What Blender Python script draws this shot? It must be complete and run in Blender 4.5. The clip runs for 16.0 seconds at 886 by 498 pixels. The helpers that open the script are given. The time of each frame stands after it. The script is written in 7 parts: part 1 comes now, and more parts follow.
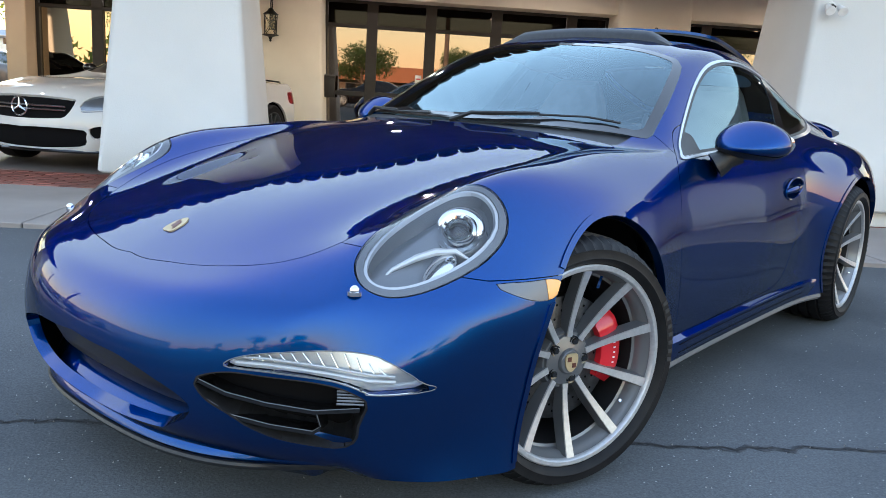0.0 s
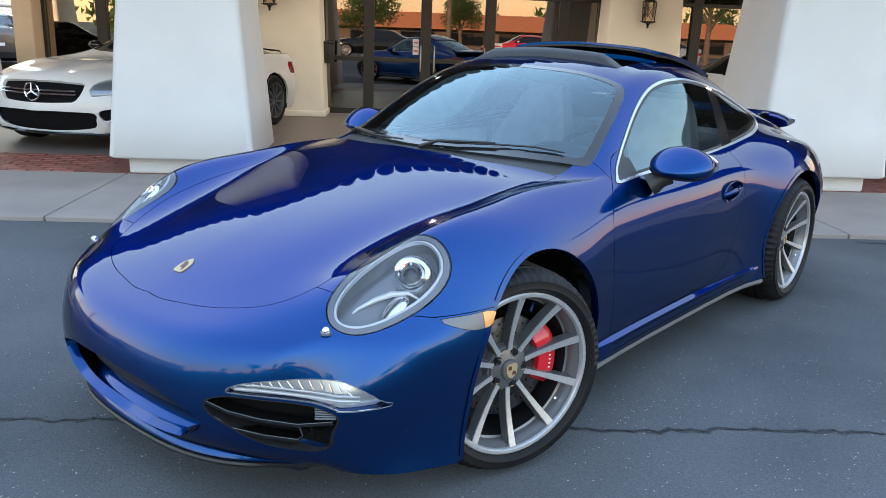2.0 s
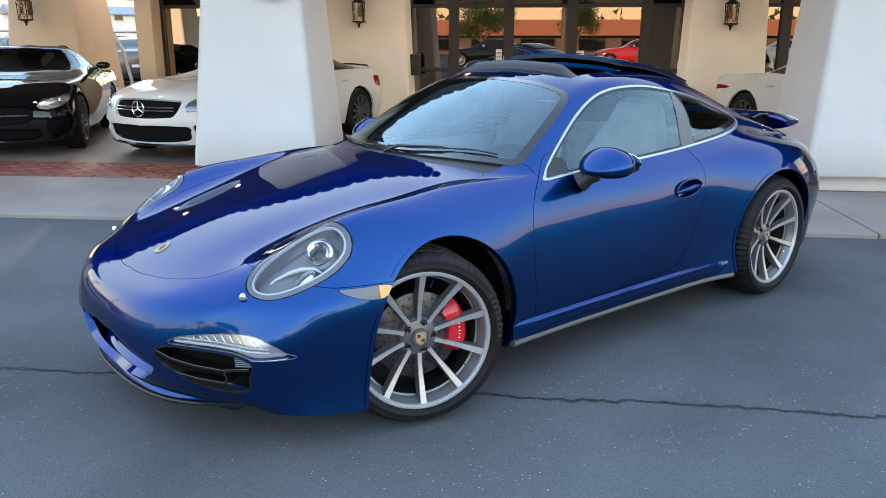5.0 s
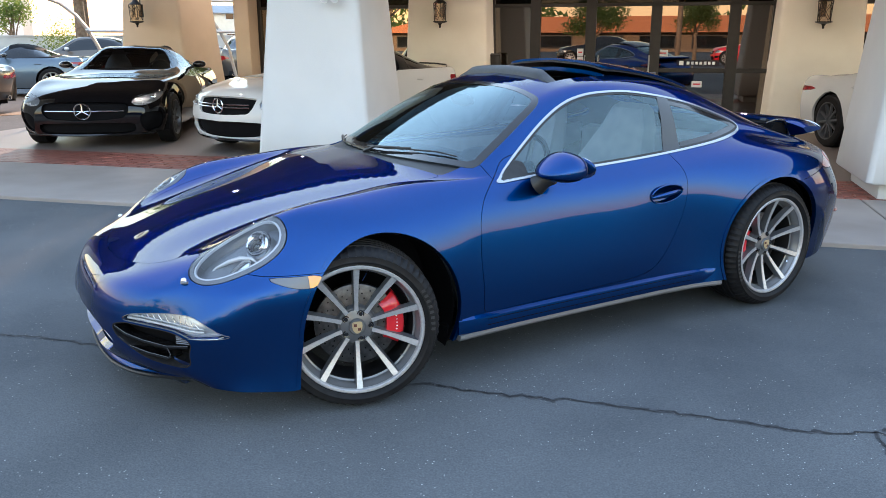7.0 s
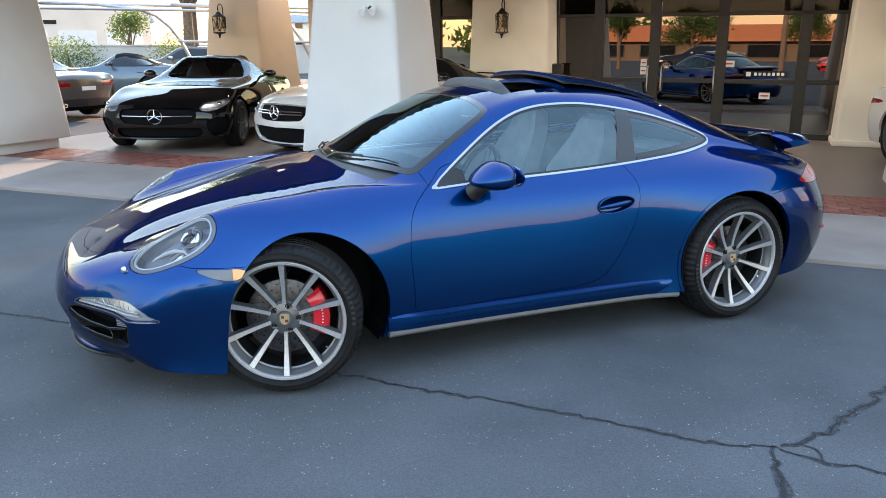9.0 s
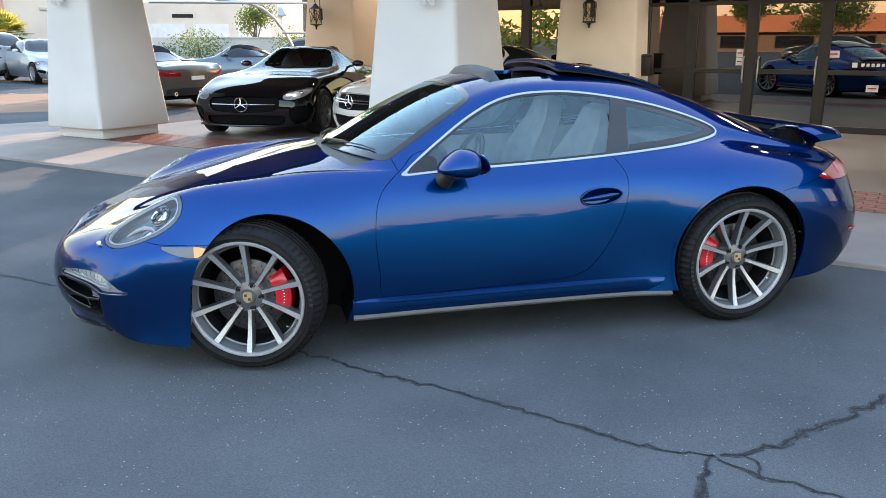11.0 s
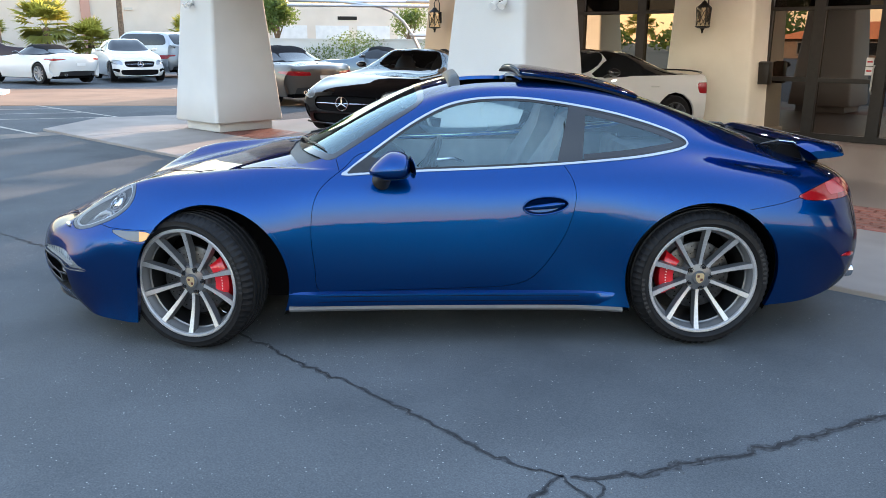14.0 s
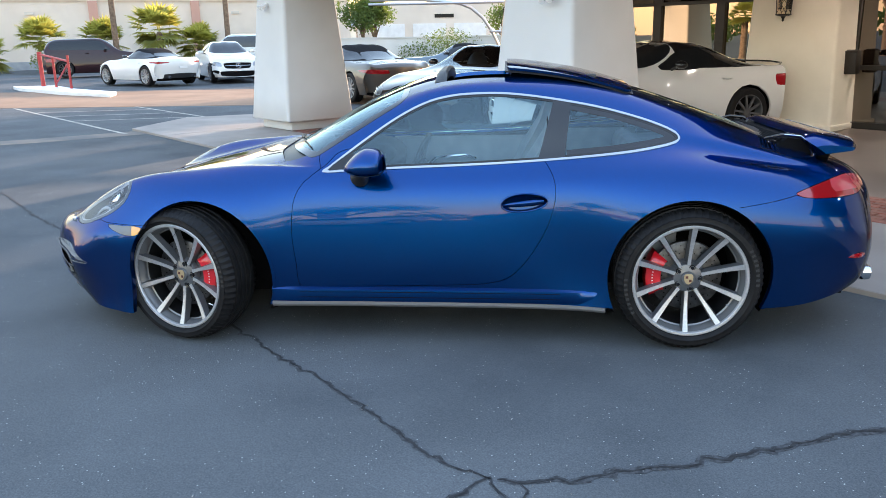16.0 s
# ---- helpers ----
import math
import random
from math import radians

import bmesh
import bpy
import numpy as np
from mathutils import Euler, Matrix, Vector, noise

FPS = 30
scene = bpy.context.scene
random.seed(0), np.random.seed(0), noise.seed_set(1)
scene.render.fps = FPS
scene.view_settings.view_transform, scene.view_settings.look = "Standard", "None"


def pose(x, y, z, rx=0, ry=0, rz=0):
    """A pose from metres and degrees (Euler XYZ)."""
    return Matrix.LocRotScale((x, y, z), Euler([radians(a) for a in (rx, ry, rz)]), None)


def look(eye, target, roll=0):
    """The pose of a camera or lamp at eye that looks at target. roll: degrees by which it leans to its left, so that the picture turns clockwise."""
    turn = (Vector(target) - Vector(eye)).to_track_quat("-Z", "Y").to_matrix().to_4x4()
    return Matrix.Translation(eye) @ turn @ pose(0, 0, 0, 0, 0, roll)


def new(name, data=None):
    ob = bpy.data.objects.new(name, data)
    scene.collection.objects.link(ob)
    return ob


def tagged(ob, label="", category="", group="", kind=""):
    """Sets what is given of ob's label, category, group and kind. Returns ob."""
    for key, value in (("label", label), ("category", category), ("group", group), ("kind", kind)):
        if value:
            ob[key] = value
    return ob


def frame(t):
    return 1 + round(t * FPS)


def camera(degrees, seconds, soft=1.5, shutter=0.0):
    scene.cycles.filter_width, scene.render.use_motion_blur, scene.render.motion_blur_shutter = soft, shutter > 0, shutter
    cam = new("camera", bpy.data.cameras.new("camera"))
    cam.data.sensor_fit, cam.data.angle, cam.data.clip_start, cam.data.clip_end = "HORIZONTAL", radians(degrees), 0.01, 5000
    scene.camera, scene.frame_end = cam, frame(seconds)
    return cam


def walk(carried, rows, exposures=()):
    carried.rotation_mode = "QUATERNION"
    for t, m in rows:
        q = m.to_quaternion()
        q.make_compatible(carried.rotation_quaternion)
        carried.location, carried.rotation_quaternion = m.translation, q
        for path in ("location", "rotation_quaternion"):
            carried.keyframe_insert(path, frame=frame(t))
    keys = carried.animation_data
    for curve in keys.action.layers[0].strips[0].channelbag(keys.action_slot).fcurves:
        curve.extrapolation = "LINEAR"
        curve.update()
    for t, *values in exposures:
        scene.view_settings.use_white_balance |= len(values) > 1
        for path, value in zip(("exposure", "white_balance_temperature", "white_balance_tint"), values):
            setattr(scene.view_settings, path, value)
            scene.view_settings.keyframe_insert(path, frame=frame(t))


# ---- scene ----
cam = camera(59.2, 16.0, soft=0.6)
PATH = [
    (0, (-1.73, -1.763, 0.994), (-0.216, -0.516, 0.605), 3.5),
    (0.5, (-1.746, -1.818, 1.223), (-0.247, -0.589, 0.731), 3.5),
    (1, (-1.798, -1.908, 1.317), (-0.304, -0.689, 0.786), 3.2),
    (1.5, (-1.849, -2.009, 1.334), (-0.363, -0.783, 0.796), 2.7),
    (2, (-1.909, -2.094, 1.347), (-0.434, -0.853, 0.817), 2.2),
    (2.5, (-2.001, -2.213, 1.367), (-0.541, -0.947, 0.851), 1.8),
    (3, (-2.032, -2.35, 1.377), (-0.595, -1.055, 0.871), 1.4),
    (3.5, (-2.041, -2.571, 1.389), (-0.637, -1.237, 0.889), 1.1),
    (4, (-1.996, -2.722, 1.388), (-0.636, -1.343, 0.889), 0.6),
    (4.5, (-1.86, -2.824, 1.395), (-0.552, -1.398, 0.888), 0.2),
    (7, (-1.262, -3.474, 1.452), (-0.25, -1.83, 0.927), -0.1),
    (7.5, (-1.14, -3.616, 1.455), (-0.178, -1.937, 0.947), -0.4),
    (8, (-1.004, -3.808, 1.467), (-0.097, -2.096, 0.967), -0.1),
    (8.5, (-0.883, -3.913, 1.463), (-0.033, -2.172, 0.968), 0.0),
    (9, (-0.693, -3.991, 1.474), (0.095, -2.223, 0.97), -0.1),
    (11.5, (0.142, -4.289, 1.445), (0.572, -2.408, 0.921), -0.1),
    (12, (0.328, -4.362, 1.448), (0.697, -2.469, 0.921), 0.2),
    (12.5, (0.489, -4.421, 1.454), (0.795, -2.516, 0.928), 0.4),
    (13, (0.647, -4.419, 1.452), (0.888, -2.503, 0.931), 0.6),
    (13.5, (0.822, -4.403, 1.461), (1.0, -2.479, 0.945), 0.8),
    (14, (0.994, -4.446, 1.457), (1.098, -2.516, 0.942), 0.3),
    (14.5, (1.171, -4.501, 1.461), (1.187, -2.569, 0.943), -0.2),
    (15, (1.294, -4.504, 1.446), (1.248, -2.573, 0.928), -0.3),
    (15.5, (1.458, -4.454, 1.451), (1.356, -2.525, 0.931), -0.6),
    (16, (1.591, -4.427, 1.453), (1.433, -2.503, 0.931), -1.1),
]
walk(cam, [(t, look(eye, target, roll)) for t, eye, target, roll in PATH], [(0.0, 1.72, 5700, 22), (16.0, 1.72, 5700, 22)])

# ---- light ----
SUN_FROM = Vector((0.42, 0.905, 0.195)).normalized()
world = bpy.data.worlds.new("evening_sky")
scene.world = world
world.use_nodes = True
_wn = world.node_tree
_sky = _wn.nodes.new("ShaderNodeTexSky")
_sky.sky_type = "NISHITA"
_sky.sun_disc = False
_sky.sun_elevation = math.asin(SUN_FROM.z)
_sky.sun_rotation = math.atan2(SUN_FROM.x, SUN_FROM.y)
_sky.dust_density = 0.0
_sky.air_density = 2.0
_sky.ozone_density = 1.2
_bg = _wn.nodes["Background"]
_bg.inputs["Strength"].default_value = 0.15
# a thin even veil of high haze over the clear sky
_haze = _wn.nodes.new("ShaderNodeMixRGB")
_haze.blend_type = "ADD"
_haze.inputs["Fac"].default_value = 1.0
_haze.inputs["Color2"].default_value = (1.28, 1.66, 2.00, 1)
_wn.links.new(_sky.outputs["Color"], _haze.inputs["Color1"])
_wn.links.new(_haze.outputs["Color"], _bg.inputs["Color"])
_sun = bpy.data.lights.new("sun", "SUN")
_sun.energy, _sun.angle, _sun.color = 4.2, radians(0.6), (1.0, 0.70, 0.40)
new("sun", _sun).matrix_basis = look(SUN_FROM * 60, (0, 0, 0))

# ---- materials ----
def material(name, color, rough=0.6, metal=0.0, **extra):
    m = bpy.data.materials.new(name)
    m.use_nodes = True
    b = m.node_tree.nodes["Principled BSDF"]
    b.inputs["Base Color"].default_value = (*color, 1)
    b.inputs["Roughness"].default_value = rough
    b.inputs["Metallic"].default_value = metal
    for key, value in extra.items():
        b.inputs[key.replace("_", " ")].default_value = value
    return m


def node(m, kind, **sets):
    n = m.node_tree.nodes.new(kind)
    for k, v in sets.items():
        if k in n.inputs:
            n.inputs[k].default_value = v
        else:
            setattr(n, k, v)
    return n


def wire(m, a, ao, b, bi):
    m.node_tree.links.new(a.outputs[ao], b.inputs[bi])


def mottled(m, color_a, color_b, scale, detail=6.0, low=0.35, high=0.65, bump=0.0, bump_scale=None, bump_dist=0.01, second=None, rough=None, random_tone=0.0):
    """Two tones by noise at a real-world scale, fine relief, and a second scale of stain if wanted."""
    b = m.node_tree.nodes["Principled BSDF"]
    co = node(m, "ShaderNodeTexCoord")
    n1 = node(m, "ShaderNodeTexNoise", Scale=scale, Detail=detail)
    wire(m, co, "Object", n1, "Vector")
    ramp = node(m, "ShaderNodeValToRGB")
    ramp.color_ramp.elements[0].position, ramp.color_ramp.elements[1].position = low, high
    ramp.color_ramp.elements[0].color, ramp.color_ramp.elements[1].color = (*color_a, 1), (*color_b, 1)
    wire(m, n1, "Fac", ramp, "Fac")
    out = ramp
    if second:
        s_scale, s_color, s_amount = second
        n2 = node(m, "ShaderNodeTexNoise", Scale=s_scale, Detail=4.0)
        wire(m, co, "Object", n2, "Vector")
        r2 = node(m, "ShaderNodeMapRange")
        r2.inputs["From Min"].default_value, r2.inputs["From Max"].default_value = 0.45, 0.72
        r2.inputs["To Max"].default_value = s_amount
        wire(m, n2, "Fac", r2, "Value")
        mix = node(m, "ShaderNodeMixRGB")
        mix.inputs["Color2"].default_value = (*s_color, 1)
        wire(m, r2, "Result", mix, "Fac")
        wire(m, ramp, "Color", mix, "Color1")
        out = mix
    if random_tone:
        info = node(m, "ShaderNodeObjectInfo")
        rr = node(m, "ShaderNodeMapRange")
        rr.inputs["To Min"].default_value, rr.inputs["To Max"].default_value = 1 - random_tone, 1 + random_tone
        wire(m, info, "Random", rr, "Value")
        hs = node(m, "ShaderNodeHueSaturation")
        wire(m, rr, "Result", hs, "Value")
        wire(m, out, "Color", hs, "Color")
        out = hs
    wire(m, out, "Color", b, "Base Color")
    if rough:
        r3 = node(m, "ShaderNodeMapRange")
        r3.inputs["To Min"].default_value, r3.inputs["To Max"].default_value = rough
        wire(m, n1, "Fac", r3, "Value")
        wire(m, r3, "Result", b, "Roughness")
    if bump:
        n4 = node(m, "ShaderNodeTexNoise", Scale=bump_scale or scale * 4, Detail=5.0)
        wire(m, co, "Object", n4, "Vector")
        bp = node(m, "ShaderNodeBump", Strength=bump, Distance=bump_dist)
        wire(m, n4, "Fac", bp, "Height")
        wire(m, bp, "Normal", b, "Normal")
    return m


def pane(name, tint, gloss_rough=0.0, ior=1.5, sheen=(1, 1, 1)):
    """A thin pane: tinted see-through, with reflections by Fresnel."""
    m = bpy.data.materials.new(name)
    m.use_nodes = True
    t = m.node_tree
    t.nodes.remove(t.nodes["Principled BSDF"])
    tr = node(m, "ShaderNodeBsdfTransparent")
    tr.inputs["Color"].default_value = (*tint, 1)
    gl = node(m, "ShaderNodeBsdfGlossy")
    gl.inputs["Roughness"].default_value = gloss_rough
    gl.inputs["Color"].default_value = (*sheen, 1)
    fr = node(m, "ShaderNodeFresnel")
    fr.inputs["IOR"].default_value = ior
    mx = node(m, "ShaderNodeMixShader")
    wire(m, fr, "Fac", mx, "Fac")
    wire(m, tr, "BSDF", mx, 1)
    wire(m, gl, "BSDF", mx, 2)
    wire(m, mx, "Shader", t.nodes["Material Output"], "Surface")
    return m


def paint(name, color, metal=0.0, rough=0.35, flake=0.0, coat=1.0, ior=1.5):
    m = material(name, color, rough, metal, Coat_Weight=coat, Coat_Roughness=0.003, Coat_IOR=ior, Specular_IOR_Level=0.0)
    if flake:
        b = m.node_tree.nodes["Principled BSDF"]
        co = node(m, "ShaderNodeTexCoord")
        v = node(m, "ShaderNodeTexVoronoi", Scale=1800.0)
        wire(m, co, "Object", v, "Vector")
        mix = node(m, "ShaderNodeMixRGB", blend_type="MIX")
        mix.inputs["Color1"].default_value = (*[c * (1 - flake) for c in color], 1)
        mix.inputs["Color2"].default_value = (*[min(1, c * (1 + flake)) for c in color], 1)
        wire(m, v, "Color", mix, "Fac")
        wire(m, mix, "Color", b, "Base Color")
    return m


M_BLUE = paint("blue_metallic_paint", (0.0, 0.0440, 0.200), 0.95, 0.32, 0.4, 1.0, 1.39)
M_BLUE.node_tree.nodes["Principled BSDF"].inputs["Specular Tint"].default_value = (0.0, 0.038, 0.030, 1)
M_BLACK_TRIM = mottled(material("black_plastic", (0.012, 0.012, 0.013), 0.45), (0.010, 0.010, 0.011), (0.018, 0.018, 0.019), 60, bump=0.05, bump_scale=400)
M_GLOSS_BLACK = material("gloss_black", (0.008, 0.008, 0.009), 0.12, Coat_Weight=0.5)
M_LINER = material("wheel_house_liner", (0.006, 0.006, 0.007), 0.9, Specular_IOR_Level=0.1)
M_CHROME = material("satin_chrome", (0.78, 0.80, 0.83), 0.16, 1.0)
M_MACHINED = mottled(material("machined_alloy", (0.40, 0.41, 0.43), 0.36, 0.55), (0.42, 0.43, 0.45), (0.49, 0.50, 0.52), 90)
M_WHEEL_DARK = material("dark_grey_wheel_paint", (0.13, 0.135, 0.145), 0.38, 0.5, Coat_Weight=0.4)
M_RIM_GREY = material("grey_rim_paint", (0.17, 0.175, 0.185), 0.35, 0.4, Coat_Weight=0.3)
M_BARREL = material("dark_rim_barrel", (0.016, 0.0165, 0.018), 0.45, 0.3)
M_TYRE = mottled(material("tyre_rubber", (0.010, 0.010, 0.011), 0.55, Specular_IOR_Level=0.2), (0.006, 0.006, 0.007), (0.011, 0.011, 0.012), 25, second=(3, (0.02, 0.0195, 0.019), 0.25), bump=0.15, bump_scale=220, bump_dist=0.002)
M_TYRE_MARK = material("raised_tyre_lettering", (0.022, 0.022, 0.024), 0.6)
M_DISC = mottled(material("brake_disc_steel", (0.30, 0.30, 0.31), 0.4, 0.9), (0.06, 0.06, 0.063), (0.11, 0.11, 0.114), 40)
M_CALIPER = material("red_caliper_paint", (0.55, 0.008, 0.015), 0.3, Coat_Weight=0.7)
M_WHITE_MARK = material("white_lettering", (0.8, 0.8, 0.8), 0.5)
M_GOLD = material("crest_gold", (0.46, 0.36, 0.21), 0.45, 0.35)
M_CREST_DARK = material("crest_dark", (0.10, 0.03, 0.02), 0.4)
M_WINDSHIELD = pane("windscreen_glass", (0.48, 0.56, 0.59), 0.0, 2.1, (0.72, 0.92, 1.0))
M_SIDE_GLASS = pane("side_glass", (0.76, 0.89, 0.93), 0.0, 1.92, (0.70, 0.92, 1.0))
M_CAR_PANE = pane("car_window_pane", (0.78, 0.84, 0.86), 0.0, 1.6, (0.85, 0.95, 1.0))
M_LENS = pane("clear_lamp_lens", (0.93, 0.95, 0.97), 0.0, 1.45)
M_REFLECTOR = material("lamp_reflector_chrome", (0.85, 0.86, 0.88), 0.08, 1.0)
M_PINK_LENS = material("pink_lamp_lens", (0.42, 0.05, 0.06), 0.1, Coat_Weight=1.0)
M_LAMP_SATIN = material("satin_lamp_reflector", (0.34, 0.355, 0.38), 0.35, 0.8)
M_DRL_BACK = material("bright_lamp_back", (0.62, 0.65, 0.69), 0.30, 0.75)
M_TRIM_BRIGHT = material("satin_bright_trim", (0.50, 0.52, 0.55), 0.28, 1.0)
M_LAMP_GREY = material("lamp_housing_grey", (0.15, 0.16, 0.18), 0.35, 0.3)
M_LAMP_RING = material("lamp_ring_white", (0.58, 0.60, 0.64), 0.3, 0.2)
M_AMBER = material("amber_lens", (0.75, 0.33, 0.08), 0.2, Coat_Weight=1.0)
M_RED_LENS = material("red_tail_lens", (0.26, 0.003, 0.006), 0.12, Coat_Weight=1.0)
M_SILVER_SKIRT = material("silver_skirt_paint", (0.13, 0.135, 0.145), 0.5, 0.2)
M_LEATHER = mottled(material("grey_leather", (0.29, 0.30, 0.31), 0.55), (0.26, 0.27, 0.28), (0.32, 0.33, 0.34), 12, bump=0.2, bump_scale=300, bump_dist=0.001)
M_DASH = mottled(material("dark_dash", (0.02, 0.02, 0.022), 0.6), (0.016, 0.016, 0.018), (0.026, 0.026, 0.028), 30)

M_ASPHALT = mottled(material("sealed_asphalt", (0.05, 0.052, 0.056), 0.8, Specular_IOR_Level=0.04), (0.079, 0.085, 0.092), (0.113, 0.120, 0.128), 1.1, second=(0.35, (0.155, 0.160, 0.164), 0.4), bump=0.35, bump_scale=120, bump_dist=0.007, rough=(0.7, 0.95))


def worn_stones(m):
    """Pale chips of stone showing in patches where the sealer has worn off, and darker fine grit."""
    b = m.node_tree.nodes["Principled BSDF"]
    old = b.inputs["Base Color"].links[0].from_socket
    co = node(m, "ShaderNodeTexCoord")
    grit = node(m, "ShaderNodeTexNoise", Scale=140.0, Detail=4.0)
    wire(m, co, "Object", grit, "Vector")
    tone = node(m, "ShaderNodeMapRange")
    tone.inputs["From Min"].default_value, tone.inputs["From Max"].default_value = 0.3, 0.7
    tone.inputs["To Min"].default_value, tone.inputs["To Max"].default_value = 0.86, 1.15
    wire(m, grit, "Fac", tone, "Value")
    hs = node(m, "ShaderNodeHueSaturation")
    m.node_tree.links.new(old, hs.inputs["Color"])
    wire(m, tone, "Result", hs, "Value")
    cell = node(m, "ShaderNodeTexVoronoi", Scale=85.0)
    wire(m, co, "Object", cell, "Vector")
    chip = node(m, "ShaderNodeMapRange")
    chip.inputs["From Min"].default_value, chip.inputs["From Max"].default_value = 0.27, 0.18
    wire(m, cell, "Distance", chip, "Value")
    pick = node(m, "ShaderNodeSeparateColor")
    wire(m, cell, "Color", pick, "Color")
    patch = node(m, "ShaderNodeTexNoise", Scale=2.6, Detail=5.0)
    wire(m, co, "Object", patch, "Vector")
    share = node(m, "ShaderNodeMapRange")
    share.inputs["From Min"].default_value, share.inputs["From Max"].default_value = 0.45, 0.75
    share.inputs["To Max"].default_value = 0.17
    wire(m, patch, "Fac", share, "Value")
    few = node(m, "ShaderNodeMath", operation="LESS_THAN")
    wire(m, pick, "Red", few, 0)
    wire(m, share, "Result", few, 1)
    both = node(m, "ShaderNodeMath", operation="MULTIPLY")
    wire(m, few, "Value", both, 0)
    wire(m, chip, "Result", both, 1)
    mix = node(m, "ShaderNodeMixRGB")
    mix.inputs["Color2"].default_value = (0.40, 0.40, 0.39, 1)
    wire(m, both, "Value", mix, "Fac")
    wire(m, hs, "Color", mix, "Color1")
    wire(m, mix, "Color", b, "Base Color")


worn_stones(M_ASPHALT)
def speckle(m, scale, low, high):
    """Fine grains, paler and darker, over the colour that a material has."""
    b = m.node_tree.nodes["Principled BSDF"]
    src = b.inputs["Base Color"].links[0].from_socket
    co = node(m, "ShaderNodeTexCoord")
    v = node(m, "ShaderNodeTexVoronoi", Scale=scale)
    wire(m, co, "Object", v, "Vector")
    sep = node(m, "ShaderNodeSeparateColor")
    wire(m, v, "Color", sep, "Color")
    rg = node(m, "ShaderNodeMapRange")
    rg.inputs["To Min"].default_value, rg.inputs["To Max"].default_value = low, high
    wire(m, sep, "Red", rg, "Value")
    hs = node(m, "ShaderNodeHueSaturation")
    wire(m, rg, "Result", hs, "Value")
    m.node_tree.links.new(src, hs.inputs["Color"])
    wire(m, hs, "Color", b, "Base Color")
    return m


speckle(M_ASPHALT, 210.0, 0.87, 1.15)
M_CRACK = mottled(material("crack_filler", (0.012, 0.012, 0.013), 0.85), (0.010, 0.010, 0.011), (0.035, 0.036, 0.039), 30)
M_CRACK_EDGE = mottled(material("crumbled_asphalt", (0.05, 0.05, 0.053), 0.9, Specular_IOR_Level=0.1), (0.045, 0.046, 0.050), (0.095, 0.097, 0.103), 45, bump=0.8, bump_scale=160, bump_dist=0.006)
M_CRUMB = mottled(material("loose_stone", (0.14, 0.14, 0.14), 0.9), (0.05, 0.05, 0.053), (0.24, 0.24, 0.235), 60)
M_CONCRETE = mottled(material("pavement_concrete", (0.30, 0.28, 0.26), 0.85, Specular_IOR_Level=0.25), (0.265, 0.235, 0.215), (0.325, 0.29, 0.265), 1.5, second=(0.5, (0.19, 0.165, 0.15), 0.45), bump=0.2, bump_scale=120, bump_dist=0.003)
M_BROWN_FLOOR = mottled(material("sealed_brown_concrete", (0.14, 0.10, 0.085), 0.4, Specular_IOR_Level=0.3), (0.17, 0.14, 0.125), (0.235, 0.195, 0.175), 1.2, second=(0.6, (0.13, 0.11, 0.10), 0.5), bump=0.05, bump_scale=60, rough=(0.34, 0.55))
M_BRICK = mottled(material("red_paver", (0.22, 0.075, 0.055), 0.5), (0.18, 0.062, 0.048), (0.27, 0.095, 0.07), 9, bump=0.3, bump_scale=80, bump_dist=0.003, random_tone=0.25)
M_MORTAR = material("paver_sand", (0.16, 0.12, 0.10), 0.9)
M_STUCCO_WHITE = mottled(material("white_stucco", (0.59, 0.59, 0.585), 0.85), (0.56, 0.56, 0.555), (0.62, 0.62, 0.615), 0.9, second=(2.2, (0.60, 0.59, 0.57), 0.3), bump=0.35, bump_scale=90, bump_dist=0.004)
M_STUCCO_TAN = mottled(material("tan_stucco", (0.70, 0.55, 0.38), 0.85), (0.67, 0.52, 0.36), (0.74, 0.58, 0.41), 0.9, second=(2.0, (0.58, 0.46, 0.32), 0.3), bump=0.4, bump_scale=90, bump_dist=0.004)
M_SOFFIT = mottled(material("dark_brown_boards", (0.12, 0.085, 0.06), 0.7), (0.10, 0.07, 0.05), (0.14, 0.10, 0.072), 3, second=(0.8, (0.08, 0.058, 0.044), 0.5), bump=0.3, bump_scale=40)
M_STUCCO_CREAM = mottled(material("cream_stucco", (0.86, 0.79, 0.67), 0.85), (0.83, 0.76, 0.64), (0.88, 0.81, 0.69), 0.9, second=(2.0, (0.68, 0.60, 0.49), 0.3), bump=0.4, bump_scale=90, bump_dist=0.004)
M_BRONZE = mottled(material("dark_bronze_frame", (0.015, 0.012, 0.009), 0.5, 0.0), (0.012, 0.009, 0.007), (0.018, 0.014, 0.011), 15)
M_SHOP_GLASS = pane("shop_glass", (0.16, 0.125, 0.105), 0.0, 2.45, (1.0, 0.93, 0.84))
M_SOLAR_GLASS = pane("bronze_solar_glass", (0.15, 0.12, 0.10), 0.0, 4.2, (1.0, 0.88, 0.66))
# dark tint and weak gloss stand in for a dark reflection in these panes
M_TRANSOM = pane("dark_transom_glass", (0.10, 0.085, 0.075), 0.0, 1.22)
M_IRON = material("black_wrought_iron", (0.012, 0.011, 0.010), 0.5, 0.5)
M_LANTERN_GLASS = pane("lantern_glass", (0.85, 0.82, 0.75), 0.1, 1.4)
M_CLAY = mottled(material("clay_roof_tile", (0.66, 0.19, 0.05), 0.8), (0.60, 0.16, 0.04), (0.74, 0.24, 0.06), 4, random_tone=0.2)
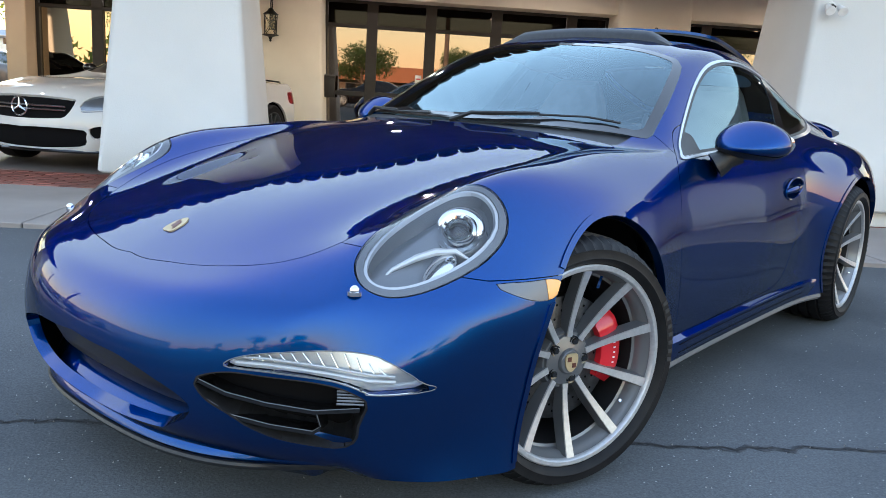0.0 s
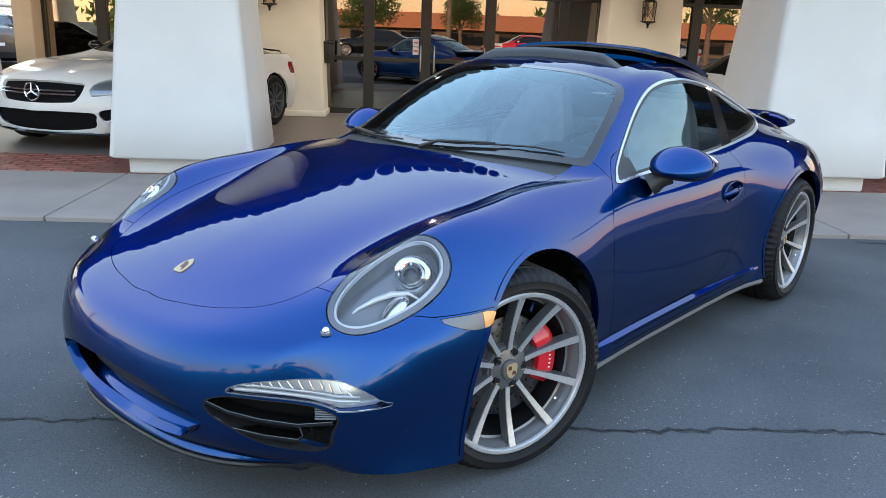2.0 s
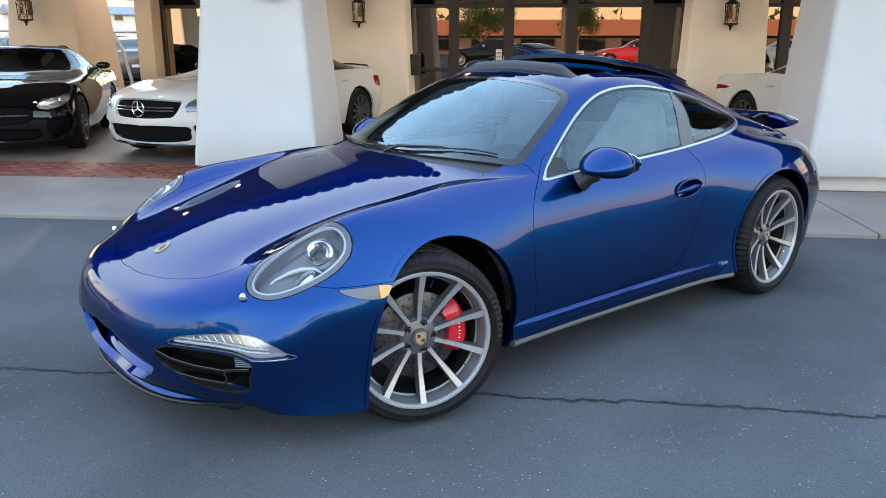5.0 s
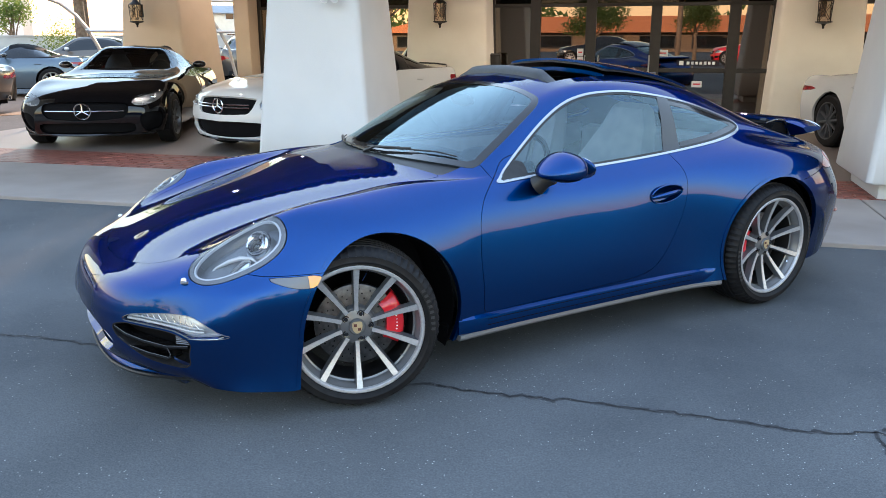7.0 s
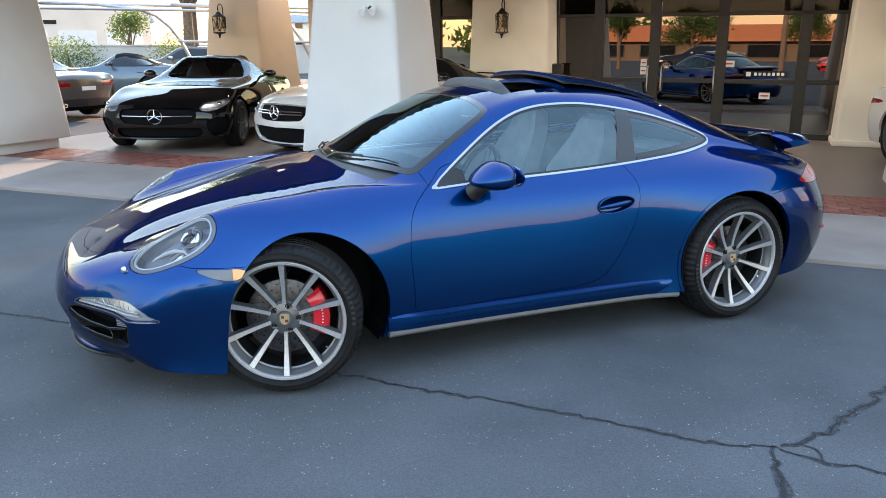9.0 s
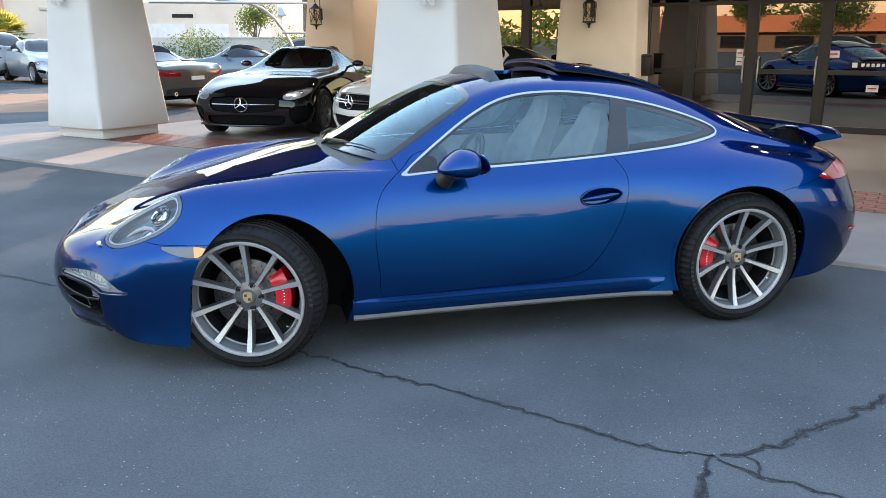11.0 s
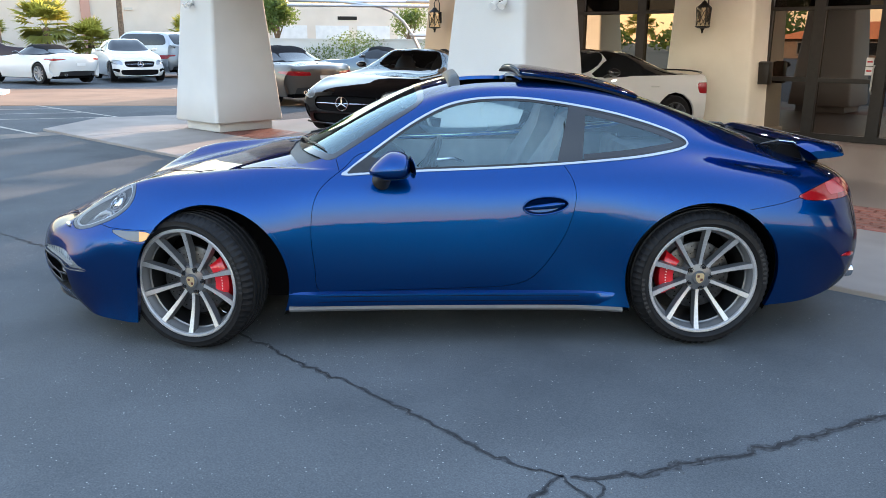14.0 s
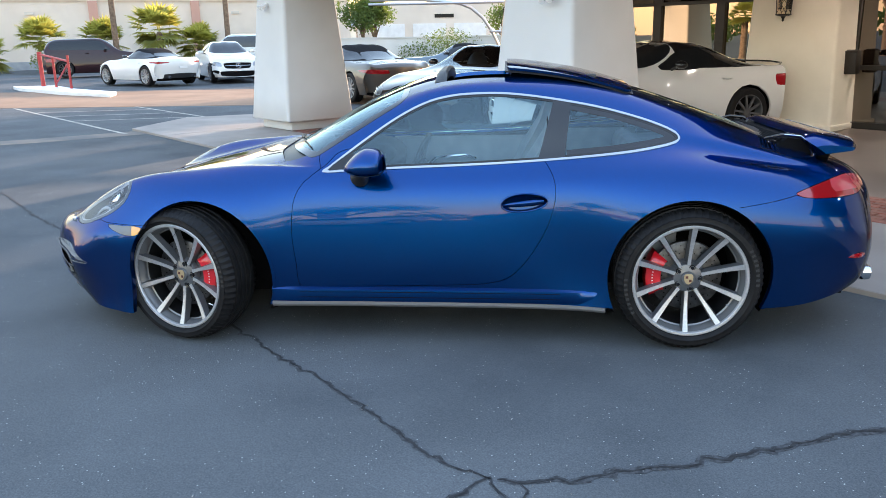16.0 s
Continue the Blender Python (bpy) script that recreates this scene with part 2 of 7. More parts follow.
# darker brown than the clay tiles, for the canopy eave
M_EAVE = mottled(material("dark_eave_tile", (0.09, 0.055, 0.04), 0.85), (0.07, 0.045, 0.034), (0.12, 0.075, 0.055), 4, random_tone=0.2)
M_WHITE_PAINT = mottled(material("white_paint", (0.72, 0.72, 0.72), 0.6), (0.68, 0.68, 0.68), (0.76, 0.76, 0.76), 3)
M_STEEL = material("galvanised_steel", (0.5, 0.5, 0.5), 0.4, 0.8)
M_GRIT = material("pale_grit", (0.30, 0.295, 0.285), 0.85)
M_BULB = material("lit_bulb", (1, 0.9, 0.7), 0.5, Emission_Color=(1, 0.85, 0.6, 1), Emission_Strength=190.0)
M_DARK_GLASS = material("dark_car_glass", (0.010, 0.012, 0.014), 0.5, Coat_Weight=1.0, Coat_Roughness=0.0, Coat_IOR=1.55, Specular_IOR_Level=0.0)
M_CAR_WHITE = paint("white_car_paint", (0.66, 0.66, 0.655), 0.0, 0.4)
M_CAR_BLACK = paint("black_car_paint", (0.004, 0.004, 0.005), 0.0, 0.6, ior=1.55)
M_CAR_GREY = paint("grey_brown_car_paint", (0.12, 0.105, 0.09), 0.6, 0.35)
M_CAR_SLATE = paint("slate_blue_car_paint", (0.12, 0.16, 0.20), 0.5, 0.35)
M_CAR_SILVER = paint("silver_car_paint", (0.38, 0.40, 0.42), 0.6, 0.35)
M_SOFT_TOP = mottled(material("black_soft_top", (0.015, 0.015, 0.017), 0.9, Specular_IOR_Level=0.05), (0.012, 0.012, 0.014), (0.022, 0.022, 0.024), 40, bump=0.2, bump_scale=300)
M_PINK_WALL = mottled(material("pale_pink_wall", (0.68, 0.60, 0.52), 0.9), (0.64, 0.56, 0.48), (0.72, 0.64, 0.56), 0.3, second=(0.8, (0.56, 0.50, 0.44), 0.4), bump=0.2, bump_scale=20)
M_ROSE = material("rose_pilaster", (0.52, 0.31, 0.25), 0.9)
M_BARK = mottled(material("bark", (0.16, 0.11, 0.075), 0.9), (0.12, 0.08, 0.055), (0.21, 0.15, 0.10), 8, bump=0.6, bump_scale=25, bump_dist=0.02)
M_LEAF = mottled(material("green_leaves", (0.07, 0.11, 0.03), 0.6), (0.05, 0.085, 0.022), (0.10, 0.15, 0.04), 3, random_tone=0.2)
M_PALM = mottled(material("palm_fronds", (0.14, 0.17, 0.04), 0.5), (0.10, 0.13, 0.03), (0.22, 0.24, 0.06), 2, random_tone=0.2)
def leafy(m, color, amount):
    """Lets light shine through thin leaves."""
    t = m.node_tree
    tr = node(m, "ShaderNodeBsdfTranslucent")
    tr.inputs["Color"].default_value = (*color, 1)
    mx = node(m, "ShaderNodeMixShader")
    mx.inputs["Fac"].default_value = amount
    wire(m, t.nodes["Principled BSDF"], "BSDF", mx, 1)
    wire(m, tr, "BSDF", mx, 2)
    wire(m, mx, "Shader", t.nodes["Material Output"], "Surface")


leafy(M_LEAF, (0.20, 0.26, 0.04), 0.45)
leafy(M_PALM, (0.55, 0.50, 0.08), 0.55)
M_TAN_DRIVE = mottled(material("tan_drive_concrete", (0.33, 0.21, 0.14), 0.9, Specular_IOR_Level=0.2), (0.24, 0.15, 0.10), (0.31, 0.20, 0.135), 0.4, second=(1.2, (0.18, 0.125, 0.09), 0.4), bump=0.2, bump_scale=80)
M_TAN_STRIP = mottled(material("mottled_tan_strip", (0.16, 0.13, 0.11), 0.85), (0.11, 0.10, 0.095), (0.22, 0.17, 0.13), 1.6, second=(4, (0.10, 0.10, 0.105), 0.6), bump=0.2, bump_scale=120)
M_ROOF_GREY = mottled(material("grey_shingle_roof", (0.30, 0.32, 0.35), 0.9), (0.27, 0.29, 0.32), (0.34, 0.36, 0.38), 3)
M_RED_STEEL = material("red_painted_steel", (0.35, 0.03, 0.03), 0.5)
M_STRIPE = mottled(material("faded_road_paint", (0.40, 0.37, 0.32), 0.85), (0.24, 0.225, 0.20), (0.46, 0.43, 0.38), 6)
M_CAR_MAROON = paint("dark_maroon_car_paint", (0.028, 0.010, 0.012), 0.2, 0.4)

# ---- mesh tools ----
def mesh_of(name, V, F, mats, smooth=True, sharp=38):
    me = bpy.data.meshes.new(name)
    me.from_pydata([tuple(map(float, v)) for v in V], [], [tuple(map(int, f)) for f in F])
    for m in (mats if isinstance(mats, (list, tuple)) else [mats]):
        me.materials.append(m)
    if smooth:
        me.shade_smooth()
        me.set_sharp_from_angle(angle=radians(sharp))
    me.update()
    return me


def part(name, VF, mat, parent=None, label="", smooth=True, sharp=38, at=None):
    """One mesh object from (vertices, faces) under a thing or a part."""
    ob = new(name, mesh_of(name, VF[0], VF[1], mat, smooth, sharp))
    if parent is not None:
        ob.parent = parent
    if at is not None:
        ob.matrix_basis = at
    if label:
        ob["label"] = label
    return ob


def thing(name, label, category, m=None, group="", kind=""):
    ob = new(name)
    ob.empty_display_size = 0.1
    if m is not None:
        ob.matrix_basis = m
    return tagged(ob, label, category, group, kind)


def join(*pieces):
    V, F = [], []
    for v, f in pieces:
        n = len(V)
        V.extend([tuple(p) for p in v])
        F.extend([tuple(i + n for i in g) for g in f])
    return V, F


def moved(VF, m):
    return [tuple(m @ Vector(v)) for v in VF[0]], VF[1]


def flipped(VF, axis=1):
    s = [1, 1, 1]
    s[axis] = -1
    return [(v[0] * s[0], v[1] * s[1], v[2] * s[2]) for v in VF[0]], [tuple(reversed(f)) for f in VF[1]]


def from_bm(bm):
    bm.verts.index_update()
    out = [tuple(v.co) for v in bm.verts], [tuple(v.index for v in f.verts) for f in bm.faces]
    bm.free()
    return out


def box(x0, x1, y0, y1, z0, z1, bevel=0.0, seg=2):
    bm = bmesh.new()
    bmesh.ops.create_cube(bm, size=1)
    for v in bm.verts:
        v.co = ((x0 + x1) / 2 + v.co.x * (x1 - x0), (y0 + y1) / 2 + v.co.y * (y1 - y0), (z0 + z1) / 2 + v.co.z * (z1 - z0))
    if bevel:
        bmesh.ops.bevel(bm, geom=bm.edges[:], offset=bevel, segments=seg, affect="EDGES", profile=0.5)
    return from_bm(bm)


def lathe(profile, n=48, axis="y", closed=False):
    """Turns (radius, height) pairs about an axis."""
    V, F, m = [], [], len(profile)
    for i in range(n):
        a = 2 * math.pi * i / n
        for r, h in profile:
            p = {"y": (r * math.cos(a), h, r * math.sin(a)), "z": (r * math.cos(a), r * math.sin(a), h), "x": (h, r * math.cos(a), r * math.sin(a))}[axis]
            V.append(p)
    for i in range(n):
        k = (i + 1) % n
        for j in range(m if closed else m - 1):
            q = (j + 1) % m
            F.append((i * m + j, i * m + q, k * m + q, k * m + j))
    return V, F


def tube(points, radius, n=8, cap=True, loop=False):
    P = [Vector(p) for p in points]
    V, F = [], []
    up = Vector((0, 0, 1))
    for i, p in enumerate(P):
        a = P[i - 1] if (i or loop) else p
        b = P[(i + 1) % len(P)] if (i + 1 < len(P) or loop) else p
        t = (b - a).normalized()
        s = t.cross(up if abs(t.z) < 0.95 else Vector((1, 0, 0))).normalized()
        w = s.cross(t)
        r = radius[i] if isinstance(radius, (list, tuple)) else radius
        for k in range(n):
            c = 2 * math.pi * k / n
            V.append(p + s * (r * math.cos(c)) + w * (r * math.sin(c)))
    for i in range(len(P) if loop else len(P) - 1):
        j = (i + 1) % len(P)
        for k in range(n):
            q = (k + 1) % n
            F.append((i * n + k, i * n + q, j * n + q, j * n + k))
    if cap and not loop:
        F.append(tuple(reversed(range(n))))
        F.append(tuple((len(P) - 1) * n + k for k in range(n)))
    return V, F


def ball(c, r, n=16, m=10):
    rx, ry, rz = (r, r, r) if not isinstance(r, (tuple, list)) else r
    V = [(c[0], c[1], c[2] + rz)]
    for j in range(1, m):
        t = math.pi * j / m
        for i in range(n):
            a = 2 * math.pi * i / n
            V.append((c[0] + rx * math.sin(t) * math.cos(a), c[1] + ry * math.sin(t) * math.sin(a), c[2] + rz * math.cos(t)))
    V.append((c[0], c[1], c[2] - rz))
    F = [(0, 1 + i, 1 + (i + 1) % n) for i in range(n)]
    for j in range(m - 2):
        for i in range(n):
            a, b = 1 + j * n + i, 1 + j * n + (i + 1) % n
            F.append((a, a + n, b + n, b))
    e = len(V) - 1
    F += [(e, 1 + (m - 2) * n + (i + 1) % n, 1 + (m - 2) * n + i) for i in range(n)]
    return V, F


def prism(poly, lo, hi, plane="xz"):
    """A closed outline in a plane, drawn out along the third axis."""
    put = {"xz": lambda a, b, h: (a, h, b), "xy": lambda a, b, h: (a, b, h), "yz": lambda a, b, h: (h, a, b)}[plane]
    n = len(poly)
    V = [put(a, b, lo) for a, b in poly] + [put(a, b, hi) for a, b in poly]
    F = [tuple(range(n)), tuple(reversed(range(n, 2 * n)))] + [(i, i + n, (i + 1) % n + n, (i + 1) % n) for i in range(n)]
    bm = bmesh.new()
    vs = [bm.verts.new(v) for v in V]
    for f in F:
        bm.faces.new([vs[i] for i in f])
    bmesh.ops.recalc_face_normals(bm, faces=bm.faces[:])
    return from_bm(bm)


def spline(knots, values, at):
    """Natural cubic spline through values at knots."""
    k, v, u = np.asarray(knots, float), np.asarray(values, float), np.asarray(at, float)
    if v.ndim == 1:
        v = v[:, None]
    n = len(k)
    h = np.diff(k)
    A = np.zeros((n, n))
    r = np.zeros((n, v.shape[1]))
    A[0, 0] = A[-1, -1] = 1
    for i in range(1, n - 1):
        A[i, i - 1], A[i, i], A[i, i + 1] = h[i - 1], 2 * (h[i - 1] + h[i]), h[i]
        r[i] = 6 * ((v[i + 1] - v[i]) / h[i] - (v[i] - v[i - 1]) / h[i - 1])
    M = np.linalg.solve(A, r)
    i = np.clip(np.searchsorted(k, u, side="right") - 1, 0, n - 2)
    a, b, hh = (k[i + 1] - u)[:, None], (u - k[i])[:, None], h[i][:, None]
    return M[i] * a ** 3 / (6 * hh) + M[i + 1] * b ** 3 / (6 * hh) + (v[i] / hh - M[i] * hh / 6) * a + (v[i + 1] / hh - M[i + 1] * hh / 6) * b


def outline(points, n=6):
    """A closed smooth outline (Catmull-Rom) through 2D points."""
    P = np.asarray(points, float)
    out, m = [], len(P)
    for i in range(m):
        a, b, c, d = P[i - 1], P[i], P[(i + 1) % m], P[(i + 2) % m]
        for s in np.linspace(0, 1, n, endpoint=False):
            out.append(0.5 * (2 * b + (c - a) * s + (2 * a - 5 * b + 4 * c - d) * s ** 2 + (3 * b - a - 3 * c + d) * s ** 3))
    return np.array(out)


def signed(poly, Q):
    """Signed distance of 2D points to a closed polygon, negative inside."""
    P = np.asarray(poly, float)
    Q = np.asarray(Q, float)
    best = np.full(len(Q), 1e9)
    inside = np.zeros(len(Q), bool)
    for a, b in zip(P, np.roll(P, -1, 0)):
        d = b - a
        t = np.clip(((Q - a) @ d) / max(d @ d, 1e-12), 0, 1)
        best = np.minimum(best, np.hypot(*(Q - a - t[:, None] * d).T))
        hit = ((a[1] > Q[:, 1]) != (b[1] > Q[:, 1]))
        if abs(d[1]) > 1e-12:
            inside ^= hit & (Q[:, 0] < a[0] + d[0] * (Q[:, 1] - a[1]) / d[1])
    return np.where(inside, -best, best)


def split(V, F, s):
    """Cuts faces along s = 0; gives the grown vertices, the faces with s < 0 and those with s > 0."""
    V = list(map(tuple, V))
    made, low, high = {}, [], []
    s = np.where(np.abs(s) < 1e-6, 1e-6, s)

    def mid(i, j):
        key = (min(i, j), max(i, j))
        if key not in made:
            t = s[i] / (s[i] - s[j])
            made[key] = len(V)
            V.append(tuple(V[i][k] + t * (V[j][k] - V[i][k]) for k in range(3)))
        return made[key]
    for f in F:
        g = [s[i] for i in f]
        if max(g) < 0:
            low.append(f)
        elif min(g) > 0:
            high.append(f)
        else:
            a, b = [], []
            for i, j in zip(f, f[1:] + f[:1]):
                (a if s[i] < 0 else b).append(i)
                if (s[i] < 0) != (s[j] < 0):
                    m = mid(i, j)
                    a.append(m)
                    b.append(m)
            if len(a) > 2:
                low.append(tuple(a))
            if len(b) > 2:
                high.append(tuple(b))
    return V, low, high


def compact(V, F):
    ids = sorted({i for f in F for i in f})
    new_id = {i: n for n, i in enumerate(ids)}
    return [V[i] for i in ids], [tuple(new_id[i] for i in f) for f in F]


def vertex_normals(V, F):
    A = np.asarray(V, float)
    N = np.zeros_like(A)
    for f in F:
        a, b, c = A[f[0]], A[f[1]], A[f[2]]
        n = np.cross(b - a, c - a)
        if len(f) > 3:
            n = n + np.cross(c - a, A[f[3]] - a)
        for i in f:
            N[i] += n
    return N / np.maximum(np.linalg.norm(N, axis=1), 1e-12)[:, None]


def rim_edges(F):
    seen = {}
    for f in F:
        for i, j in zip(f, f[1:] + f[:1]):
            seen[(i, j)] = 1
    return [e for e in seen if (e[1], e[0]) not in seen]


def thick(V, F, depth, lift=0.0, back=False):
    """A sheet with its rim turned in by depth along the normals (and lifted out by lift)."""
    V, F = compact(V, F)
    N = vertex_normals(V, F)
    A = np.asarray(V) + N * lift
    edges = rim_edges(F)
    ring = sorted({i for e in edges for i in e})
    at = {i: len(A) + k for k, i in enumerate(ring)}
    W = [tuple(p) for p in A] + [tuple(A[i] - N[i] * depth) for i in ring]
    G = list(F) + [(j, i, at[i], at[j]) for i, j in edges]
    if back:
        base = len(W)
        W += [tuple(p) for p in A - N * depth]
        G += [tuple(base + i for i in reversed(f)) for f in F]
    return W, G


def offset_sheet(V, F, by):
    V, F = compact(V, F)
    N = vertex_normals(V, F)
    return [tuple(p) for p in np.asarray(V) - N * by], [tuple(f) for f in F]

# ---- the site: a frame along the building (s along its front, d towards it) ----
ALONG, INTO = Vector((0.694, -0.72, 0)).normalized(), Vector((0.72, 0.694, 0)).normalized()
SITE = Matrix(((ALONG.x, INTO.x, 0, 0), (ALONG.y, INTO.y, 0, 0), (0, 0, 1, 0), (0, 0, 0, 1)))


def on_site(s, d, z=0.0, turn=0.0):
    return SITE @ pose(s, d, z, 0, 0, turn)


def site_part(name, VF, mat, label, kind="structure", smooth=False, category=""):
    return tagged(part(name, VF, mat, None, "", smooth, 38, SITE), label, category, "", kind)


# ground: one sheet to the horizon
ground = site_part("ground", ([(-900, -900, 0), (900, -900, 0), (900, 900, 0), (-900, 900, 0)], [(0, 1, 2, 3)]), M_ASPHALT, "dark sealed asphalt forecourt with cracks")

PAVE, BAND0, BAND1, WALL = 2.57, 4.30, 5.25, 9.70
pavement = tagged(new("pavement"), "pale concrete apron in slabs beside the asphalt", "", "", "structure")
pavement.matrix_basis = SITE
joints = [-8.2, -2.22, 3.55, 9.6, 15.6]
for a, b in zip(joints, joints[1:]):
    part("slab", box(a + 0.006, b - 0.006, PAVE, BAND0 - 0.01, -0.10, 0.035, 0.006, 1), M_CONCRETE, pavement, "", False)
part("slab", prism([(-8.206, PAVE), (-8.206, 6.15), (-8.4, 6.15), (-10.45, 5.55), (-10.95, 4.05), (-9.7, PAVE)], -0.10, 0.035, "xy"), M_CONCRETE, pavement, "", False)
part("slab", box(-8.194, -7.41, BAND0, BAND1, -0.10, 0.035, 0.006, 1), M_CONCRETE, pavement, "", False)
floor_shade = site_part("floor", box(-8.19, 15.6, BAND1 + 0.01, 16.0, -0.10, 0.036), M_BROWN_FLOOR, "glossy brown sealed concrete under the canopy")
paver_band = site_part("paver_bed", box(-7.4, 15.6, BAND0, BAND1, -0.1, 0.022), M_MORTAR, "band of red brick pavers between the columns")


def column(name, s, d, mat, label, base=0.635, taper=0.082, top=2.98, plinth=0.50):
    """A battered stucco pier on a low plinth, with soft corners."""
    ob = thing(name, label, "column", on_site(s, d, 0.035))
    part("plinth", box(-plinth, plinth, -plinth, plinth, 0, 0.17, 0.02), mat, ob)
    V, F, ring = [], [], []
    for z in (0.15, 0.17, 0.6, 1.2, 2.0, top):
        h = base - taper * (z - 0.15)
        r = 0.055
        if z == 0.15:
            h -= 0.02
        start = len(V)
        for cx, cy, a0 in ((1, 1, 0), (-1, 1, 90), (-1, -1, 180), (1, -1, 270)):
            for k in range(6):
                a = radians(a0 + 18 * k)
                V.append((cx * (h - r) + r * math.cos(a), cy * (h - r) + r * math.sin(a), z))
        ring.append(start)
    n = 24
    for a, b in zip(ring, ring[1:]):
        F += [(a + i, a + (i + 1) % n, b + (i + 1) % n, b + i) for i in range(n)]
    F += [tuple(reversed(range(n))), tuple(ring[-1] + i for i in range(n))]
    part("shaft", (V, F), mat, ob, "", True, 50)
    return ob


for s in (-7.67, -1.70, 4.18, 10.1):
    column("canopy_column", s, 4.80, M_STUCCO_WHITE, "white stucco column with battered sides on a plinth")

# ---- showroom front ----
GLZ = 10.30


def frame_bar(s0, s1, z0, z1, parent, d0=GLZ - .06, d1=GLZ + .06, name="frame_bar", mat=None):
    return part(name, box(s0, s1, d0, d1, z0, z1, .006, 1), mat or M_BRONZE, parent, "", False)


for s, half, mat in ((-1.65, .66, M_STUCCO_CREAM), (4.06, .575, M_STUCCO_CREAM), (9.6, .66, M_STUCCO_CREAM)):
    pier = thing("wall_pier", "cream stucco wall pier with battered sides", "pier", on_site(s, 9.65 + .62, 0.036), "piers along the showroom front")
    V, F = [], []
    for z, g in ((0, .075), (.9, .04), (2.0, .0), (2.62, -.01)):
        h, f, r = half + g, -.62 - g * .8, .05
        V += [(-h, .55, z), (-h, f + r, z), (-h + r * .3, f + r * .3, z), (-h + r, f, z), (h - r, f, z), (h - r * .3, f + r * .3, z), (h, f + r, z), (h, .55, z)]
    F = [(i * 8 + k, i * 8 + (k + 1) % 8, i * 8 + 8 + (k + 1) % 8, i * 8 + 8 + k) for i in range(3) for k in range(8)]
    part("pier_body", (V, F), mat, pier, "", True, 55)
    part("base_trim", box(-half - .10, half + .10, -.72, .5, 0, .085, .012), mat, pier)
column("arcade_pier", -7.10, 10.12, M_STUCCO_TAN, "tan stucco arcade pier with battered sides", .72, .075, 2.98, .74)
wall_end = site_part("wall_end", box(-5.66, -5.36, 9.9, 16.0, .036, 2.6, .02), M_STUCCO_TAN, "tan stucco end wall of the showroom")
site_part("wall_lintel", box(-5.66, 13.5, 9.78, 10.6, 2.34, 2.98), M_STUCCO_CREAM, "cream stucco band over the shop windows")

# glazing: one window unit a bay, panes set in bronze frames
def bay(name, s0, s1, posts, rails, label, glass=M_SHOP_GLASS):
    unit = thing(name, label, "window", SITE, kind="structure")
    frame_bar(s0, s1, 1.93, 1.985, unit, GLZ - .06, GLZ + .06, "header")
    frame_bar(s0, s1, 2.30, 2.36, unit, GLZ - .06, GLZ + .06, "head_rail")
    frame_bar(s0, s1, .036, .13, unit, name="sill_rail")
    xs = [s0] + posts + [s1]
    for a in xs:
        w = .05 if a in (s0, s1) else .085
        frame_bar(a - w, a + w, .10, 2.32, unit, name="post")
    for (a, b), z in zip(zip(xs, xs[1:]), rails):
        if z:
            frame_bar(a + .05, b - .05, z - .035, z + .035, unit, GLZ - .045, GLZ + .045, "mid_rail")
        g = part("pane", box(a + .05, b - .05, GLZ - .004, GLZ + .004, .12, 1.94), glass, unit, "", False)
        tr = part("transom_pane", box(a + .05, b - .05, GLZ - .004, GLZ + .004, 1.98, 2.31), M_TRANSOM, unit, "", False)
        tr.visible_shadow = False
        g.visible_shadow = False
    return unit


bay("window_left", -5.36, -2.33, [-4.45, -3.2], [0, 0, 0], "tall shop windows in dark bronze frames", M_SOLAR_GLASS)
doors = bay("door_front", -1.0, 3.50, [-.26, .66, 1.70, 2.90], [.92, .92, .92, .92, .92], "glazed bronze entrance doors, shut")
bay("window_right", 4.65, 8.95, [5.1, 6.6, 7.8], [0, 0, 0, 0], "tall shop windows in dark bronze frames")
for s in (.58, .80, 1.62):
    part("pull_handle", tube([(s, GLZ - .06, .75), (s, GLZ - .11, .80), (s, GLZ - .11, 1.10), (s, GLZ - .06, 1.15)], .012, 8), M_STEEL, doors)
for s, z, w, h, mat in ((.50, 1.20, .05, .06, M_WHITE_PAINT), (.50, 1.07, .05, .06, M_WHITE_PAINT), (1.83, 1.19, .085, .05, M_WHITE_PAINT), (2.40, .70, .08, .05, M_WHITE_PAINT)):
    note = part("notice", box(s - w, s + w, GLZ - .011, GLZ - .006, z - h, z + h), mat, doors, "small printed notice", False)
    part("notice_bar", box(s - w * .7, s + w * .7, GLZ - .0125, GLZ - .011, z - .01, z + .012), M_CALIPER, note, "", False)
plate = part("name_plate", box(2.06, 2.72, GLZ - .016, GLZ - .006, .985, 1.085), M_GLOSS_BLACK, doors, "black name plate with pale lettering", False)
for i in range(7):
    part("letter_bar", box(2.22 + i * .066, 2.262 + i * .066, GLZ - .0175, GLZ - .016, 1.012, 1.058), M_WHITE_MARK, plate, "", False)
part("emblem", box(2.10, 2.17, GLZ - .0175, GLZ - .016, 1.0, 1.07), M_WHITE_MARK, plate, "", False)

mailbox = thing("mailbox", "dark metal wall mailbox by the door", "mailbox", on_site(-.88, 9.98, .84))
part("case", box(-.085, .085, -.06, .10, 0, .33, .01), M_BRONZE, mailbox)
part("lid", moved(box(-.09, .09, -.09, .0, 0, .016, .004), pose(0, .02, .33, 18, 0, 0)), M_BRONZE, mailbox)

